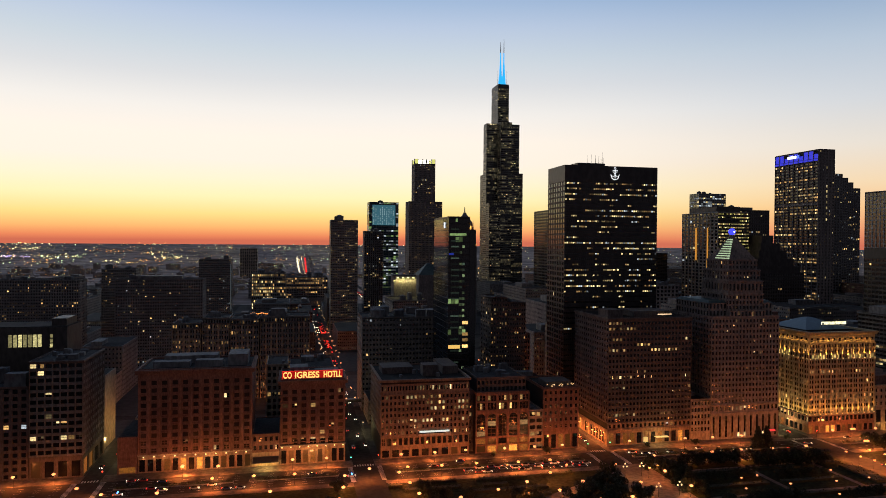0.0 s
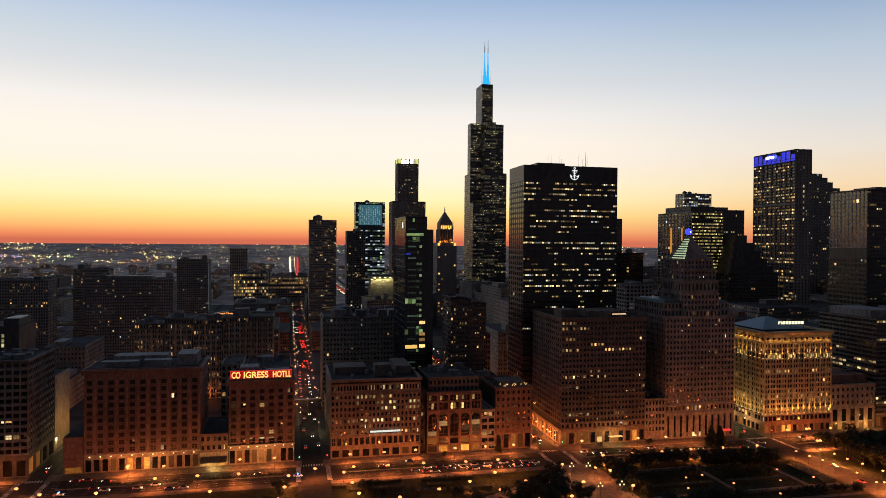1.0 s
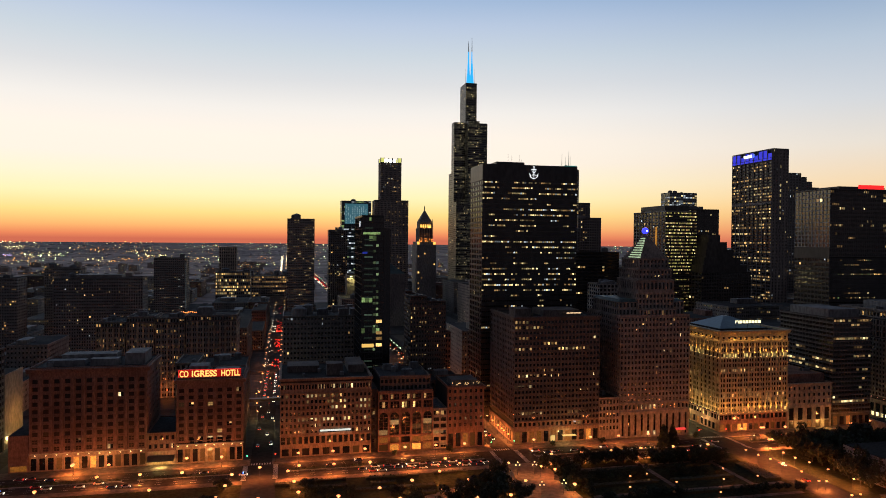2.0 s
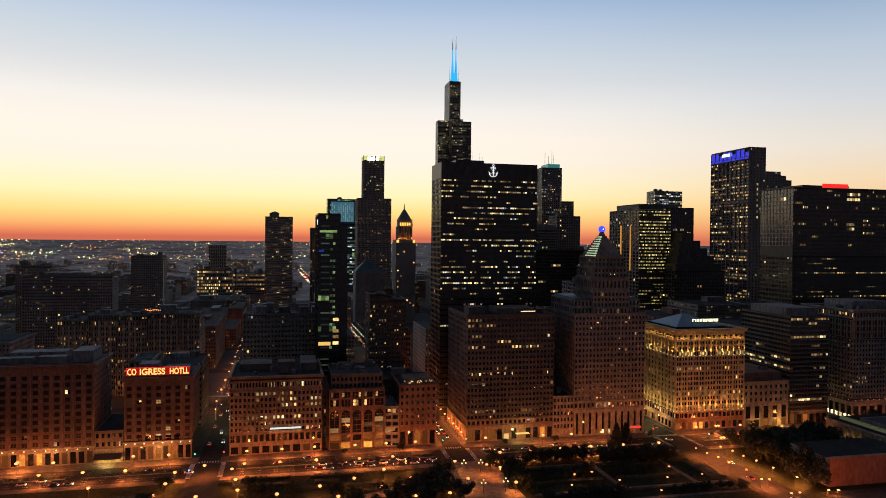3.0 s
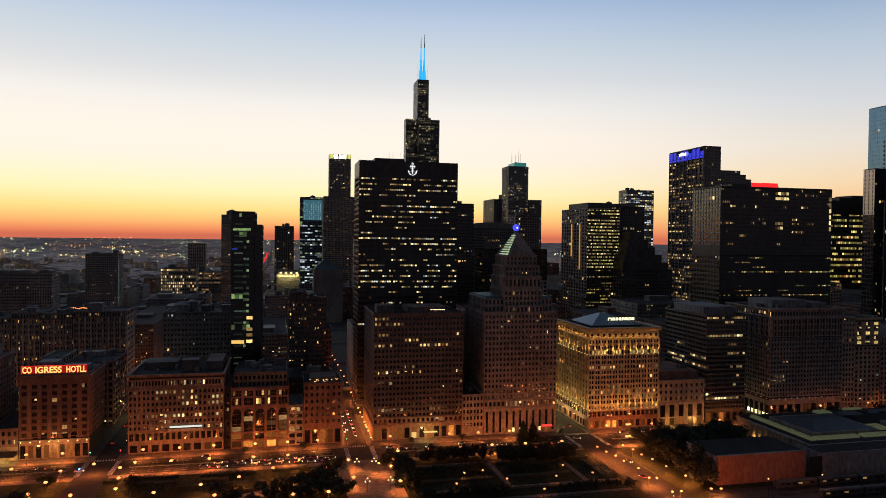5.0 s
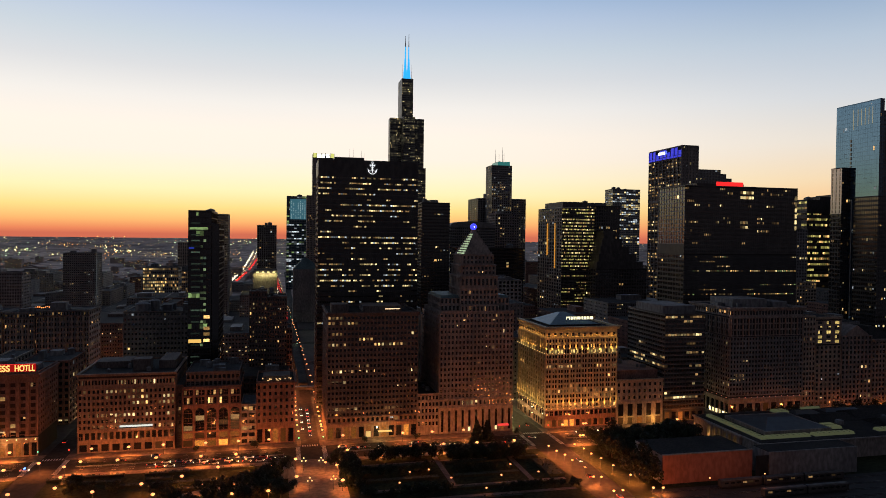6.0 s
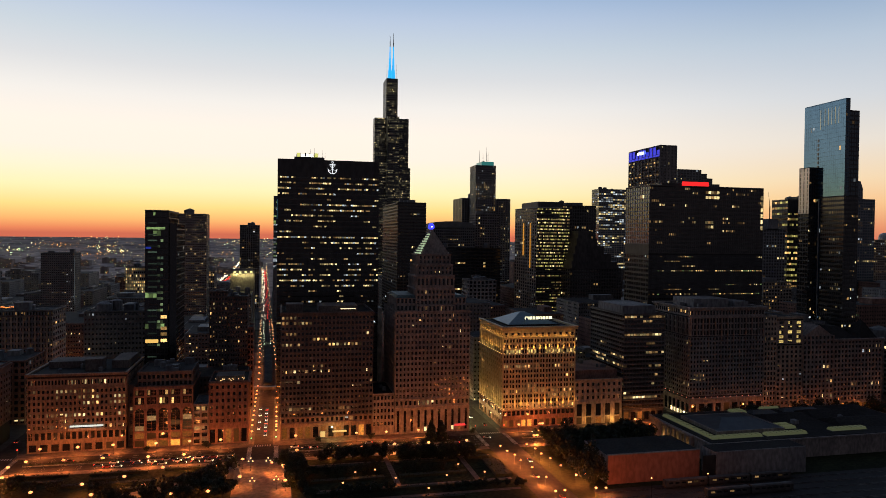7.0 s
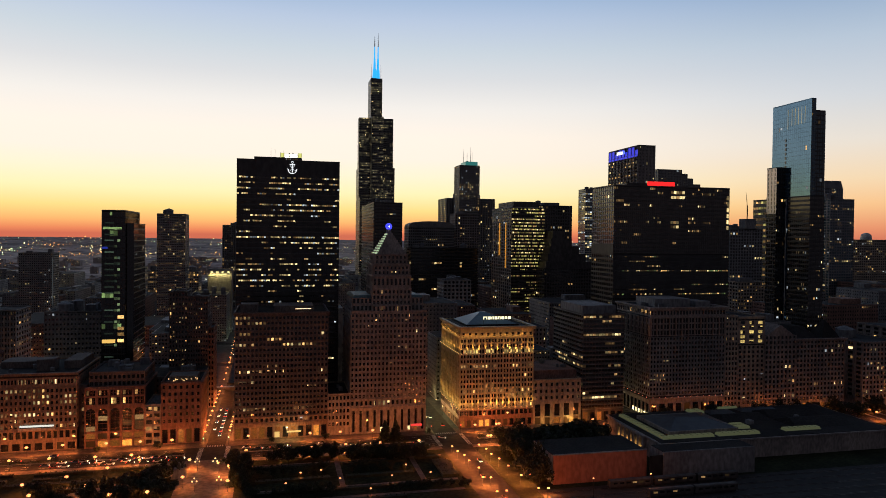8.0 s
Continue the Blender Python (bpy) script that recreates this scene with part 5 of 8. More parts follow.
for z0, z1 in ((186, 189), (247, 250)):
    part("ledge", Shape().box(-0.8, 0, 0, D, z0, z1), LIMESTONE, b)
for z in (164, 172, 180, 188, 196, 203, 210, 236):
    part("stair_window", Shape().box(12.2, 14.2, -0.12, -0.02, z, z + 3.4), LIT_PALE, b)
BLUE_TOP = glow("deep_blue_light", (0.02, 0.03, 0.9), 0.7)
for i in range(9):
    part("blue_panel", Shape().box(-0.4, -0.1, i * D / 9 + 0.9, (i + 1) * D / 9 - 0.9, 250.5, 261 if i % 3 else 256.5), BLUE_TOP, b)
    part("blue_panel", Shape().box(-1.1, -0.85, i * D / 9 + 0.9, (i + 1) * D / 9 - 0.9, 247.2, 249.8), BLUE_TOP, b)
part("white_sign", Shape().box(-1.9, -1.65, 42, 60, 254.5, 258.5), glow("white_sign_panel", (0.9, 0.95, 1.0), 2.0), b)
part("sign_emblem", Shape().box(-1.9, -1.65, 36, 40, 254, 259), glow("blue_sign_emblem", (0.1, 0.2, 1.0), 1.0), b)
b = thing("sawtooth_tower", (453, 520, 0), "dark tower with a sawtooth stepped roof", "office tower")
for i, (a, c, h) in enumerate(((0, 42, 242), (42, 52, 236), (52, 62, 229), (62, 75, 220))):
    core(b, a, c, 0, 45, 0, h, wall=DARKSTONE, parapet=0.4)
    for f in "ES" if i == 0 else "E":
        facade(b, f, c - a, 45, 0, h, max(3, int((c - a) / 5)), 56, DARKSTONE, PANE_BLACK, lit=0.15, runs=3, budget=12, bars=0, ox=a)

b = thing("wide_dark_office_tower", (148, 71, 0), "very wide dark office tower with a red rooftop sign", "office tower")
W, D, H = 110.0, 41.0, 176.5
core(b, 0, W, 0, D, 0, H, wall=STEEL_BROWN, roof=ROOF_DARK)
facade(b, "E", W, D, 120, H, 60, 16, STEEL_BROWN, PANE_BLACK, solid_u=0.3, solid_z=0.5, lit=0.09, runs=4, floors=(0.2, 0.3, 0.7, 1.2, 2.4), budget=0, bars=0, lamps=[LIT_PALE, LIT_DIM, LIT_DIM, LIT_DIM, LIT_DIM, LIT_DIM])
facade(b, "E", W, D, 0, 119, 52, 30, STEEL_BLACK, PANE_BLACK, solid_u=0.3, solid_z=0.74, lit=0.17, runs=7, floors=(0.1, 0.2, 0.3, 0.5, 0.8, 3.5), budget=150, bars=0, lamps=[LIT_DIM, LIT_DIM, LIT_GREEN, LIT_PALE, LIT_WARM])
# pale lattice: sky glow on this upper side is put into its colour
facade(b, "S", W, D, 128, H, 10, 14, PALE, PANE_BLACK, solid_u=0.3, solid_z=0.24, lit=0.05, runs=2, budget=30, bars=0)
part("plant_band", Shape().box(-0.05, 0.4, 0, D, 119.2, 127.8), STEEL_BLACK, b)
facade(b, "S", W, D, 0, 119, 10, 30, STEEL_BLACK, PANE_BLACK, solid_u=0.16, solid_z=0.4, lit=0.06, runs=2, bars=0)
facade(b, "N", W, D, 0, H, 10, 44, STEEL_BROWN, PANE_BLACK, lit=0.05, bars=0)
part("penthouse", Shape().box(16, 62, 8, 32, H, H + 3.6).box(62, 76, 10, 30, H, H + 2.0), STEEL_BROWN, b)
for j in range(6):
    part("corner_window", Shape().box(W - 2.6, W - 0.7, -0.1, -0.02, 141 + j * 5.2, 144.4 + j * 5.2), LIT_PALE, b)
for j, z in enumerate((171.2, 166.9, 145.6, 141.8)):
    for i in range(5 if j < 2 else 3):
        part("office_window", Shape().box(53 + i * 2.7, 55.3 + i * 2.7, -0.1, -0.02, z, z + 2.3), LIT_PALE if (i + j) % 3 else LIT_DIM, b)
part("red_sign", Shape().box(35, 61, 7.5, 7.9, H + 0.3, H + 5.2), glow("red_roof_sign", (1.0, 0.02, 0.02), 1.3), b)

b = thing("blue_glass_condo_tower", (325, 53.5, 0), "tall blue glass apartment tower, a dark reflection built into its lower front", "apartment tower")
W, D, H = 15.0, 48.5, 256
core(b, 0, 4.6, 0, D, 0, H, wall=MULLION_BLUE, inset=0.2, parapet=0.6)
core(b, 4.6, W, 0.6, D, 0, 246, wall=STEEL_BLACK, inset=0.2, parapet=0.4)
BLUE_LIT = [LIT_DIM, LIT_WARM, LIT_COOL]
facade(b, "S", W, D, 172, H, 19, 21, MULLION_BLUE, PANE_BLUE, solid_u=0.03, solid_z=0.08, lit=0.012, runs=1, budget=0, bars=0, deep=0.1, lamps=BLUE_LIT)
facade(b, "S", W, D, 0, 171.5, 9, 43, MULLION_BLUE, PANE_BLUE, solid_u=0.06, solid_z=0.1, lit=0.02, runs=1, bars=0, deep=0.1, lamps=BLUE_LIT, u0=26.5)
# black glazing here stands in for a dark building mirrored in the glass
facade(b, "S", W, D, 0, 171.5, 11, 43, STEEL_BLACK, PANE_BLACK, solid_u=0.14, solid_z=0.45, lit=0.16, runs=3, budget=40, bars=0, deep=0.25, u1=26.4, floors=(0.1, 0.3, 0.6, 1.0, 3.0))
facade(b, "E", 4.6, D, 172, H, 2, 21, MULLION_BLUE, PANE_TEAL, solid_u=0.1, solid_z=0.15, lit=0.02, runs=1, bars=0, deep=0.2)
facade(b, "E", W, D, 0, 171.5, 6, 43, STEEL_BLACK, PANE_BLACK, solid_u=0.25, solid_z=0.5, lit=0.12, runs=2, budget=20, bars=0, deep=0.2)
facade(b, "E", 10.4, D, 172, 245.5, 4, 19, STEEL_BLACK, PANE_TEAL, solid_u=0.15, solid_z=0.3, lit=0.1, runs=2, budget=20, bars=0, deep=0.2, ox=4.6, oy=0.6)
part("north_wall", Shape().box(W - 0.2, W, 0.8, D, 0, 245), STEEL_BLACK, b)
for i, y in enumerate((7.5, 11.5, 15.5, 19.5, 23.5, 28.5)):
    part("crown_light", Shape().box(-0.12, -0.03, y, y + 0.45, 236 - (3 if i == 5 else 0), 251), glow("soft_crown_light", (1.0, 0.88, 0.55), 0.35), b)
sv = Shape()
for j in range(52):
    sv.box(-0.35, -0.05, 30.2, 31.6, 18 + j * 4.0, 20.6 + j * 4.0)
part("stair_slots", sv, PANE_BLACK, b)
part("stair_rib", Shape().box(-0.2, -0.02, 28.4, 29.4, 0, 170), PALE, b)
# the lower slab leaning on its south side
part("slab_core", Shape().box(-7.2, -0.3, 33.0, 45.4, 0, 198), CORE_DARK, b)
facade(b, "S", 7.5, 12.8, 0, 157, 4, 40, STEEL_BLACK, PANE_BLACK, solid_u=0.2, solid_z=0.3, lit=0.06, runs=1, budget=20, bars=0, deep=0.25, ox=-7.5, oy=32.7)
# pale metal takes the place of glass that mirrors the pale sky
facade(b, "S", 7.5, 12.8, 157.1, 198.5, 3, 11, SKY_PANEL, PANE_BLACK, solid_u=0.72, solid_z=0.25, lit=0.0, runs=1, bars=0, deep=0.25, ox=-7.5, oy=32.7)
facade(b, "E", 7.4, 12.8, 0, 198.5, 3, 50, STEEL_BLACK, PANE_BLACK, solid_u=0.2, solid_z=0.4, lit=0.06, runs=1, budget=10, bars=0, deep=0.25, ox=-7.5, oy=32.7)
part("slab_roof", Shape().box(-7.5, -0.02, 32.7, 45.5, 198.5, 199.3), ROOF_DARK, b)


# ---------- the city behind ----------
simple_tower("midrise_office", -297, -235, 119.5, 160, 71, "dark midrise with roof plant and few lit windows", DARKSTONE, 24, 19, lit=0.05, runs=1, budget=60, clutter=9, solid_u=0.5, solid_z=0.58, category="office building")
simple_tower("buff_office_tower", -203.6, -190.6, 90, 118, 88, "brown office tower with lit window columns", BROWN, 6, 25, lit=0.5, budget=60, solid_u=0.55, solid_z=0.5, lamps=[LIT_WARM, LIT_PALE, LIT_DIM], category="office building")
simple_tower("buff_office_tower", -190.3, -176, 90, 118, 84, "brown stone office tower with a plain cornice", BROWN, 8, 24, lit=0.2, budget=80, solid_u=0.55, solid_z=0.55, category="office building")
for x0, x1, h, n in ((-443.5, -421.5, 62, 5), (-420.5, -399.5, 66, 5), (-398.5, -376.0, 65, 5), (-375.0, -335.0, 66.5, 9)):
    b = simple_tower("brick_loft_building", x0, x1, 178, 214, h, "brown brick loft building with lit window columns", DARKSTONE, 2 * n, 15, lit=0.32, runs=2, budget=45, solid_u=0.45, solid_z=0.45,
                 lamps=[LIT_WARM, LIT_DIM, LIT_DIM], category="loft building")
    for i in range(n + 1):
        u = i * (x1 - x0) / n
        # lamplight on the piers is put into their paler colour
        part("pier", Shape().box(max(0, u - 0.8), min(x1 - x0, u + 0.8), -0.7, -0.02, 0, h - 4), BUFF, b)
    part("string_course", Shape().box(-0.1, x1 - x0 + 0.1, -0.9, -0.02, h - 4, h - 3.2), BROWN, b)
simple_tower("brick_rear_building", -366, -352, 62, 100, 47, "ochre brick building behind the hotel", BUFF, 4, 11, lit=0.35, budget=40, category="building")
simple_tower("brick_rear_building", -351, -321, 70, 112, 43, "brick building on the side street", BRICK, 8, 10, lit=0.15, budget=40, category="building")
simple_tower("warm_rear_building", -149.5, -146, 112, 118.5, 65, "slim warm lit rear building", BUFF, 2, 15, lit=0.5, budget=20, category="building", clutter=0)
simple_tower("brick_rear_building", -175.8, -171.7, 92, 118, 60, "narrow brick building at the side street corner", BRICK, 2, 15, side_cols=8, lit=0.12, budget=20, category="building", clutter=0)
b = thing("floodlit_pale_tower", (-216, 511, 0), "pale windowless tower with lights along its top", "building")
part("body", Shape().box(0, 31, 0, 26, 0, 84), DARKSTONE, b)
part("roof", Shape().box(0.3, 30.7, 0.3, 25.7, 84.004, 84.6), ROOF_GRAVEL, b)
for i in range(4):
    part("top_lamp", Shape().box(4 + i * 7, 7 + i * 7, -0.9, -0.3, 81, 82), glow("yellow_top_lamp", (1.0, 0.9, 0.4), 3.0), b)
simple_tower("dark_midblock_office", -229, -186, 430, 500, 57, "dark midblock office before the floodlit tower", DARKSTONE, 16, 19, lit=0.14, budget=30, solid_u=0.5, solid_z=0.58, side_cols=20, category="office building")
b = thing("pyramid_roofed_building", (-162, 620, 0), "old building with a slate pyramid roof", "office building")
part("body", Shape().box(0, 44, 0, 40, 0, 80), DARKSTONE, b)
part("pyramid_roof", Shape().frustum((0, 44, 0, 40), 80, (16, 20, 18, 22), 97), COPPER, b)
# a dark block in reality; the buff wall stands in for haze
simple_tower("black_far_block", -524, -466, 2078, 2120, 101, "far office block on the horizon, haze put into a pale wall", BUFF, 8, 20, lit=0.02, budget=0, bars=0, clutter=0)
simple_tower("lit_post_hall", -427, -279, 1000, 1060, 57, "long hall building with lit floors over the road", LIMESTONE, 44, 9, lit=0.85, runs=9, floors=(0.3, 0.9, 1.1, 0.1), budget=100, bars=0, lamps=[LIT_DIM, LIT_WARM], clutter=5, base=16)
simple_tower("bright_far_office", -420, -360, 880, 920, 70, "office block with many bright windows", DARKSTONE, 18, 12, lit=0.9, runs=6, floors=(0.4, 0.9, 1.1), budget=80, bars=0, lamps=[LIT_WARM, LIT_PALE, LIT_DIM])
simple_tower("slate_office_tower", 136.5, 174.5, 560, 595, 167, "plain pinkish grey office tower", LIMESTONE, 10, 42, lit=0.15, runs=2, budget=40, bars=0)
b = simple_tower("round_gabled_tower", 61, 130, 540, 575, 146, "dark office tower under a rounded gable roof", DARKSTONE, 22, 36, lit=0.12, runs=3, budget=10, bars=0, clutter=0)
arch = [(34.5 + 34.5 * math.cos(math.pi * k / 12), 146 + 9 * math.sin(math.pi * k / 12) ** 0.6) for k in range(13)]
rg = Shape()
rg.v += [(x, 0.2, z) for x, z in arch] + [(x, 34.8, z) for x, z in arch]
rg.f += [tuple(range(12, -1, -1)), tuple(range(13, 26))] + [(k, k + 1, k + 14, k + 13) for k in range(12)]
rg.m += [0] * 14
part("rounded_roof", rg, DARKSTONE, b)
b = simple_tower("dark_stepped_office", 178, 244, 300, 340, 96, "dark stepped office building with few lit floors", STEEL_BROWN, 20, 24, pane=PANE_BLACK, lit=0.08, runs=6, budget=10, bars=0, clutter=0)
for k in range(5):
    part("upper_step", Shape().box(3 + k * 2.4, 62 - k * 8.5, 2 + k, 36, 96 + k * 9.0, 96 + (k + 1) * 9.0), STEEL_BROWN, b)
simple_tower("tan_corner_building", 413, 453, 267, 300, 81.5, "tan terracotta building with lit upper floors", BUFF, 10, 20, lit=0.3, runs=2, budget=80, bars=0, lamps=[LIT_WARM, LIT_DIM])
simple_tower("concrete_office_block", 460, 510, 349, 400, 147, "concrete office block with one bright floor", CONCRETE, 12, 36, lit=0.12, runs=6, budget=50, bars=0)
b = simple_tower("lit_slab_office", 637, 762, 498, 535, 197.5, "dark office slab with rows of yellow lit floors", STEEL_BROWN, 32, 22, pane=PANE_BLACK, lit=1.0, runs=9, floors=(0.3, 0.9, 1.0, 1.1), budget=20, bars=0, solid_u=0.12, solid_z=0.62,
                 lamps=[OLIVE, OLIVE, LIT_WARM], clutter=1)
part("plant_storey", Shape().box(-0.05, 125.05, -0.3, 0.5, 176, 197.4), STEEL_BLACK, b)
part("penthouse", Shape().box(24, 125, 0.2, 36, 197.4, 203.5).box(48, 125, 0.4, 36, 203.5, 207), STEEL_BLACK, b)
simple_tower("ridge_glass_tower", 664, 706, 400, 440, 194, "glass tower with a slanted crown", STEEL_GREY, 10, 48, pane=PANE_TEAL, lit=0.25, runs=3, budget=60, bars=0)
b = simple_tower("slanted_crown_tower", 694, 728, 445, 480, 214, "glass tower with ribbed slanted top", STEEL_GREY, 8, 54, pane=PANE_TEAL, lit=0.1, budget=20, bars=0)
part("slanted_crown", Shape().prism([(0, 0), (34, 0), (34, 35), (0, 35)], 214, 226, 0, [(0, 0.5), (30, 0.5), (30, 34), (0, 34)]), STEEL_GREY, b)
b = simple_tower("domed_tower", 802, 870, 500, 540, 135, "lit building with a small dome", BUFF, 16, 32, lit=0.35, runs=2, budget=60, bars=0, clutter=0)
part("dome", Shape().drum(45, 20, 135, 141, 9, 8.5, n=16).ball(45, 20, 141, 8.4, n=16, squash=0.8), surface("white_dome", (0.6, 0.6, 0.58), 0.5), b)
b = thing("tower_crane", (487, 352, 147), "orange tower crane over a rooftop core", "crane")
part("core_shaft", Shape().box(-4, 12, -3, 10, 0, 14), CONCRETE, b)
part("mast", Shape().box(3, 4, 3, 4, 14, 32), surface("orange_crane_paint", (0.5, 0.22, 0.05), 0.5), b)
part("jib", Shape().tube((3.5, 3.5, 30), (1.0, 3.5, 50), 0.5, 0.2), surface("orange_jib_paint", (0.5, 0.22, 0.05), 0.5), b)

b = simple_tower("apartment_slab", -524.5, -440, 345, 372, 89, "wide grey apartment slab with a grid of windows", CONCRETE, 36, 28, lit=0.17, runs=1, budget=90, bars=0, solid_u=0.45, solid_z=0.55, category="apartment block")
part("penthouse", Shape().box(19, 63.5, 4, 20, 89, 92.6), DARKSTONE, b)
b = simple_tower("dark_apartment_tower", -478, -434.5, 620, 650, 102, "dark apartment tower with a lit stair edge", DARKSTONE, 16, 32, lit=0.16, runs=2, budget=40, bars=0, solid_u=0.45, solid_z=0.55, category="apartment tower", lamps=[LIT_PALE, LIT_DIM, LIT_COOL])
part("lit_stair_edge", Shape().box(42.6, 43.4, -0.2, -0.05, 30, 96), glow("cool_stair_light", (0.8, 0.95, 1.0), 0.06), b)
simple_tower("apartment_slab", -640, -560, 352, 380, 88, "grey apartment slab with scattered lit rooms", DARKSTONE, 34, 29, lamps=[LIT_WARM, LIT_DIM, LIT_DIM, LIT_DIM], lit=0.2, runs=1, budget=60, bars=0, solid_u=0.45, solid_z=0.5, category="apartment block")
simple_tower("apartment_slab", -556, -520, 420, 446, 96, "tall dark apartment slab", DARKSTONE, 18, 32, lamps=[LIT_WARM, LIT_DIM, LIT_DIM, LIT_DIM], lit=0.2, runs=1, budget=40, bars=0, solid_u=0.45, solid_z=0.5, category="apartment block")
b = thing("lit_glass_hall", (-536, 62, 0), "dark block with a bright row of tall studio windows", "building")
part("body", Shape().box(0, 49, 0, 30, 0, 75), STEEL_BROWN, b)
part("roof", Shape().box(0.3, 48.7, 0.3, 29.7, 75.004, 75.5), ROOF_GRAVEL, b)
part("lift_house", Shape().box(39, 47.5, 4, 26, 75.5, 80), STEEL_BROWN, b)
HALL = glow("yellow_green_studio_light", (1.0, 0.88, 0.38), 0.55, spread=0.6)
for i in range(7):
    part("tall_window", Shape().box(15.8 + i * 2.75, 17.9 + i * 2.75, -0.15, -0.02, 62.9, 70.6), HALL, b)
for z in (62.5, 65.5, 68.5):
    part("stair_window", Shape().box(39.2, 40.7, -0.15, -0.02, z, z + 2.2), HALL, b)
STRING = glow("orange_red_string_light", (1.0, 0.28, 0.06), 2.0)
b = thing("roof_light_string", (-384, 206, 67.2), "wavy string of orange lights on a roof", "lights")
for i in range(14):
    part("light", Shape().ball(i * 1.5, 0, 0.4 * math.sin(i * 1.3), 0.6, n=6), STRING, b)
part("rail", Shape().box(-0.5, 20.5, 0.3, 0.4, -1.5, 0.2), STEEL_BLACK, b)

taken = []
for o in bpy.data.objects:
    if o.type == "EMPTY" and o.parent is None:
        xs_ = [(c.location.x + v[0], c.location.y + v[1]) for c in o.children if c.type == "MESH" and c.name.startswith(("core", "body", "tube_core", "shoulders")) for v in c.bound_box]
        if xs_:
            taken.append((o.location.x + min(v[0] for v in xs_), o.location.x + max(v[0] for v in xs_), o.location.y + min(v[1] for v in xs_), o.location.y + max(v[1] for v in xs_)))
taken.append((28, 102, 905, 985))
taken += [(-188 - 0.022 * k, -160 - 0.022 * k, 180 + k, 280 + k) for k in range(0, 2200, 100)]


def free(x0, x1, y0, y1):
    return all(x1 < a or x0 > c or y1 < d or y0 > e for a, c, d, e in taken)


fill = random.Random(31)
NAMES = (("brick_block", "brick building with scattered lit windows", BROWN), ("stone_block", "grey stone office block with dim windows", LIMESTONE),
         ("dark_block", "dark office block with a few lit rooms", DARKSTONE), ("concrete_block", "concrete block with lit window rows", CONCRETE),
         ("loft_block", "old red brick loft building", BRICK))


def plain_block(name, x0, x1, y0, y1, h, label, wall, lit):
    """A building of the second rank: body with parapet, pierced walls, glazing, roof plant."""
    W, D = x1 - x0, y1 - y0
    b = thing(name, (x0, y0, 0), label, "building")
    s = Shape().box(0.3, W - 0.3, 0.3, D - 0.02, 0, h - 0.6, 0)
    s.box(0.02, W - 0.02, 0.02, D, h - 0.6, h + 0.5, 1).box(0.6, W - 0.6, 0.6, D - 0.6, h + 0.5, h + 0.52, 2)
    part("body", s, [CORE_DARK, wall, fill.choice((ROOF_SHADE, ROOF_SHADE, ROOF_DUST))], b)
    wall_s, glz = Shape(), Shape()
    rows = max(3, int(h / fill.uniform(3.3, 3.9)))
    su, sz, runs = fill.uniform(0.5, 0.68), fill.uniform(0.52, 0.68), fill.choice((1, 2, 4))
    for f, L in (("E", W), ("S", D), ("N", D)):
        P = on_face(f, W, D)
        if (f == "N" and x0 > -120) or (f == "S" and x1 < -360):
            wall_s.face([P(0, 0, 0), P(L, 0, 0), P(L, 0, h - 0.6), P(0, 0, h - 0.6)])
            continue
        cols = max(3, int(L / fill.uniform(2.2, 3.2)))
        uc, zc, us, zs, w, hh = openings(0.0, L, 0.0, h - 0.6, cols, rows, su, sz)
        wall_grid(wall_s, P, us, zs, 0.0, 0.3, reveals=False)
        on = lit_pattern(cols, rows, lit, runs)
        for r in range(rows):
            for c in range(cols):
                m = 0 if (r, c) not in on else fill.choice((1, 1, 2, 2, 3, 3, 3, 4, 5))
                glz.face([P(uc[c] - w / 2, -0.25, zc[r] - hh / 2), P(uc[c] + w / 2, -0.25, zc[r] - hh / 2), P(uc[c] + w / 2, -0.25, zc[r] + hh / 2), P(uc[c] - w / 2, -0.25, zc[r] + hh / 2)], 0)
                if m:
                    ua, ub, za = uc[c] - w / 2 + w * fill.choice((0, 0, 0.4)), uc[c] + w / 2 - w * fill.choice((0, 0, 0.4)), zc[r] - hh / 2 + hh * fill.choice((0, 0.3, 0.5))
                    glz.face([P(ua, -0.23, za), P(ub, -0.23, za), P(ub, -0.23, zc[r] + hh / 2), P(ua, -0.23, zc[r] + hh / 2)], m)
    part("wall", wall_s, wall, b)
    part("glazing", glz, [PANE_DARK, ISLAND[LIT_PALE.name], ISLAND[LIT_WARM.name], ISLAND[LIT_DIM.name], ISLAND[LIT_COOL.name], ISLAND[LIT_GREEN.name]], b, kind="stuff")
    k = Shape()
    w, d, hh = W * fill.uniform(0.2, 0.45), D * fill.uniform(0.2, 0.45), fill.uniform(2.5, 6)
    x, y = fill.uniform(1, W - w - 1), fill.uniform(1, D - d - 1)
    k.frustum((x, x + w, y, y + d), h + 0.4, (x + 0.1, x + w - 0.1, y + 0.1, y + d - 0.1), h + hh)
    part("penthouse", k, wall if fill.random() < 0.5 else DARKSTONE, b)
    return b


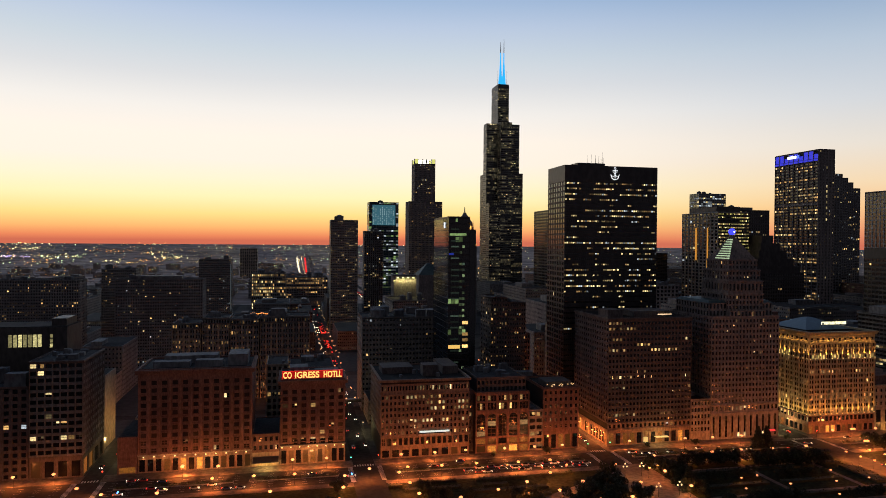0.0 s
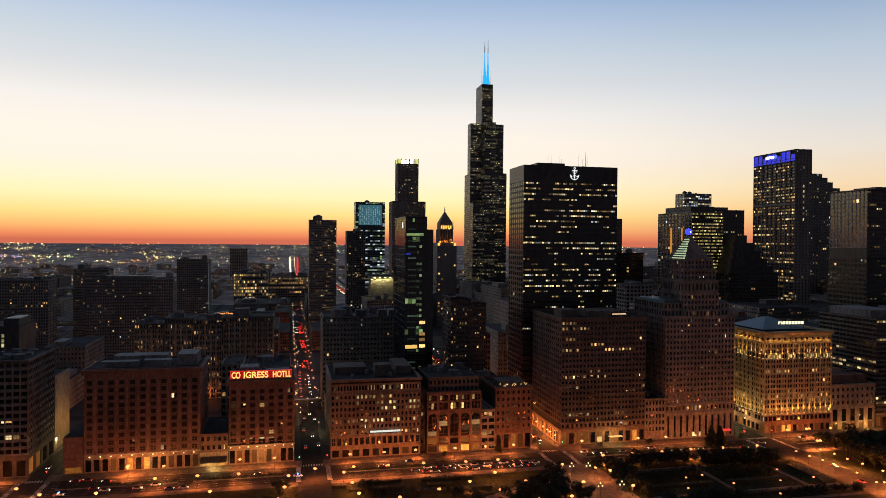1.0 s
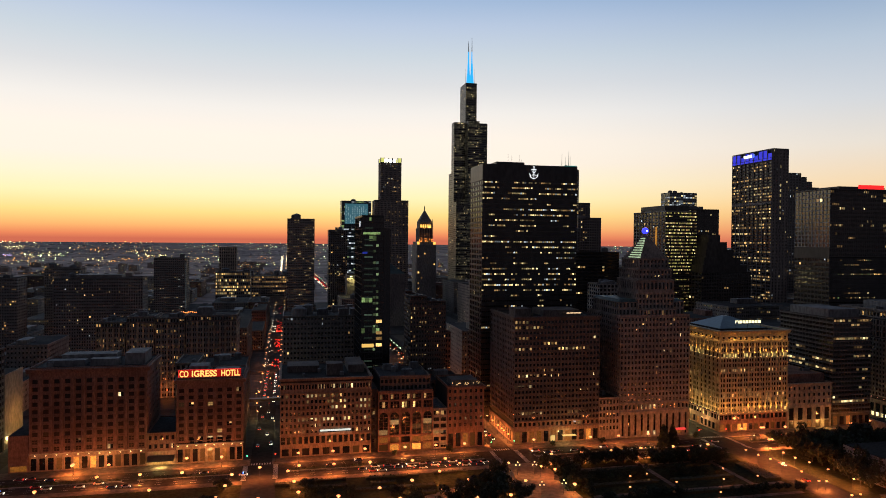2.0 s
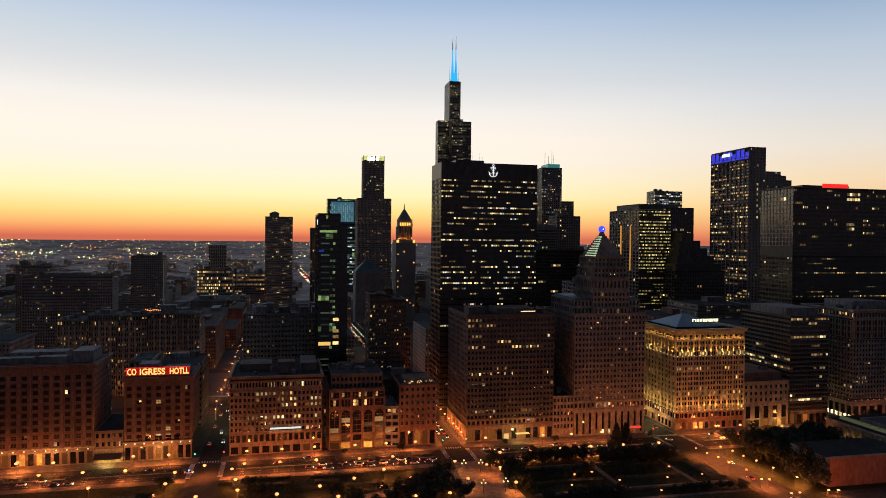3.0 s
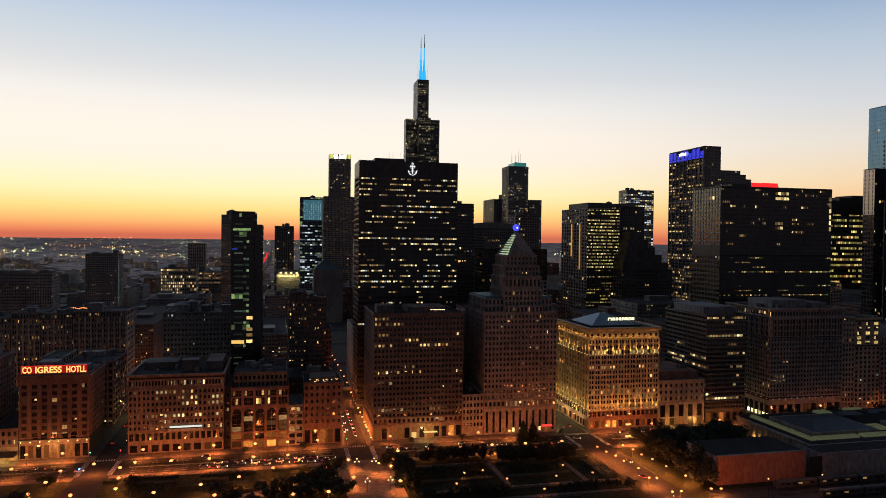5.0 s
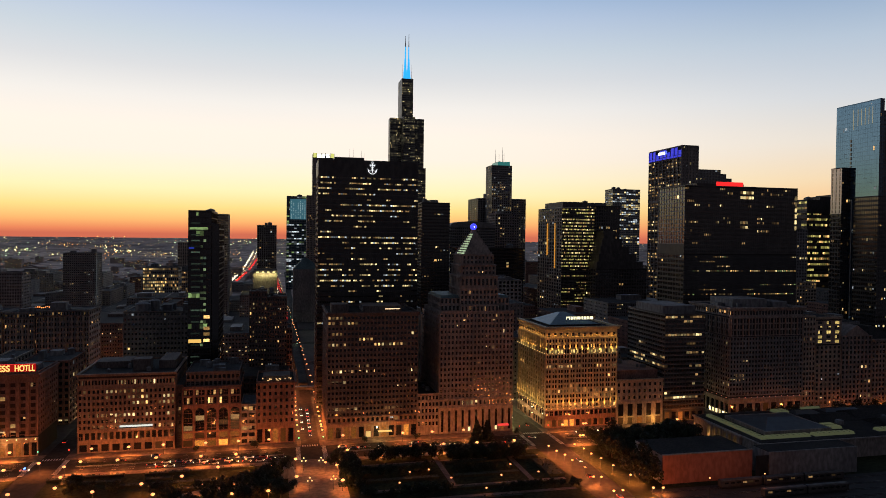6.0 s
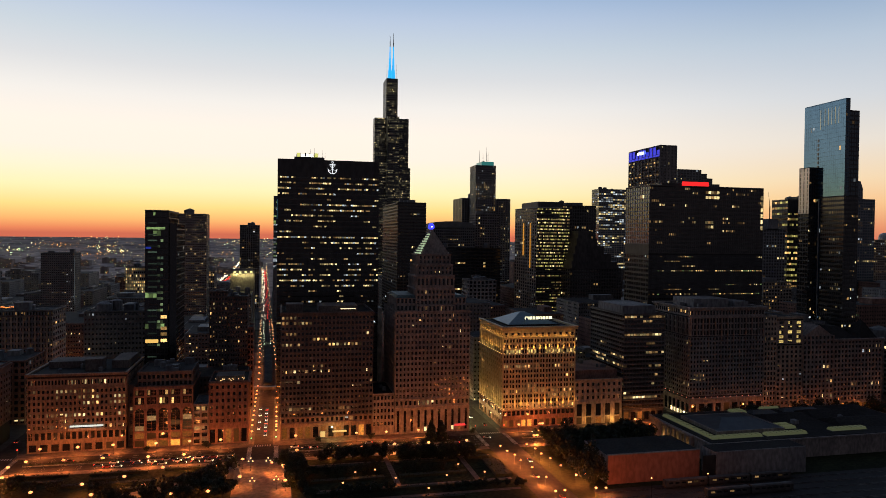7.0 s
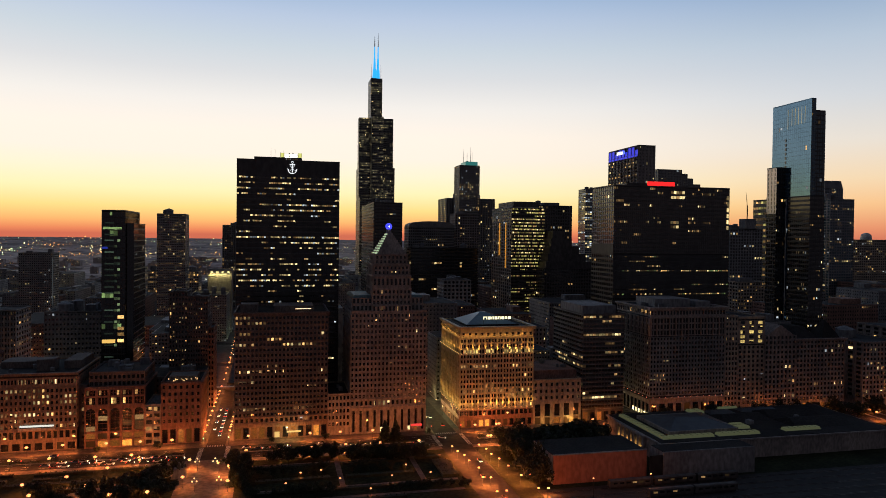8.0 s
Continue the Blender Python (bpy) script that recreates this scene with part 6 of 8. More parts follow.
ys = [(46, 117)] + [(a[1] + 2, c[0] - 2) for a, c in zip(AVENUES, AVENUES[1:])] + [(1050, 1130), (1200, 1290), (1310, 1400)]
xs = [(-1000, -900), (-880, -780), (-760, -640), (-620, -480), (-444, -321), (-296, -173), (-150, -28), (0, 119), (145, 311), (333, 440), (460, 580), (600, 720), (740, 860), (880, 1000)]
for y0, y1 in ys:
    for x0, x1 in xs:
        if (x0 < -700 and y0 < 500) or (x0 > 700 and y0 < 120):
            continue
        x = x0
        while x < x1 - 12:
            w = min(fill.uniform(30, 64), x1 - x)
            deep_lots = 2 if y0 < 250 else 1
            for k in range(deep_lots):
                d = (y1 - y0) / deep_lots
                ya, yb = y0 + k * d + 0.5, y0 + (k + 1) * d - 0.5
                loop = -160 < x < 420 and y0 < 1000
                h = fill.uniform(28, 75) if loop else fill.choice((10, 14, 18, 22, 26, 34, 42))
                if y0 < 120 and x < -200:
                    h = fill.uniform(15, 34)
                if 140 < ya < 215 and -455 < x < -330:
                    h = fill.uniform(8, 14)
                if x > 420:
                    h = fill.uniform(30, 80)
                skip = 0.55 if y0 > 650 and loop else 0.85
                if free(x, x + w - 1.0, ya, yb) and fill.random() < skip:
                    nm, lb, wall = fill.choice(NAMES)
                    plain_block(nm, x, x + w - 1.0, ya, yb, h, lb, wall, fill.choice((0.08, 0.14, 0.2, 0.3)) * (1.9 if x < -330 else 0.8))
            x += w
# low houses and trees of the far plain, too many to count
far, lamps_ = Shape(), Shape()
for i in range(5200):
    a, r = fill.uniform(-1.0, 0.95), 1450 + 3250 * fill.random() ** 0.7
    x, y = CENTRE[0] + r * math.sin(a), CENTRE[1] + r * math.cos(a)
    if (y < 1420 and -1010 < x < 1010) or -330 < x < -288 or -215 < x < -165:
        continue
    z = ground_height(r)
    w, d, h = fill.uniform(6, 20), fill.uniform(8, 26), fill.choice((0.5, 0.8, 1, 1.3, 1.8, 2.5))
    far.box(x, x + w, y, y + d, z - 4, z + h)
# row added beside the parkway to hide its lights from oblique camera positions
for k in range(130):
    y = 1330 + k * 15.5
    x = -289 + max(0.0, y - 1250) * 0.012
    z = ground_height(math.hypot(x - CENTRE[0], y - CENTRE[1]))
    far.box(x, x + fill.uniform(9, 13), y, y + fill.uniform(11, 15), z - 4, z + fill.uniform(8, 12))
# roof colour lifted to carry the haze over the plain
solid("far_houses", far, surface("hazed_far_roofs", (0.42, 0.34, 0.3), 0.95, grain=0.03, stain=0.3, bump=0, spec=0.1), "low houses of the distant plain, haze put into their colour", "houses", kind="stuff")


mid, panes_ = Shape(), Shape()
for i in range(750):  # warehouses, schools and flats between the centre and the plain
    a, r = fill.uniform(-1.0, 0.95), 1500 + 1700 * fill.random()
    x, y = CENTRE[0] + r * math.sin(a), CENTRE[1] + r * math.cos(a)
    if (y < 1420 and -1010 < x < 1010) or -335 < x < -283 or -225 < x < -155:
        continue
    z, w, d, h = ground_height(r), fill.uniform(14, 60), fill.uniform(14, 40), fill.choice((5, 7, 9, 12, 16, 22))
    mid.box(x, x + w, y, y + d, z - 4, z + h)
    mid.box(x + w * 0.2, x + w * 0.45, y + d * 0.3, y + d * 0.6, z + h, z + h + 2.5)
    for k in range(int(w * h / 60)):
        u, v, s_ = x + fill.uniform(1, w - 2), z + fill.uniform(1.5, h - 1.5), r * 0.0004
        if fill.random() < 0.6:
            panes_.face([(u, y - 0.1, v), (u + s_ * 1.6, y - 0.1, v), (u + s_ * 1.6, y - 0.1, v + s_), (u, y - 0.1, v + s_)], fill.choice((0, 0, 1, 2)))
# wall colour lifted in the same way, in place of haze
solid("far_low_blocks", mid, surface("hazed_far_block_walls", (0.34, 0.28, 0.25), 0.9, grain=0.05, stain=0.3, bump=0), "low blocks between centre and plain, haze put into their colour", "buildings", kind="stuff")


def far_lamp(x, y, up, size, kind):
    r = math.hypot(x - CENTRE[0], y - CENTRE[1])
    lamps_.ball(x, y, ground_height(r) + up, r * size, kind, n=4)


for i in range(8000):
    a, r = fill.uniform(-1.0, 0.95), 1300 + 3400 * fill.random() ** 0.75
    q = fill.random()
    far_lamp(CENTRE[0] + r * math.sin(a), CENTRE[1] + r * math.cos(a), fill.uniform(4, 12), 0.00036 * fill.choice((0.4, 0.5, 0.6, 0.8, 1.3)), 0 if q < 0.45 else 1 if q < 0.72 else 2)
for i in range(110):  # lit yards, car parks and shopping streets
    a, r = fill.uniform(-1.0, 0.95), 1700 + 2950 * fill.random() ** 0.6
    if i % 3 == 0:
        a, r = fill.uniform(-0.66, -0.2), fill.uniform(3300, 4650)
    x, y, kind = CENTRE[0] + r * math.sin(a), CENTRE[1] + r * math.cos(a), fill.choice((0, 0, 1, 1, 2))
    for k in range(fill.randint(5, 16)):
        far_lamp(x + fill.gauss(0, r * 0.012), y + fill.gauss(0, 60), fill.uniform(9, 18), 0.00052 * fill.uniform(0.5, 1.5), kind if fill.random() < 0.8 else 1)
# a lit yard, a stadium and a ribbon of lamps towards the south-west
for x0, x1, y, spread, n, size, kind in ((-1780, -1600, 3640, 50, 30, 0.0006, 1), (-1510, -1310, 3180, 60, 40, 0.0007, 2), (-1010, -880, 3240, 50, 34, 0.0006, 1), (-1035, -985, 2960, 20, 12, 0.0006, 0), (-430, -345, 2700, 60, 16, 0.0005, 2), (-1650, -1530, 3110, 12, 60, 0.00045, 3)):
    for k in range(n):
        far_lamp(fill.uniform(x0, x1), y + fill.gauss(0, spread), fill.uniform(4, 12), size * fill.uniform(0.6, 1.4), kind if fill.random() < 0.8 or kind == 3 else 1)
FAR_LAMPS = [glow("far_sodium_lamps", (1.0, 0.4, 0.1), 2.0, island=True, spread=0.95), glow("far_white_lamps", (1.0, 0.8, 0.36), 2.3, island=True, spread=0.95), glow("far_green_lamps", (0.75, 1.0, 0.55), 1.9, island=True, spread=0.95), glow("far_violet_lamps", (0.62, 0.5, 1.0), 1.6, island=True, spread=0.6)]
solid("far_lamps", lamps_, FAR_LAMPS, "countless small lights of the distant suburbs", "lights", kind="stuff")
solid("far_lit_windows", panes_, FAR_LAMPS, "small lit windows of the low far blocks", "windows", kind="stuff")


# ---------- street lamps ----------
BULB = glow("sodium_lamp_globe", (1.0, 0.31, 0.11), 2.3)
WHITE_BULB = glow("white_lamp_globe", (1.0, 0.72, 0.36), 1.8)
POLE = surface("dark_painted_lamp_post", (0.016, 0.016, 0.015), 0.8)
AVENUE_LAMPS = [(-248, -36), (-224, -38), (-205, -38), (-248, -11), (-224, -12), (-205, -12), (-187, -12), (-142, -12), (-104, -13), (-142, -42), (-123, -42), (-104, -42), (-84, -41), (-63, -42), (-39, -42), (6, -40), (5, -14), (20, -14), (38, -15), (-85, -14), (-64, -14), (-408, -10), (-390, -34), (-369, -34), (-348, -35), (-349, -10), (-330, -11), (-322, -43), (-308, -34), (-293, -43), (-287, -35), (-287, -12), (-268, -36), (-267, -12), (-172, -53)]
STREET_LAMPS = [(-169, 3), (-154, 3), (-154, 17), (-156, -62), (-199, -48), (-185, -63)]
# the first three are added only to tint the paved walk orange
PARK_LAMPS = [(-150, -68), (-172, -82), (-149, -92), (-213, -59), (-230, -70), (-201, -75), (-248, -78), (-218, -85), (-240, -94), (-203, -100), (-186, -100), (-324, -60), (-327, -76), (-360, -59), (-290, -60), (-288, -76), (-307, -81), (-269, -85)]
DRIVE_LAMPS = [(-21, -54), (-20, -64), (-18, -72), (-18, -82), (-16, -95), (-18, -110), (-14, -111), (-17, -131), (-12, -131), (-4, -54), (-2, -63), (-2, -73), (0, -82), (1, -95), (3, -111), (8, -111), (5, -131), (10, -132)]
GARDEN_LAMPS = [(-101, -79), (-112, -81), (-92, -94), (-54, -79), (-64.5, -95), (-43, -94), (-120, -96), (-78, -112)]
SOUTH = [(-491, -13), (-472, -12), (-454, -37), (-440, -48), (-414, -51), (-389, -14), (-408, -12)]
NORTH = [(22, -14), (8, -40), (23, -41), (63, -36), (41, -40), (90, -16)]
AVENUE_LAMPS += SOUTH + NORTH
AVENUE_LAMPS += [(110 + i * 22, -12 - 25 * (i % 2)) for i in range(14)]
STREET_LAMPS += [(-169.5, 18 + j * 13) for j in range(9)] + [(-154.0, 12 + j * 13) for j in range(9)]
STREET_LAMPS += [(-169.5 + 15.5 * (j % 2) - 0.022 * max(0, j * 14 - 40), 140 + j * 14) for j in range(34)] + [(-316.0 + 15.5 * (j % 2), 120 + j * 20) for j in range(24)]
# unseen lamps, added to throw an orange wash on the blocks behind
WASH_LAMPS = [(-432, 170), (-388, 170), (-446, 168), (-360, 172)] + [(x, y) for y in (130, 205, 275, 410, 530) for x in (-530, -455, -400, -345, -308)] + [(x, y) for y in (130, 275, 410) for x in (-250, -14, 132, 230)]
CROSS_LAMPS = [(-23.5, 8), (-5.5, 16), (-23.5, 24), (-5.5, 36), (-23.5, 46), (-5.5, 58), (-23.5, 70), (-4.5, 84)]
SIDE_LAMPS = [(-447, 24), (-462, 52), (-447, 80), (-302, 60), (-314, 90), (124, 24), (140, 48)]


def lamp_model(h, bulb, label, r):
    b = thing("street_lamp", (0, 0, -50), label, "street lamp", group="street lamps")
    part("post", Shape().drum(0, 0, 0.7, h - 0.2, 0.07, 0.04, n=8).drum(0, 0, 0, 0.7, 0.2, 0.12, n=8).tube((0, 0, h - 0.35), (0, -0.8, h + 0.1), 0.04), POLE, b)
    part("globe", Shape().ball(0, -0.8, h, r, n=10, squash=0.6), bulb, b)
    return b


def sodium(x, y, z, watts, colour=SODIUM, size=0.5):
    d = bpy.data.lights.new("lamp_light", "POINT")
    d.energy, d.color, d.shadow_soft_size = watts, colour, size
    new("lamp_light", d).location = (x, y, z)


def road_fill(x, y, z, watts):
    """A second light added under the globe, only to brighten the ground."""
    d = bpy.data.lights.new("lamp_downlight", "SPOT")
    d.energy, d.color, d.shadow_soft_size, d.spot_size, d.spot_blend = watts, SODIUM, 0.4, radians(164), 0.9
    new("lamp_downlight", d).location = (x, y, z)


for spots, h, r, watts, every, bulb, label in (
        (AVENUE_LAMPS, 6.0, 1.0, AVENUE_W, 1, BULB, "avenue street lamp with a bright sodium globe"),
        (STREET_LAMPS, 6.0, 0.75, AVENUE_W * 0.55, 1, BULB, "side street lamp with a sodium globe"),
        (PARK_LAMPS, 6.0, 1.0, AVENUE_W * 0.6, 1, BULB, "park lamp with a sodium globe"),
        (DRIVE_LAMPS, 5.0, 0.7, AVENUE_W * 0.95, 1, BULB, "drive lamp with a sodium globe"),
        (GARDEN_LAMPS, 4.0, 0.6, AVENUE_W * 0.1, 1, BULB, "garden lamp with a small orange globe"),
        (WASH_LAMPS, 8.0, 0.6, AVENUE_W * 0.6, 1, BULB, "sodium street lamp added to wash the blocks in orange"),
        (CROSS_LAMPS, 7.0, 0.45, AVENUE_W * 0.7, 1, WHITE_BULB, "cross street lamp with a yellow globe"),
        (SIDE_LAMPS, 7.0, 0.45, AVENUE_W * 0.45, 1, WHITE_BULB, "side street lamp with a yellowish white globe")):
    model = lamp_model(h, bulb, label, r)
    for i, (x, y) in enumerate(spots):
        copy_thing(model, pose(x, y + 0.8, 0))
        if i % every == 0 and not (spots is STREET_LAMPS and (y > 340 or (y > 130 and i % 2))):
            sodium(x, y, h - 0.9, watts, SODIUM if bulb is BULB else (1.0, 0.78, 0.3))
            if spots in (AVENUE_LAMPS, PARK_LAMPS, DRIVE_LAMPS, STREET_LAMPS):
                road_fill(x, y, h - 0.8, watts * 2.3)
    for o in (*model.children_recursive, model):
        bpy.data.objects.remove(o)
SIGNAL_RED, SIGNAL_GREEN = glow("red_signal", (1.0, 0.04, 0.02), 4.0), glow("green_signal", (0.1, 1.0, 0.5), 3.0)
for x, y, lens in ((-169, -9, SIGNAL_GREEN), (-154, -9, SIGNAL_GREEN), (-300, -8, SIGNAL_RED), (-316, -9, SIGNAL_GREEN), (-449, -9, SIGNAL_RED), (-24, -9, SIGNAL_RED), (-4, -10, SIGNAL_RED), (124, -10, SIGNAL_RED), (140, -12, SIGNAL_RED), (316, -10, SIGNAL_RED), (328, -12, SIGNAL_RED), (345, -14, SIGNAL_RED)):
    b = thing("traffic_signal", (x, y, 0.05), "traffic signal on a slim dark mast", "traffic light", group="traffic signals")
    part("mast", Shape().drum(0, 0, 0, 5.4, 0.09, 0.06, n=8), POLE, b)
    part("housing", Shape().box(-0.2, 0.2, -0.2, 0.15, 4.2, 5.4), STEEL_BLACK, b)
    part("lens", Shape().ball(0, -0.26, 5.0, 0.4, n=8), lens, b)
# twin white globes on the park walk
for x, y in ((-165.5, -88.5), (-153.5, -88.5), (-167.5, -56.0), (-158.0, -57.0)):
    b = thing("twin_globe_lamp", (x, y, 0), "park lamp with two white globes", "street lamp", group="twin globe lamps")
    part("pole", Shape().drum(0, 0, 0, 5.2, 0.14, 0.08, n=8), POLE, b)
    part("crossarm", Shape().tube((-1.1, 0, 5.0), (1.1, 0, 5.0), 0.06), POLE, b)
    for k in (-1.1, 0, 1.1):
        part("globe", Shape().ball(k, 0, 5.5 + (1.6 if k == 0 else 0), 0.42, n=10), WHITE_BULB, b)
    sodium(x, y, 4.3, AVENUE_W * 0.08, (1.0, 0.7, 0.3))
# lamp string along the kerb
b = thing("kerb_light_string", (-89, -28, 0), "row of small white kerb lights", "lights")
for i in range(8):
    part("post", Shape().drum(i * 3.1, 0, 0, 1.6, 0.06, n=6), POLE, b)
    part("light", Shape().ball(i * 3.1, 0, 1.75, 0.28, n=8), WHITE_BULB, b)

# ---------- hotel sign and building lights ----------
SIGN_RED = glow("red_neon", (1.0, 0.03, 0.02), 1.0)
SIGN_YELLOW = glow("yellow_bulb_letters", (1.0, 0.5, 0.13), 1.7)
b = thing("rooftop_letter_sign", (-355.3, 0.9, 49.2), "red neon rooftop sign with yellow bulb letters", "sign")
fr = Shape()
for i in range(13):
    fr.box(i * 2.9, i * 2.9 + 0.12, 0.5, 0.62, 0, 5.2)
    fr.tube((i * 2.9 + 0.06, 0.6, 5.0), (i * 2.9 + 0.06, 3.4, 0.1), 0.06)
fr.box(0, 35, 0.45, 0.55, 0.3, 0.42).box(0, 35, 0.45, 0.55, 4.9, 5.02)
part("support_frame", fr, STEEL_BLACK, b)
part("red_backing", Shape().box(0, 35, 0.25, 0.42, 0.5, 4.9), glow("red_lit_backing", (1.0, 0.012, 0.01), 0.34), b)
part("neon_border", Shape().box(-0.1, 35.1, -0.02, 0.15, -1.6, -1.2).box(0, 35, 0.05, 0.2, 4.75, 5.05).box(0, 0.3, 0.05, 0.2, 0.2, 4.7), SIGN_RED, b)
for word, x, wide in (("CO", 0.6, 4.9), ("IGRESS", 7.2, 13.9), ("HOTLL", 23.7, 10.6)):
    cu = bpy.data.curves.new("lettering", "FONT")
    cu.body, cu.size, cu.extrude, cu.offset = word, 5.0, 0.12, 0.11
    cu.materials.append(SIGN_YELLOW)
    ob = new("lettering", cu)
    bpy.context.view_layer.update()
    ob.scale = (wide / ob.dimensions.x, 1, 1)
    ob.parent = b
    ob.location, ob.rotation_euler = (x, 0.0, 0.9), (radians(90), 0, 0)

ANCHOR = glow("white_anchor_light", (0.9, 0.95, 1.0), 1.1)
tower = bpy.data.objects["dark_red_steel_tower"]
an = Shape()
ax, az = 39.6, 180.8
an.box(ax - 0.32, ax + 0.32, -0.5, -0.3, az - 4.2, az + 4.6).box(ax - 2.6, ax + 2.6, -0.5, -0.3, az + 2.6, az + 3.5)
for k in range(14):
    t0, t1 = math.pi * (1.08 + 0.84 * k / 14), math.pi * (1.08 + 0.84 * (k + 1) / 14)
    an.tube((ax + 4.0 * math.cos(t0), -0.4, az - 1.2 + 4.0 * math.sin(t0)), (ax + 4.0 * math.cos(t1), -0.4, az - 1.2 + 4.0 * math.sin(t1)), 0.32)
for k in (-1, 1):
    an.tube((ax + k * 4.6, -0.4, az - 0.4), (ax + k * 3.0, -0.4, az - 2.6), 0.1, 0.55)
    an.tube((ax - k * 1.9, -0.4, az - 2.6), (ax + k * 1.9, -0.4, az + 2.0), 0.18)
for k in range(10):
    t0, t1 = 2 * math.pi * k / 10, 2 * math.pi * (k + 1) / 10
    an.tube((ax + 0.9 * math.cos(t0), -0.4, az + 5.3 + 0.9 * math.sin(t0)), (ax + 0.9 * math.cos(t1), -0.4, az + 5.3 + 0.9 * math.sin(t1)), 0.2)
an.v = [(ax + (x - ax) * 0.8, y, az + 1 + (z - az) * 0.8) for x, y, z in an.v]
part("anchor_sign", an, ANCHOR, tower, "white illuminated anchor")

# uplights of the cream block
WARM_UP = (1.0, 0.53, 0.11)
cream = bpy.data.objects["floodlit_terracotta_block"]
UP_GLOW = glow("uplight_lens", (1.0, 0.62, 0.2), 1.3)
for face in "ES":
    for z, watts, reach in ((13.4, 0.18, 2.8), (62.6, 0.6, 1.5)):
        d = bpy.data.lights.new("uplight_strip", "AREA")
        d.shape, d.size, d.size_y, d.energy, d.color = "RECTANGLE", 52.0, 0.4, UPLIGHT_W * watts, WARM_UP
        ob = new("uplight_strip", d)
        if face == "E":
            ob.matrix_world = Matrix.Translation((24.5, -reach, z)) @ Euler((radians(180 - 12), 0, 0)).to_matrix().to_4x4()
        else:
            ob.matrix_world = Matrix.Translation((-2.2 - reach, 28, z)) @ Euler((0, radians(180 + 12), 0)).to_matrix().to_4x4() @ Euler((0, 0, radians(90))).to_matrix().to_4x4()
    for z in (13.6, 52.0):
        for i in range(13):
            if face == "E":
                x, y = min(52.8, max(0.6, i * 53.4 / 12)), -0.95
            else:
                x, y = -0.95, min(55.4, max(0.6, i * 56.0 / 12))
            part("uplight_fixture", Shape().box(x - 0.25, x + 0.25, y - 0.25, y + 0.25, z - 0.5, z - 0.1), UP_GLOW, cream)
            d = bpy.data.lights.new("uplight", "SPOT")
            d.energy, d.color, d.shadow_soft_size, d.spot_size, d.spot_blend = UPLIGHT_W * 9.0, WARM_UP, 0.06, radians(26), 0.7
            e = Vector((x - 2.2, y - 0.12, z)) if face == "E" else Vector((x - 2.32, y, z))
            new("uplight", d).matrix_world = look(e, e + Vector((0, 0.8, 6.0) if face == "E" else (0.8, 0, 6.0)))
SIGN_BAR = glow("yellow_white_sign", (1.0, 0.92, 0.55), 1.6)
sx = 20.0
for k, w in enumerate((2.8, 2.0, 1.8, 2.0, 1.8, 2.0, 1.7, 2.2)):
    sg = Shape().box(sx, sx + w, 12.0, 12.3, 73.6, 75.6)
    if k % 2 == 0:
        sg = Shape().prism([(sx, 12.0), (sx + w, 12.0), (sx + w, 12.3), (sx, 12.3)], 75.0, 75.6)
        sg.box(sx, sx + 0.6, 12.0, 12.3, 73.6, 75.0).box(sx + w - 0.6, sx + w, 12.0, 12.3, 73.6, 75.0)
    part("sign_bar", sg, SIGN_BAR, cream, "plain lit bar of a roof sign")
    sx += w + 0.6
part("sign_rail", Shape().box(19.6, 41.4, 12.4, 12.5, 73.2, 73.5).box(20, 20.2, 12.4, 12.6, 69, 73.2).box(30, 30.2, 12.4, 12.6, 69, 73.2).box(40.8, 41, 12.4, 12.6, 69, 73.2), STEEL_BLACK, cream)
# lights on the trade tower and the pale tower
for x, y, z, w, c in ((-92, 638.9, 130.4, 1500, (1.0, 0.36, 0.06)), (-83, 638.9, 130.4, 1500, (1.0, 0.36, 0.06)), (-74, 638.9, 130.4, 1500, (1.0, 0.36, 0.06)), (-88, 640.6, 151.2, 1500, (1.0, 0.42, 0.08)), (-78, 640.6, 151.2, 1500, (1.0, 0.42, 0.08))):
    d = bpy.data.lights.new("tower_floodlight", "POINT")
    d.energy, d.color, d.shadow_soft_size = w, c, 0.3
    new("tower_floodlight", d).location = (x, y, z)
d = bpy.data.lights.new("top_lamp_strip", "AREA")
d.shape, d.size, d.size_y, d.energy, d.color = "RECTANGLE", 28.0, 0.5, 9000.0, (1.0, 0.82, 0.3)
new("top_lamp_strip", d).matrix_world = Matrix.Translation((-200.5, 509.0, 80.6)) @ Euler((radians(-14), 0, 0)).to_matrix().to_4x4()
tt = bpy.data.objects["gilded_trade_tower"]
# panels glow by themselves where floodlight would fall on the stone
TG = glow("golden_niche_glow", (1.0, 0.5, 0.1), 1.6)
for i in range(5):
    part("lit_niche", Shape().box(6.4 + i * 3.6, 8.6 + i * 3.6, 4.2, 4.55, 151, 156), TG, tt)
for x in (0.8, 26.5):
    part("lit_niche", Shape().box(x, x + 3.6, 0.5, 0.95, 124.6, 129), TG, tt)
# hotel lanterns, awning light
hs, hn = bpy.data.objects["hotel_south_wing"], bpy.data.objects["hotel_north_wing"]
LANT = glow("wall_lantern", (1.0, 0.66, 0.3), 3.5)
for i in range(11):
    part("wall_lantern", Shape().ball(3 + i * 5.5, -0.6, 9.0, 0.36, n=8), LANT, hs)
    sodium(-433 + 3 + i * 5.5, -1.1, 7.6, AVENUE_W * 0.012, (1.0, 0.5, 0.14), 0.2)
for i in range(8):
    part("wall_lantern", Shape().ball(1.0 + i * 5.0, -0.6, 10.2, 0.36, n=8), LANT, hn)
    sodium(-356 + 1 + i * 5.0, -1.1, 8.4, AVENUE_W * 0.012, (1.0, 0.5, 0.14), 0.2)
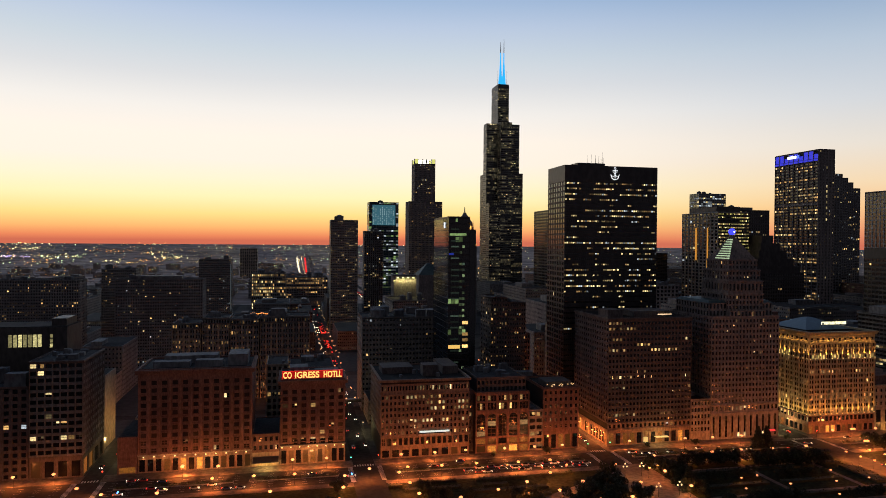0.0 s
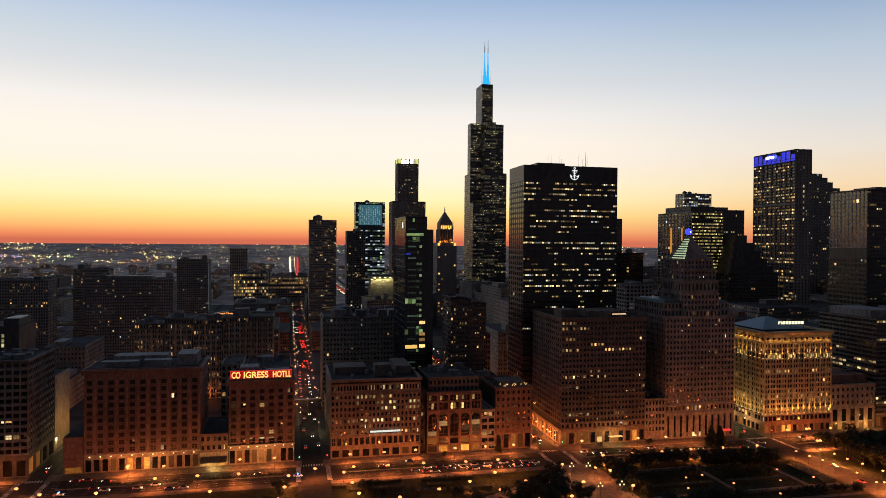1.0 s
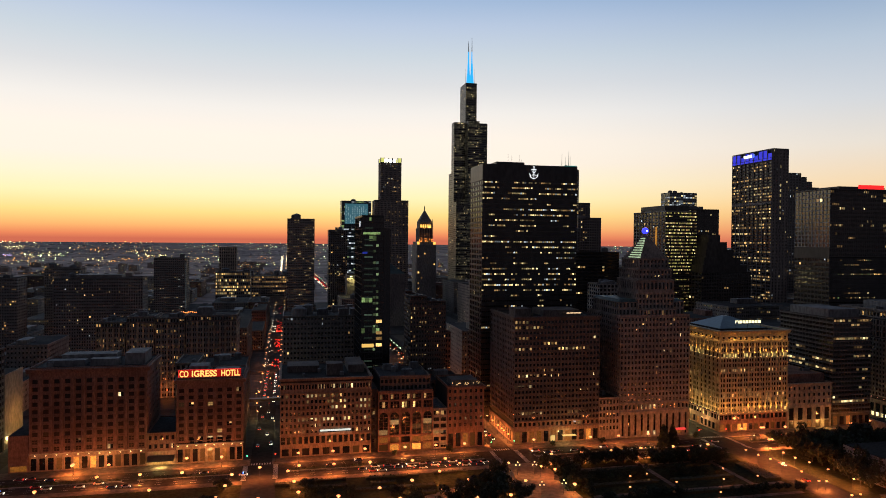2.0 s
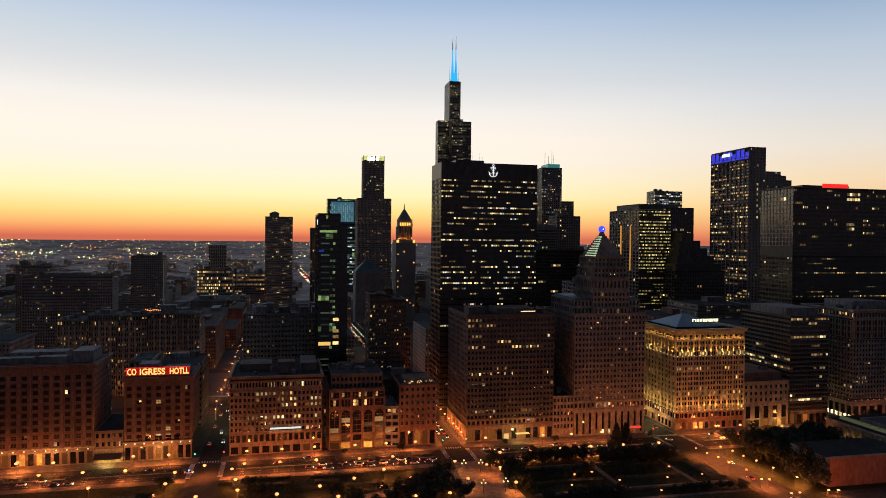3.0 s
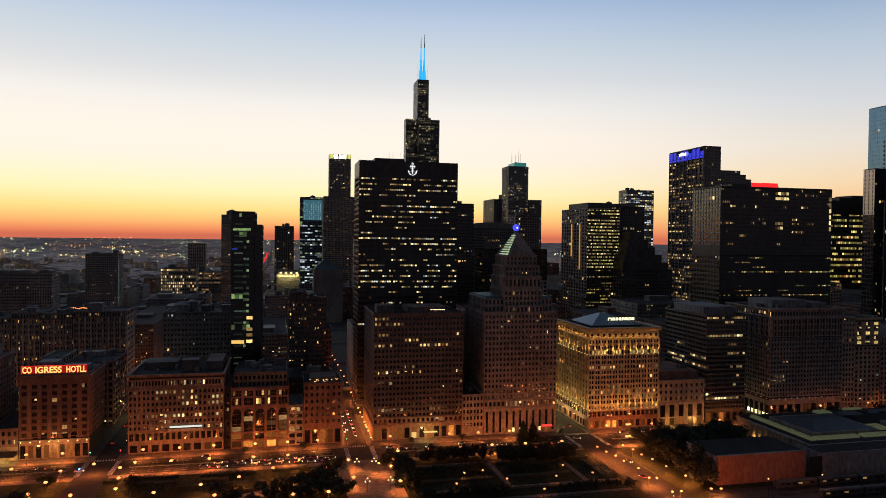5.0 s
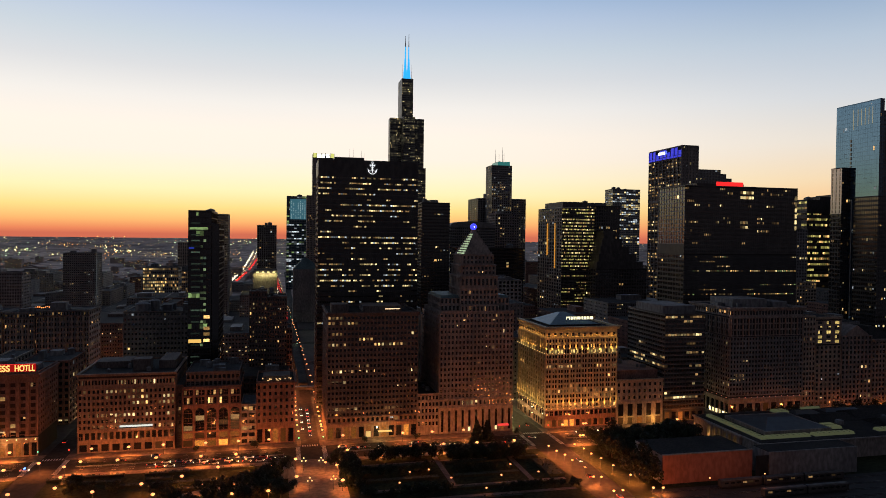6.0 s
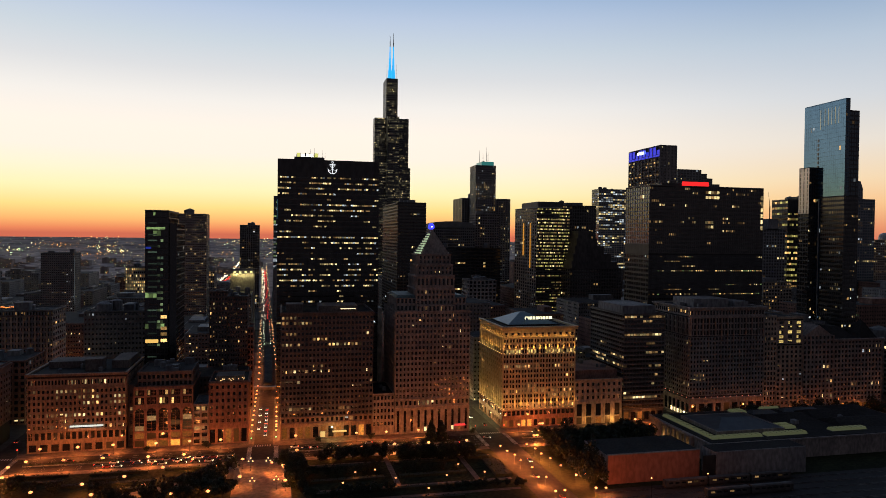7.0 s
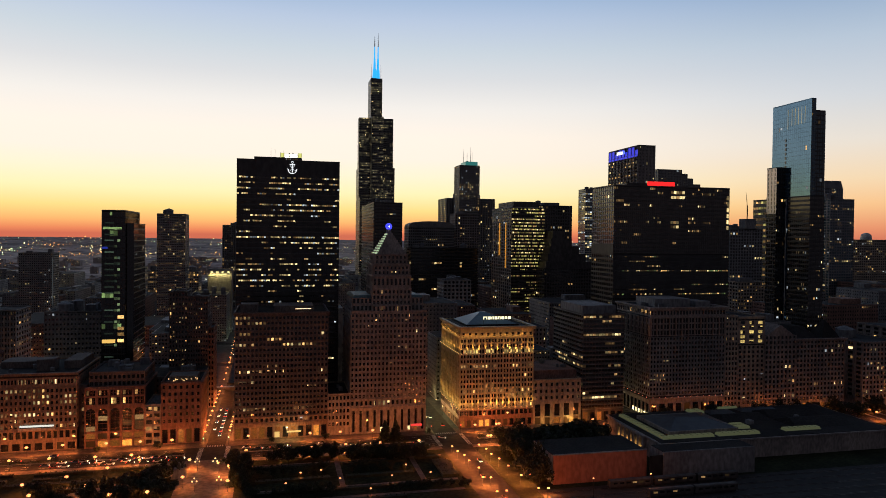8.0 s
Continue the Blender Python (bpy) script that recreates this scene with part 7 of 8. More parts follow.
sodium(-364, -6, 2.9, AVENUE_W * 0.9, (1.0, 0.72, 0.22))
# added without fixtures: a wash on the blank wall, two on the hotel fronts
sodium(-452, 66, 16, AVENUE_W * 1.1, (1.0, 0.5, 0.12))
sodium(-394, -5, 6, AVENUE_W * 0.35, (1.0, 0.5, 0.16))
sodium(-338, -5, 6, AVENUE_W * 0.35, (1.0, 0.5, 0.16))
sodium(-118, -6, 5, AVENUE_W * 0.7, (1.0, 0.6, 0.2))
# added without fixtures, to wash the concert hall front from below
sodium(60, -4, 3, AVENUE_W * 0.3, (1.0, 0.5, 0.12))
sodium(80, -4, 3, AVENUE_W * 0.4, (1.0, 0.55, 0.14))

# elevated railway station over the side street
STATION = glow("greenish_platform_lamp", (0.75, 1.0, 0.7), 2.0)
b = thing("elevated_station", (-165.5, 145, 0), "dark elevated railway station with pale green platform lights", "railway station")
lean = lambda y: -0.022 * max(0.0, y - 35)
for k in range(21):
    ya, yb, x = k * 20.0, k * 20.0 + 19.98, lean(k * 20.0)
    part("deck", Shape().box(x, x + 7.5, ya, yb, 6.2, 7.2), ROOF_SHADE, b)
    part("trestle", Shape().box(x + 0.1, x + 0.6, ya, ya + 0.5, 0, 6.2).box(x + 6.9, x + 7.4, ya, ya + 0.5, 0, 6.2).box(x + 0.6, x + 6.9, ya, ya + 0.5, 5.4, 6.2), STEEL_BLACK, b)
    if k > 9:
        part("canopy", Shape().frustum((x + 0.4, x + 7.1, ya, yb), 10.6, (x + 2.6, x + 4.9, ya, yb), 11.5), ROOF_SHADE, b)
        part("canopy_post", Shape().box(x + 3.5, x + 3.9, ya + 9, ya + 9.4, 7.2, 10.6), STEEL_BLACK, b)
        for q in (0.1, 7.0):
            part("platform_lamp", Shape().box(x + q, x + q + 0.5, ya + 4, ya + 9, 8.6, 9.2), STATION, b)
for k in range(5):
    sodium(-166.5 - k, 370 + k * 42, 9.4, AVENUE_W * 0.4, (0.75, 1.0, 0.65))


b = thing("elevated_railway", (-330, 122, 0), "dark steel elevated railway crossing the side streets", "railway")
for k in range(9):
    part("deck", Shape().box(k * 22.0, k * 22.0 + 21.96, 0, 9, 6.4, 7.6), STEEL_BLACK, b)
    part("railing", Shape().box(k * 22.0, k * 22.0 + 21.96, 0, 0.2, 7.6, 8.7), STEEL_BROWN, b)
    part("bent", Shape().box(k * 22.0, k * 22.0 + 0.6, 0.3, 0.9, 0, 6.4).box(k * 22.0, k * 22.0 + 0.6, 8.1, 8.7, 0, 6.4).box(k * 22.0, k * 22.0 + 0.6, 0.9, 8.1, 5.6, 6.4), STEEL_BLACK, b)


# ---------- museum beside the park ----------
b = thing("museum_building", (95, -96, 0), "low stone museum with glass skylight roofs", "museum")
MW, MD = 165, 68
part("body", Shape().box(0, MW, 0, MD, 0, 11.0), LIMESTONE, b)
part("cornice", Shape().box(-0.8, MW + 0.8, -0.8, MD + 0.8, 11.0, 12.0), LIMESTONE, b)
part("roof", Shape().box(0.5, MW - 0.5, 0.5, MD - 0.5, 12.0, 12.3), ROOF_DARK, b)
SKYLIGHT = glow("dim_skylight_glass", (0.75, 0.85, 0.38), 0.07, backing=0.08)
GREY_GLASS = surface("blue_grey_glass_roof", (0.06, 0.068, 0.074), 0.35, grain=0.3, stain=0.25, bump=0)
part("raised_hall", Shape().box(14, 62, 14, 54, 12.3, 14.5), LIMESTONE, b)
part("glass_ridge_roof", Shape().frustum((15, 61, 15, 53), 14.5, (28, 48, 30, 38), 18.5), GREY_GLASS, b)
for x0, x1, y0, y1, z in ((5, 9, 6, 62, 12.3), (9.4, 40, 6, 10.5, 12.3), (43, 72, 6, 11, 12.3), (64, 74, 18, 28, 12.3), (58, 68, 58, 66, 12.3), (84, 100, 66, 67.6, 12.3), (92, 118, 8, 13, 12.3)):
    part("skylight", Shape().frustum((x0, x1, y0, y1), z, (x0 + 0.5, x1 - 0.5, y0 + 0.5, y1 - 0.5), z + 1.6), SKYLIGHT, b)
    part("skylight_curb", Shape().box(x0 - 0.4, x1 + 0.4, y0 - 0.4, y1 + 0.4, z - 0.2, z + 0.1), STEEL_GREY, b)
    n = int(max(x1 - x0, y1 - y0) / 3.5)
    for i in range(1, n):
        if x1 - x0 > y1 - y0:
            u = x0 + (x1 - x0) * i / n
            part("glazing_bar", Shape().box(u - 0.12, u + 0.12, y0 + 0.4, y1 - 0.4, z + 1.5, z + 1.72), STEEL_BLACK, b)
        else:
            u = y0 + (y1 - y0) * i / n
            part("glazing_bar", Shape().box(x0 + 0.4, x1 - 0.4, u - 0.12, u + 0.12, z + 1.5, z + 1.72), STEEL_BLACK, b)
for i in range(7):
    y = 18 + i * 5.4
    part("pier", Shape().box(-2.2, 0, y - 1.1, y + 1.1, 0, 10.8), LIMESTONE, b)
    if i < 6:
        part("niche", Shape().box(-0.12, 0, y + 1.15, y + 4.25, 0.6, 9.6), BUFF, b)
        part("niche_lamp", Shape().box(-0.5, -0.15, y + 2.2, y + 3.4, 1.6, 2.2), glow("amber_niche_lamp", (1.0, 0.6, 0.2), 3.0), b)
        sodium(94.2, -96 + y + 2.7, 3.0, AVENUE_W * 0.1, (1.0, 0.55, 0.14), 0.2)
part("entablature", Shape().box(-2.4, 0, 16, 52.6, 10.8, 12.1), LIMESTONE, b)
for x, y, w, d in ((66, 32, 36, 20), (104, 12, 44, 24), (104, 38, 44, 20), (70, 54, 20, 10), (96, 56, 30, 9)):
    part("ridge_roof", Shape().frustum((x, x + w, y, y + d), 12.3, (x + 3, x + w - 3, y + d * 0.46, y + d * 0.54), 12.3 + d * 0.16), GREY_GLASS if w < 34 else ROOF_DARK, b)
roof_clutter(b, 70, MW - 4, 14, MD - 30, 12.3, 3, 5)
# the red of the lamplight is partly painted into this wall colour
REDWALL = surface("reddish_rendered_wall", (0.36, 0.14, 0.09), 0.85, grain=0.5, stain=0.25)
b = thing("museum_east_block", (19.5, -115.5, 0), "long low block, red lamplight put into its wall colour", "building")
part("wall", Shape().box(0, 55, 0, 0.8, 0, 15.5), REDWALL, b)
part("body", Shape().box(0.02, 54.98, 0.8, 30, 0, 15.2), CONCRETE, b)
part("roof", Shape().box(0.3, 54.7, 1.0, 29.7, 15.2, 15.5), ROOF_DARK, b)
part("coping", Shape().box(-0.2, 55.2, -0.2, 1.0, 15.5, 16.0), CONCRETE, b)
b = thing("museum_link_block", (83, -118.5, 0), "grey rendered link block beside the tracks", "building")
part("wall", Shape().box(0, 58, 0, 0.8, 0, 14.6), CONCRETE, b)
part("body", Shape().box(0.02, 57.98, 0.8, 14, 0, 14.3), CONCRETE, b)
part("roof", Shape().box(0.3, 57.7, 1.0, 13.7, 14.3, 14.6), ROOF_DARK, b)
# black sheet standing in for the shade of an opening between the blocks
part("gate", Shape().box(-8, -0.05, 0.4, 0.8, 0, 13), STEEL_BLACK, b)
# no such masts seen: added with their lights to brighten the reddish wall
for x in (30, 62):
    b = thing("yard_floodlight", (x, -142.0, 0.25), "added slim mast with an orange light for the reddish wall", "floodlight", group="yard floodlights")
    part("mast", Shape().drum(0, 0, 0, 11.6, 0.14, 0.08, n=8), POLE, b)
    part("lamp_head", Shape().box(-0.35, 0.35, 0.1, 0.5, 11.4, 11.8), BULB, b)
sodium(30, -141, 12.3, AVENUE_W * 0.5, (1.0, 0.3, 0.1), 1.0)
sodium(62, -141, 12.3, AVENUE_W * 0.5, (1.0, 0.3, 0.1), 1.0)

# railway beside the museum
BALLAST = surface("dark_track_ballast", (0.03, 0.028, 0.026), 0.95, grain=1.0)
RAIL = surface("worn_steel_rail", (0.25, 0.22, 0.2), 0.35, metal=0.9, grain=2.0)
solid("railway_bed", Shape().box(8, 500, -176, -122, -0.2, 0.25), BALLAST, "dark railway bed with several tracks", "railway", kind="structure")
for k in range(6):
    y = -127 - k * 8
    b = thing("railway_track", (8, y, 0.25), "steel railway track on dark ballast", "railway track", group="railway tracks")
    for o in (-0.72, 0.72):
        part("rail", Shape().box(0, 480, o - 0.05, o + 0.05, 0.02, 0.2), RAIL, b)
for x, y in ((46, -127), (72, -127), (98, -127), (60, -143), (86, -143)):
    b = thing("railway_carriage", (x, y, 0.45), "dark railway carriage with lit windows", "train", group="railway carriages")
    part("body", Shape().box(0, 25, -1.5, 1.5, 0.9, 4.0), STEEL_BROWN, b)
    part("roof", Shape().frustum((0, 25, -1.5, 1.5), 4.0, (0.2, 24.8, -1.0, 1.0), 4.5), STEEL_BROWN, b)
    part("underframe", Shape().box(0.8, 24.2, -1.2, 1.2, 0, 0.9), STEEL_BLACK, b)
    for i in range(6):
        part("window", Shape().box(2 + i * 3.7, 4.4 + i * 3.7, -1.54, -1.5, 2.3, 3.2), LIT_DIM if rnd.random() < 0.25 else PANE_DARK, b)

# ---------- trees and hedges ----------
BARK = surface("dark_bark", (0.06, 0.045, 0.035), 0.95, grain=3.0)
LEAF = surface("dark_summer_leaves", (0.024, 0.034, 0.012), 0.8, grain=2.0, stain=0.5, bump=0, per_piece=0.25)
NEEDLE = surface("dark_needles", (0.02, 0.035, 0.016), 0.85, grain=2.0, stain=0.5, bump=0, per_piece=0.25)


def crown_mesh(seed, pointed):
    r = random.Random(seed)
    s = Shape()
    if pointed:
        centres = [(r.uniform(-1, 1) * (1 - k / 16) * 2.6, r.uniform(-1, 1) * (1 - k / 16) * 2.6, 1.2 + k * 0.62, 1.5 * (1.15 - k / 16)) for k in range(16) for _ in range(2)]
    else:
        centres = [(r.gauss(0, 2.1), r.gauss(0, 2.1), 6.2 + r.gauss(0, 1.5), r.uniform(1.2, 2.2)) for _ in range(18)]
    for cx, cy, cz, cr in centres:
        for _ in range(52):
            d = Vector((r.gauss(0, 1), r.gauss(0, 1), r.gauss(0, 1))).normalized() * cr * r.uniform(0.65, 1.08)
            p = Vector((cx, cy, cz)) + d
            n = (d.normalized() + Vector((r.uniform(-1, 1), r.uniform(-1, 1), r.uniform(-1, 1))) * 0.7).normalized()
            a = n.orthogonal().normalized()
            c = n.cross(a)
            k = r.uniform(0.35, 0.75)
            s.face([tuple(p + a * k), tuple(p + c * k * 0.8 + n * 0.1), tuple(p - a * k), tuple(p - c * k * 0.8 + n * 0.1)])
    return s.mesh("crown", [NEEDLE if pointed else LEAF])


def trunk_mesh(seed, pointed):
    r = random.Random(seed)
    s = Shape().drum(0, 0, 0, 4.0, 0.32, 0.2, n=8)
    s.drum(0, 0, 4.0, 10.5 if pointed else 7.0, 0.2, 0.05, n=8)
    if not pointed:
        for k in range(6):
            a = k * 1.05 + r.uniform(-0.3, 0.3)
            s.tube((0, 0, 3.2 + 0.25 * k), (2.2 * math.cos(a), 2.2 * math.sin(a), 5.6 + 0.3 * k), 0.13, 0.04)
    return s.mesh("trunk", [BARK])


KINDS = [(crown_mesh(k, False), trunk_mesh(k, False)) for k in range(3)] + [(crown_mesh(9, True), trunk_mesh(9, True))]


def tree(x, y, size, kind, label="leafy park tree, dark in the dusk"):
    b = thing("tree", (x, y, 0), label, "tree", group="park trees")
    part("trunk", KINDS[kind][1], None, b)
    part("crown", KINDS[kind][0], None, b)
    b.scale = (size, size, size)
    b.rotation_euler = (0, 0, rnd.uniform(0, 6.28))


for x, y, s in ((-57, -21, 1.25), (-50, -20, 1.2)):
    tree(x, y, s, 3, "dark conifer beside the avenue")
GROVE_WEST = [(14, -38, 1.0), (22, -44, 1.1), (31, -40, 1.2), (38, -48, 1.15), (46, -42, 1.25), (54, -46, 1.2), (62, -40, 1.2), (70, -46, 1.1), (77, -40, 1.1), (28, -52, 1.1), (48, -54, 1.2), (64, -56, 1.1), (12, -62, 1.2), (14, -76, 1.2), (22, -68, 1.2)]
GROVE_EAST = [(18, -90, 1.2), (12, -98, 1.1), (30, -78, 1.2), (40, -66, 1.1), (22, -104, 1.1), (13, -112, 1.5), (15, -84, 1.6), (14, -68, 1.5), (15, -100, 1.6), (18, -56, 1.4), (26, -60, 1.4), (36, -58, 1.4), (50, -64, 1.5), (60, -70, 1.4), (70, -62, 1.3), (72, -76, 1.3)]
for x, y, s in GROVE_WEST + GROVE_EAST:
    tree(x, y, s * rnd.uniform(0.9, 1.1), rnd.randrange(3))
ROW_TREES = [(-143, -55, 1.0), (-143, -64, 1.05), (-142, -73, 1.0), (-142, -84, 1.0), (-128, -47, 0.6), (-116, -46, 0.7), (-104, -46, 0.7), (-92, -46, 0.65), (-80, -46, 0.8), (-66, -46, 0.8), (-52, -47, 0.7), (-38, -47, 0.7), (-178, -58, 0.8), (-150, -50, 0.9), (66, -50, 1.6), (56, -58, 1.7), (44, -50, 1.6), (34, -66, 1.7), (26, -50, 1.5), (78, -52, 1.4), (-184, -66, 0.9), (-192, -74, 0.95), (-199, -82, 1.0), (-206, -90, 1.05)]
CORNER_TREES = [(-190, -90, 1.1), (-184, -80, 1.1), (-214, -98, 1.1), (-198, -100, 1.1), (-180, -98, 1.1), (-222, -104, 1.0), (-232, -92, 0.9), (-240, -84, 0.8), (-262, -74, 0.7), (-274, -72, 0.8), (-283, -60, 0.8), (-282, -70, 0.8), (-330, -78, 0.8), (-338, -86, 0.8), (-352, -92, 0.6), (-370, -80, 0.6), (-480, -64, 1.1), (-492, -60, 1.2), (-504, -62, 1.2), (-486, -74, 1.2), (-470, -74, 1.0), (-326, -52, 0.7), (-100, -70, 0.7), (-76, -72, 0.7), (-60, -60, 0.7)]
for x, y, s in ROW_TREES + CORNER_TREES:
    tree(x, y, s * rnd.uniform(0.9, 1.1), rnd.randrange(3))
for i in range(22):
    tree(150 + i * 9 + rnd.uniform(-3, 3), -14 - 9 * (i % 2) - rnd.uniform(0, 5), rnd.uniform(0.9, 1.35), rnd.randrange(3))
# trees and round shrubs of the formal garden
for x0, x1, y, n, size in ((-126, -88, -48, 6, 0.8), (-84, -60, -55, 5, 0.85), (-58, -38, -57, 4, 0.85), (-136, -98, -72, 6, 0.55), (-88, -50, -74, 5, 0.5), (-70, -22, -107, 9, 0.42), (-138, -92, -106, 6, 0.6)):
    for i in range(n):
        tree(x0 + (x1 - x0) * (i + rnd.uniform(0.2, 0.8)) / n, y + rnd.uniform(-1.5, 1.5), size * rnd.uniform(0.85, 1.15), rnd.randrange(3), "small dark garden tree between the beds")
for x, y, s in ((-147, -76, 1.1), (-146, -84, 1.2), (-141, -92, 1.0)):
    tree(x, y, s, 3, "tall dark tree at the garden corner")
for i in range(7):
    x = -230 + i * 34
    if -174 < x < -150 or -66 < x < -44:
        continue
    tree(x, -8.5, rnd.uniform(0.35, 0.5), rnd.randrange(3), "small street tree on the pavement")


def hedge(x0, x1, y0, y1, h):
    s, r = Shape(), random.Random(int(x0 * 7 + y0))
    n = int((x1 - x0) * (y1 - y0) * 1.3) + 30
    s.box(x0 + 0.3, x1 - 0.3, y0 + 0.3, y1 - 0.3, 0, h * 0.8)
    for _ in range(min(n, 900)):
        p = Vector((r.uniform(x0, x1), r.uniform(y0, y1), h * r.uniform(0.6, 1.1)))
        a, c = Vector((r.gauss(0, 1), r.gauss(0, 1), r.gauss(0, 0.6))).normalized(), Vector((r.gauss(0, 1), r.gauss(0, 1), r.gauss(0, 1))).normalized()
        k = r.uniform(0.2, 0.5)
        s.face([tuple(p + a * k), tuple(p + c * k), tuple(p - a * k), tuple(p - c * k)])
    solid("hedge", s, LEAF, "clipped dark hedge round the garden beds", "hedge", group="garden hedges")


for x0, x1, y0, y1 in ((-300, -292, -50, -46), (-284, -262, -47.5, -45), (-252, -222, -49, -46), (-214, -194, -47.5, -45), (-250, -236, -58, -54), (-232, -218, -76, -72), (-280, -266, -92, -88), (-300, -290, -98, -92), (-350, -330, -66, -60), (-392, -370, -72, -66), (-430, -404, -60, -56), (-136, -96, -62, -58), (-136, -96, -84, -80), (-88, -50, -62, -58), (-88, -50, -84, -80), (-136, -40, -102, -99), (-44, -30, -60, -56), (-36, -26, -92, -64), (-130, -60, -118, -115), (-292, -262, -58, -54), (-262, -216, -66, -62)):
    hedge(x0, x1, y0, y1, 1.6)
# planted medians of the avenue
for x0, x1 in ((-440, -380), (-372, -324), (-292, -236), (-228, -178), (-146, -98), (-88, -32), (4, 56), (64, 116)):
    m_ = thing("avenue_median", (0, 0, 0), "stone-edged median planter with low dark shrubs", "planter", group="avenue medians")
    part("kerb", Shape().box(x0, x1, -25.4, -23.0, -0.1, 0.45), CONCRETE, m_)
    sh, r = Shape(), random.Random(int(x0))
    sh.box(x0 + 0.4, x1 - 0.4, -25.1, -23.3, 0.45, 0.7)
    for _ in range(int((x1 - x0) * 5)):
        p = Vector((r.uniform(x0 + 0.5, x1 - 0.5), r.uniform(-25.1, -23.3), r.uniform(0.6, 1.5)))
        a, c = Vector((r.gauss(0, 1), r.gauss(0, 1), r.gauss(0, 0.6))).normalized(), Vector((r.gauss(0, 1), r.gauss(0, 1), r.gauss(0, 1))).normalized()
        k = r.uniform(0.3, 0.6)
        sh.face([tuple(p + a * k), tuple(p + c * k), tuple(p - a * k), tuple(p - c * k)])
    part("shrubs", sh, LEAF, m_)
gp = Shape()
for x0, x1, y0, y1 in ((-140, -28, -97, -94), (-92, -89, -94, -44), (-48, -45, -94, -44), (-140, -28, -55, -53), (-140, -28, -112, -109)):
    gp.box(x0, x1, y0, y1, 0.0, 0.06)
solid("garden_path", gp, PAVING, "narrow paved garden paths between dark beds", "path", kind="structure")
dp = Shape()
for k in range(12):
    a, c = k / 12, (k + 1) / 12
    q = lambda t: (-290 + 112 * t, -104 + 48 * t ** 1.5)
    (xa, ya), (xb, yb) = q(a), q(c)
    dp.face([(xa, ya - 5, 0.07), (xb, yb - 5, 0.07), (xb, yb + 5, 0.07), (xa, ya + 5, 0.07)])
solid("curved_drive", dp, PAVING, "curved paved drive through the park corner", "path", kind="structure")
b = thing("equestrian_monument", (-176, -64, 0), "dark monument plinth with a plain figure shape", "monument")
part("plinth", Shape().frustum((-4, 4, -3, 3), 0, (-2.6, 2.6, -1.8, 1.8), 5), DARKSTONE, b)
part("figure", Shape().drum(0, 0, 5, 8, 1.2, 0.5, n=10), STEEL_BROWN, b)

# ---------- cars ----------
HEAD = glow("white_headlight", (1.0, 0.93, 0.75), 5.0)
TAIL = glow("red_tail_light", (1.0, 0.04, 0.02), 3.0)
TYRE = surface("black_tyre", (0.02, 0.02, 0.02), 0.9)
PAINTS = [surface(n_ + "_car_paint", c_, 0.3, metal=0.3, grain=3.0, stain=0.1, bump=0) for n_, c_ in
          (("black", (0.02, 0.02, 0.022)), ("silver", (0.35, 0.36, 0.37)), ("white", (0.6, 0.6, 0.6)), ("dark_red", (0.18, 0.02, 0.02)), ("dark_blue", (0.03, 0.05, 0.12)))]
COLOURS = ("black", "silver grey", "white", "dark red", "dark blue")
bodies = []
for p in PAINTS:
    s = Shape().frustum((-0.9, 0.9, -2.3, 2.3), 0.3, (-0.88, 0.88, -2.2, 2.2), 0.85).frustum((-0.86, 0.86, -2.2, 2.15), 0.85, (-0.8, 0.8, -2.05, 2.0), 0.98)
    bodies.append(s.mesh("body", [p]))
cabin = Shape().frustum((-0.8, 0.8, -1.3, 1.6), 0.98, (-0.62, 0.62, -0.7, 1.0), 1.5).mesh("cabin", [PANE_DARK])
wheel = Shape().tube((-0.12, 0, 0), (0.12, 0, 0), 0.33, n=10).mesh("wheel", [TYRE])
head = Shape().box(-0.25, 0.25, -0.08, 0.05, -0.16, 0.16).mesh("headlight", [HEAD])
tail = Shape().box(-0.27, 0.27, -0.05, 0.08, -0.16, 0.16).mesh("tail_light", [TAIL])


def car(x, y, turn, lights=True):
    """turn: degrees; at 0 the car's nose points to -y."""
    k = rnd.randrange(5)
    b = thing("car", (x, y, -0.1), COLOURS[k] + " car with its lights on", "car", group="cars on the streets")
    part("body", bodies[k], None, b)
    part("cabin", cabin, None, b)
    for sx_ in (-1, 1):
        for sy in (-1.4, 1.4):
            part("wheel", wheel, None, b, at=(sx_ * 0.8, sy, 0.33))
        part("headlight", head, None, b, at=(sx_ * 0.6, -2.28, 0.66))
        part("tail_light", tail, None, b, at=(sx_ * 0.62, 2.28, 0.74))
    b.rotation_euler = (0, 0, radians(turn))


# northbound on the park side, southbound on the building side
for x in (-252, -246, -243, -240, -236, -233, -230, -227, -224, -221, -218, -215, -212, -209, -206, -203, -200, -197, -194, -191, -189, -186, -183, -180, -420, -414, -400, -391, -383, -376, -52, -45, -38, -33):
    car(x + rnd.uniform(-1, 1), -29 - 3.6 * rnd.randrange(3) + 1.6, 90)
for x in (-434, -428, -418, -142, -136, -130, -118, -96, -252, -270, -338, 18, 34, 60, 96, 150, 158, 171, 184, 199, 208, 222, 240, 247, 262, 280, 291, 304):
    car(x + rnd.uniform(-1, 1), -13.5 - 3.6 * rnd.randrange(3), -90)
for y in range(8):
    car(-161, 14 + y * 9.5, 180 * (y % 2))
    if y % 2:
        car(-165.5, 20 + y * 9.0, 0)
for k in range(9):
    car(-304, 150 + k * 14 + rnd.uniform(-3, 3), 0)
    car(-312, 160 + k * 15 + rnd.uniform(-3, 3), 180)
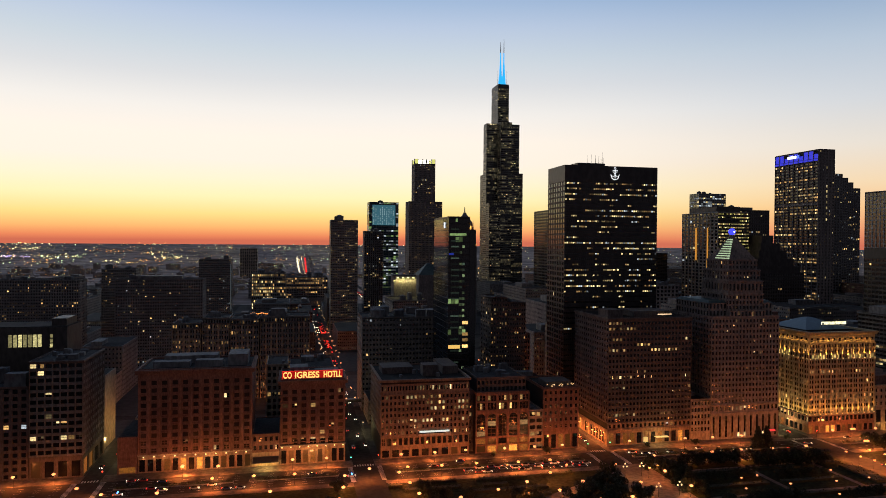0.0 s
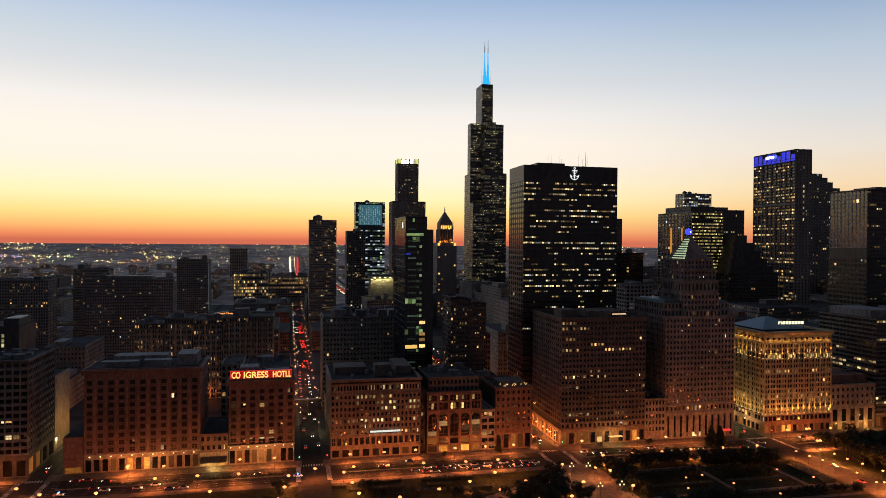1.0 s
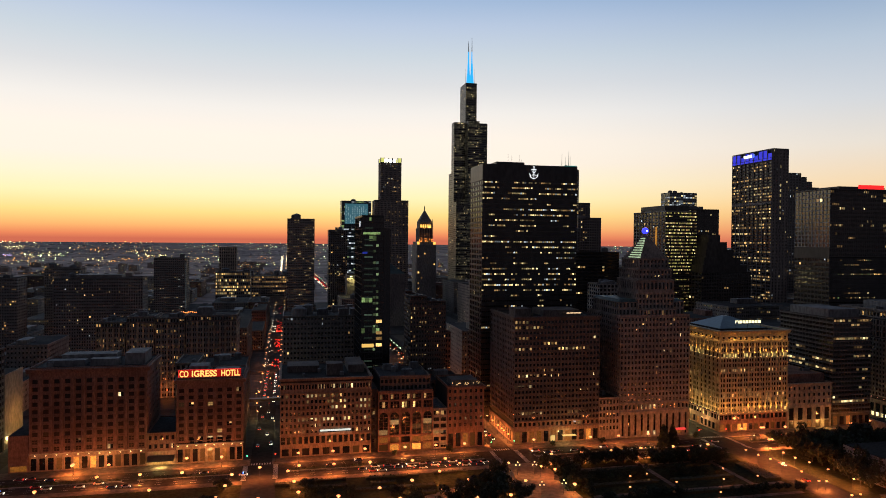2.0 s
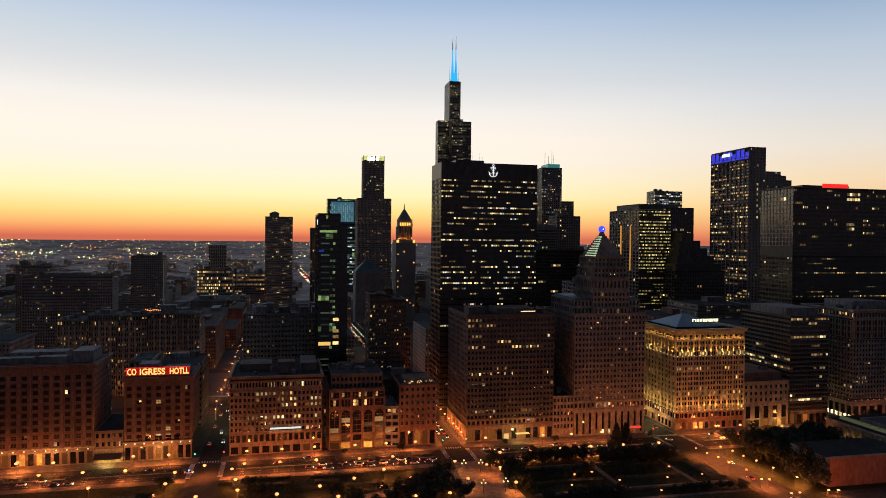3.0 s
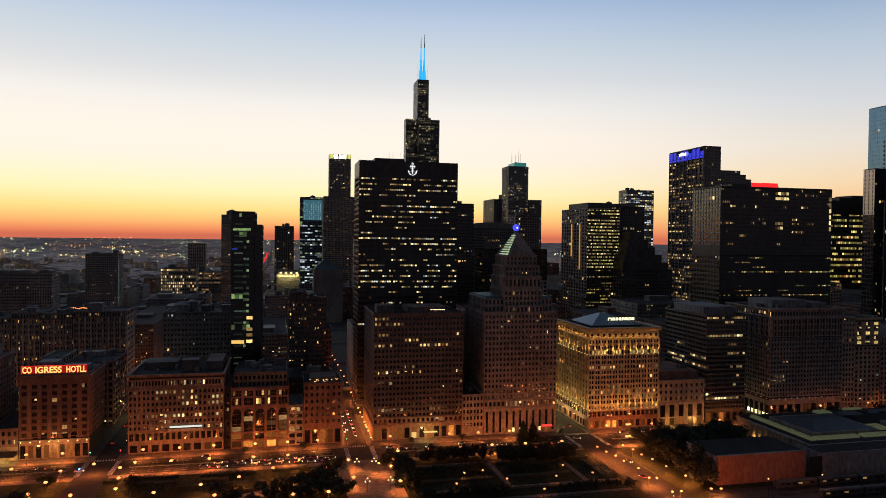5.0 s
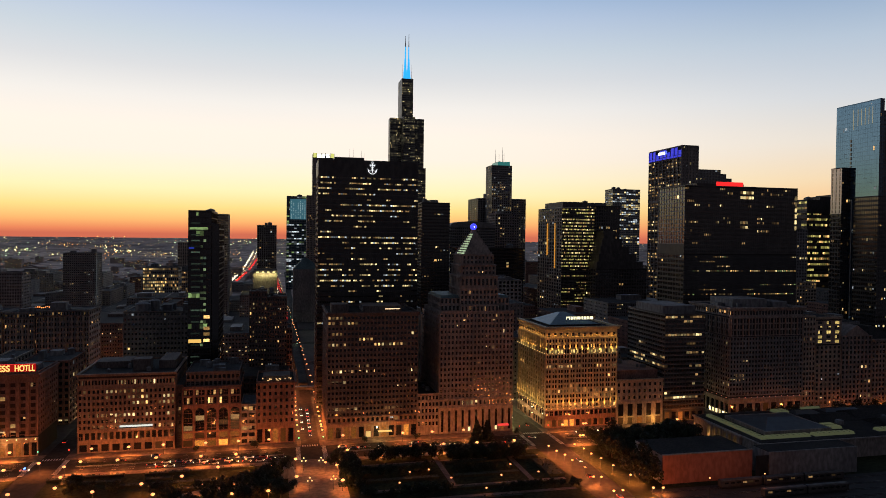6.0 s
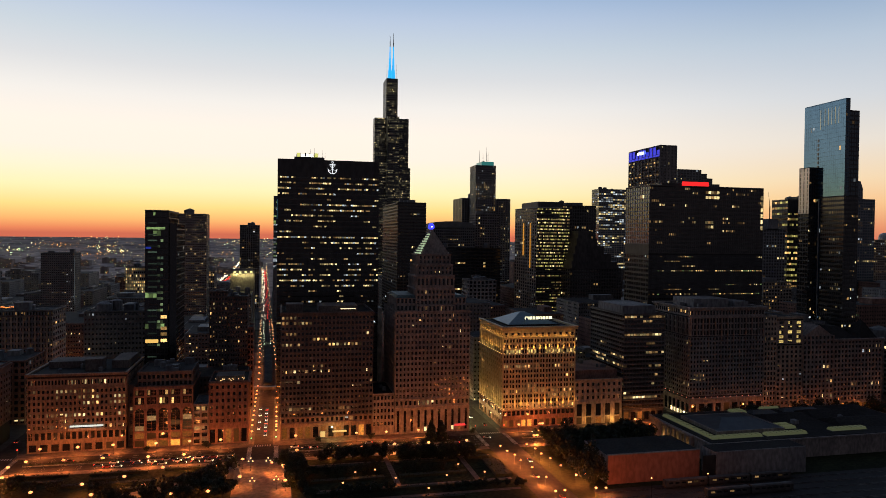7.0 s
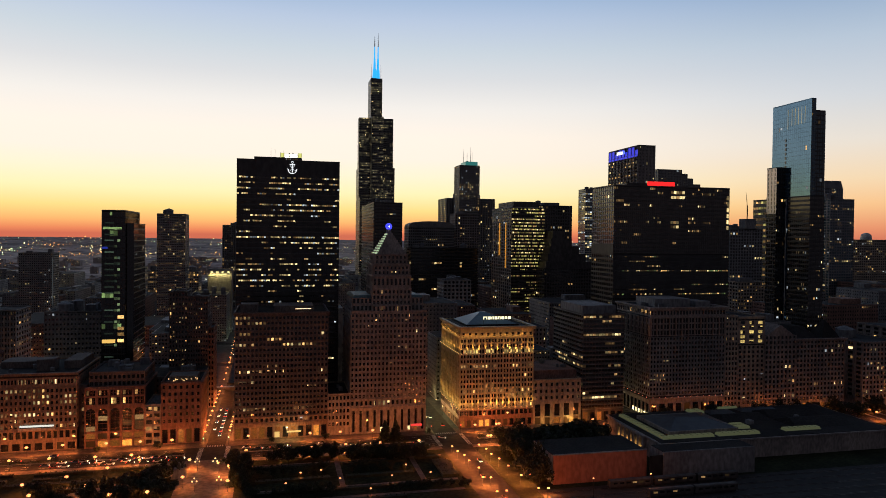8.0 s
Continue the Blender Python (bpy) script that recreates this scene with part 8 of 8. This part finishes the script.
for x, y, t in ((-16, 32, 0), (-12, 10, 180), (-19, -20, 60), (-8, -70, 0), (-14, -96, 180), (-12, -128, 180), (-455, 14, 0), (-452, 40, 180), (-362, -66, 90), (-378, -62, 80), (-340, -70, 90)):
    car(x, y, t)
BLUE_FLASH = glow("blue_flashing_light", (0.05, 0.2, 1.0), 9.0)
for px_, py_ in ((-317, -27.5), (-435.8, -33.6)):
    b = thing("police_car", (px_, py_, -0.1), "white police car with flashing blue roof lights", "car", group="police cars")
    part("body", bodies[2], None, b)
    part("cabin", cabin, None, b)
    for sx_ in (-1, 1):
        for sy in (-1.4, 1.4):
            part("wheel", wheel, None, b, at=(sx_ * 0.8, sy, 0.33))
        part("headlight", head, None, b, at=(sx_ * 0.6, -2.28, 0.66))
        part("tail_light", tail, None, b, at=(sx_ * 0.62, 2.28, 0.74))
    part("light_bar", Shape().box(-0.9, 0.9, -0.3, 0.3, 1.5, 1.85), BLUE_FLASH, b)
    b.rotation_euler = (0, 0, radians(90))
for x, y, t in ((-303.5, 30, 0), (-306.5, 52, 0), (-311.5, 26, 180), (-312, 66, 180), (-304, 96, 0), (-307, 112, 0), (-311, 100, 180)):
    car(x, y, t)
# the long jam of tail and head lights down the parkway
jam = Shape()
JAM_GREEN = glow("far_green_signals", (0.2, 1.0, 0.45), 1.2, island=True, spread=0.6)
JAM_RED, JAM_WHITE, JAM_LAMP = glow("jam_tail_lights", (1.0, 0.022, 0.012), 1.7, island=True, spread=0.6), glow("jam_headlights", (1.0, 0.9, 0.62), 3.0, island=True, spread=0.6), glow("jam_lamps", (1.0, 0.5, 0.14), 2.4, island=True, spread=0.5)
for k in range(230):
    y = 130 + 14 * k + rnd.uniform(-4, 4)
    r_ = 0.3 + y * 0.00036
    z0 = 0.7 + max(0, ground_height(math.hypot(-300 - CENTRE[0], y - CENTRE[1])))
    crowd = 0.6 if y > 1250 else 0.75 if (300 < y < 345 or 430 < y < 500 or 570 < y < 640) else 0.12
    for lane in range(3):
        if rnd.random() < crowd:
            jam.ball(-303.0 - lane * 2.4 + max(0.0, y - 1250) * 0.012 + rnd.uniform(-0.7, 0.7), y + rnd.uniform(-5, 5), z0, r_ * rnd.uniform(0.9, 1.9) * (1.25 if y < 640 else 1.0), 0, n=6)
        if rnd.random() < crowd * (1.0 if y > 1200 else 0.6):
            jam.ball(-311.0 - lane * 2.4 - max(0.0, y - 1250) * 0.004, y + 3, z0, r_, 1, n=6)
    if rnd.random() < 0.6:
        jam.ball(-299.5 - 17 * (k % 2) + rnd.uniform(-1, 1), y, z0 + rnd.uniform(3, 8), r_ * rnd.uniform(0.6, 1.3), rnd.choice((2, 2, 1)), n=6)
    if y < 2300:
        xc = -162 - 0.022 * y
        jam.ball(xc - 8 + 16 * (k % 2) + rnd.uniform(-1.5, 1.5), y + 180 + rnd.uniform(-6, 6), rnd.uniform(3, 8), r_ * rnd.uniform(0.6, 1.2), rnd.choice((2, 2, 2, 1, 3)), n=6)
        for lane in range(3):
            if rnd.random() < (0.42 if y > 420 else 0.3):
                jam.ball(xc + 0.5 + lane * 2.4, y + 180, 0.9, r_ * 1.1, 0, n=6)
            if rnd.random() < 0.35:
                jam.ball(xc - 6.0 + lane * 2.4, y + 185, 0.9, r_, 1, n=6)
solid("traffic_lights_afar", jam, [JAM_RED, JAM_WHITE, JAM_LAMP, JAM_GREEN], "long row of tail lights, headlights and lamps far down the streets", "traffic", kind="stuff")
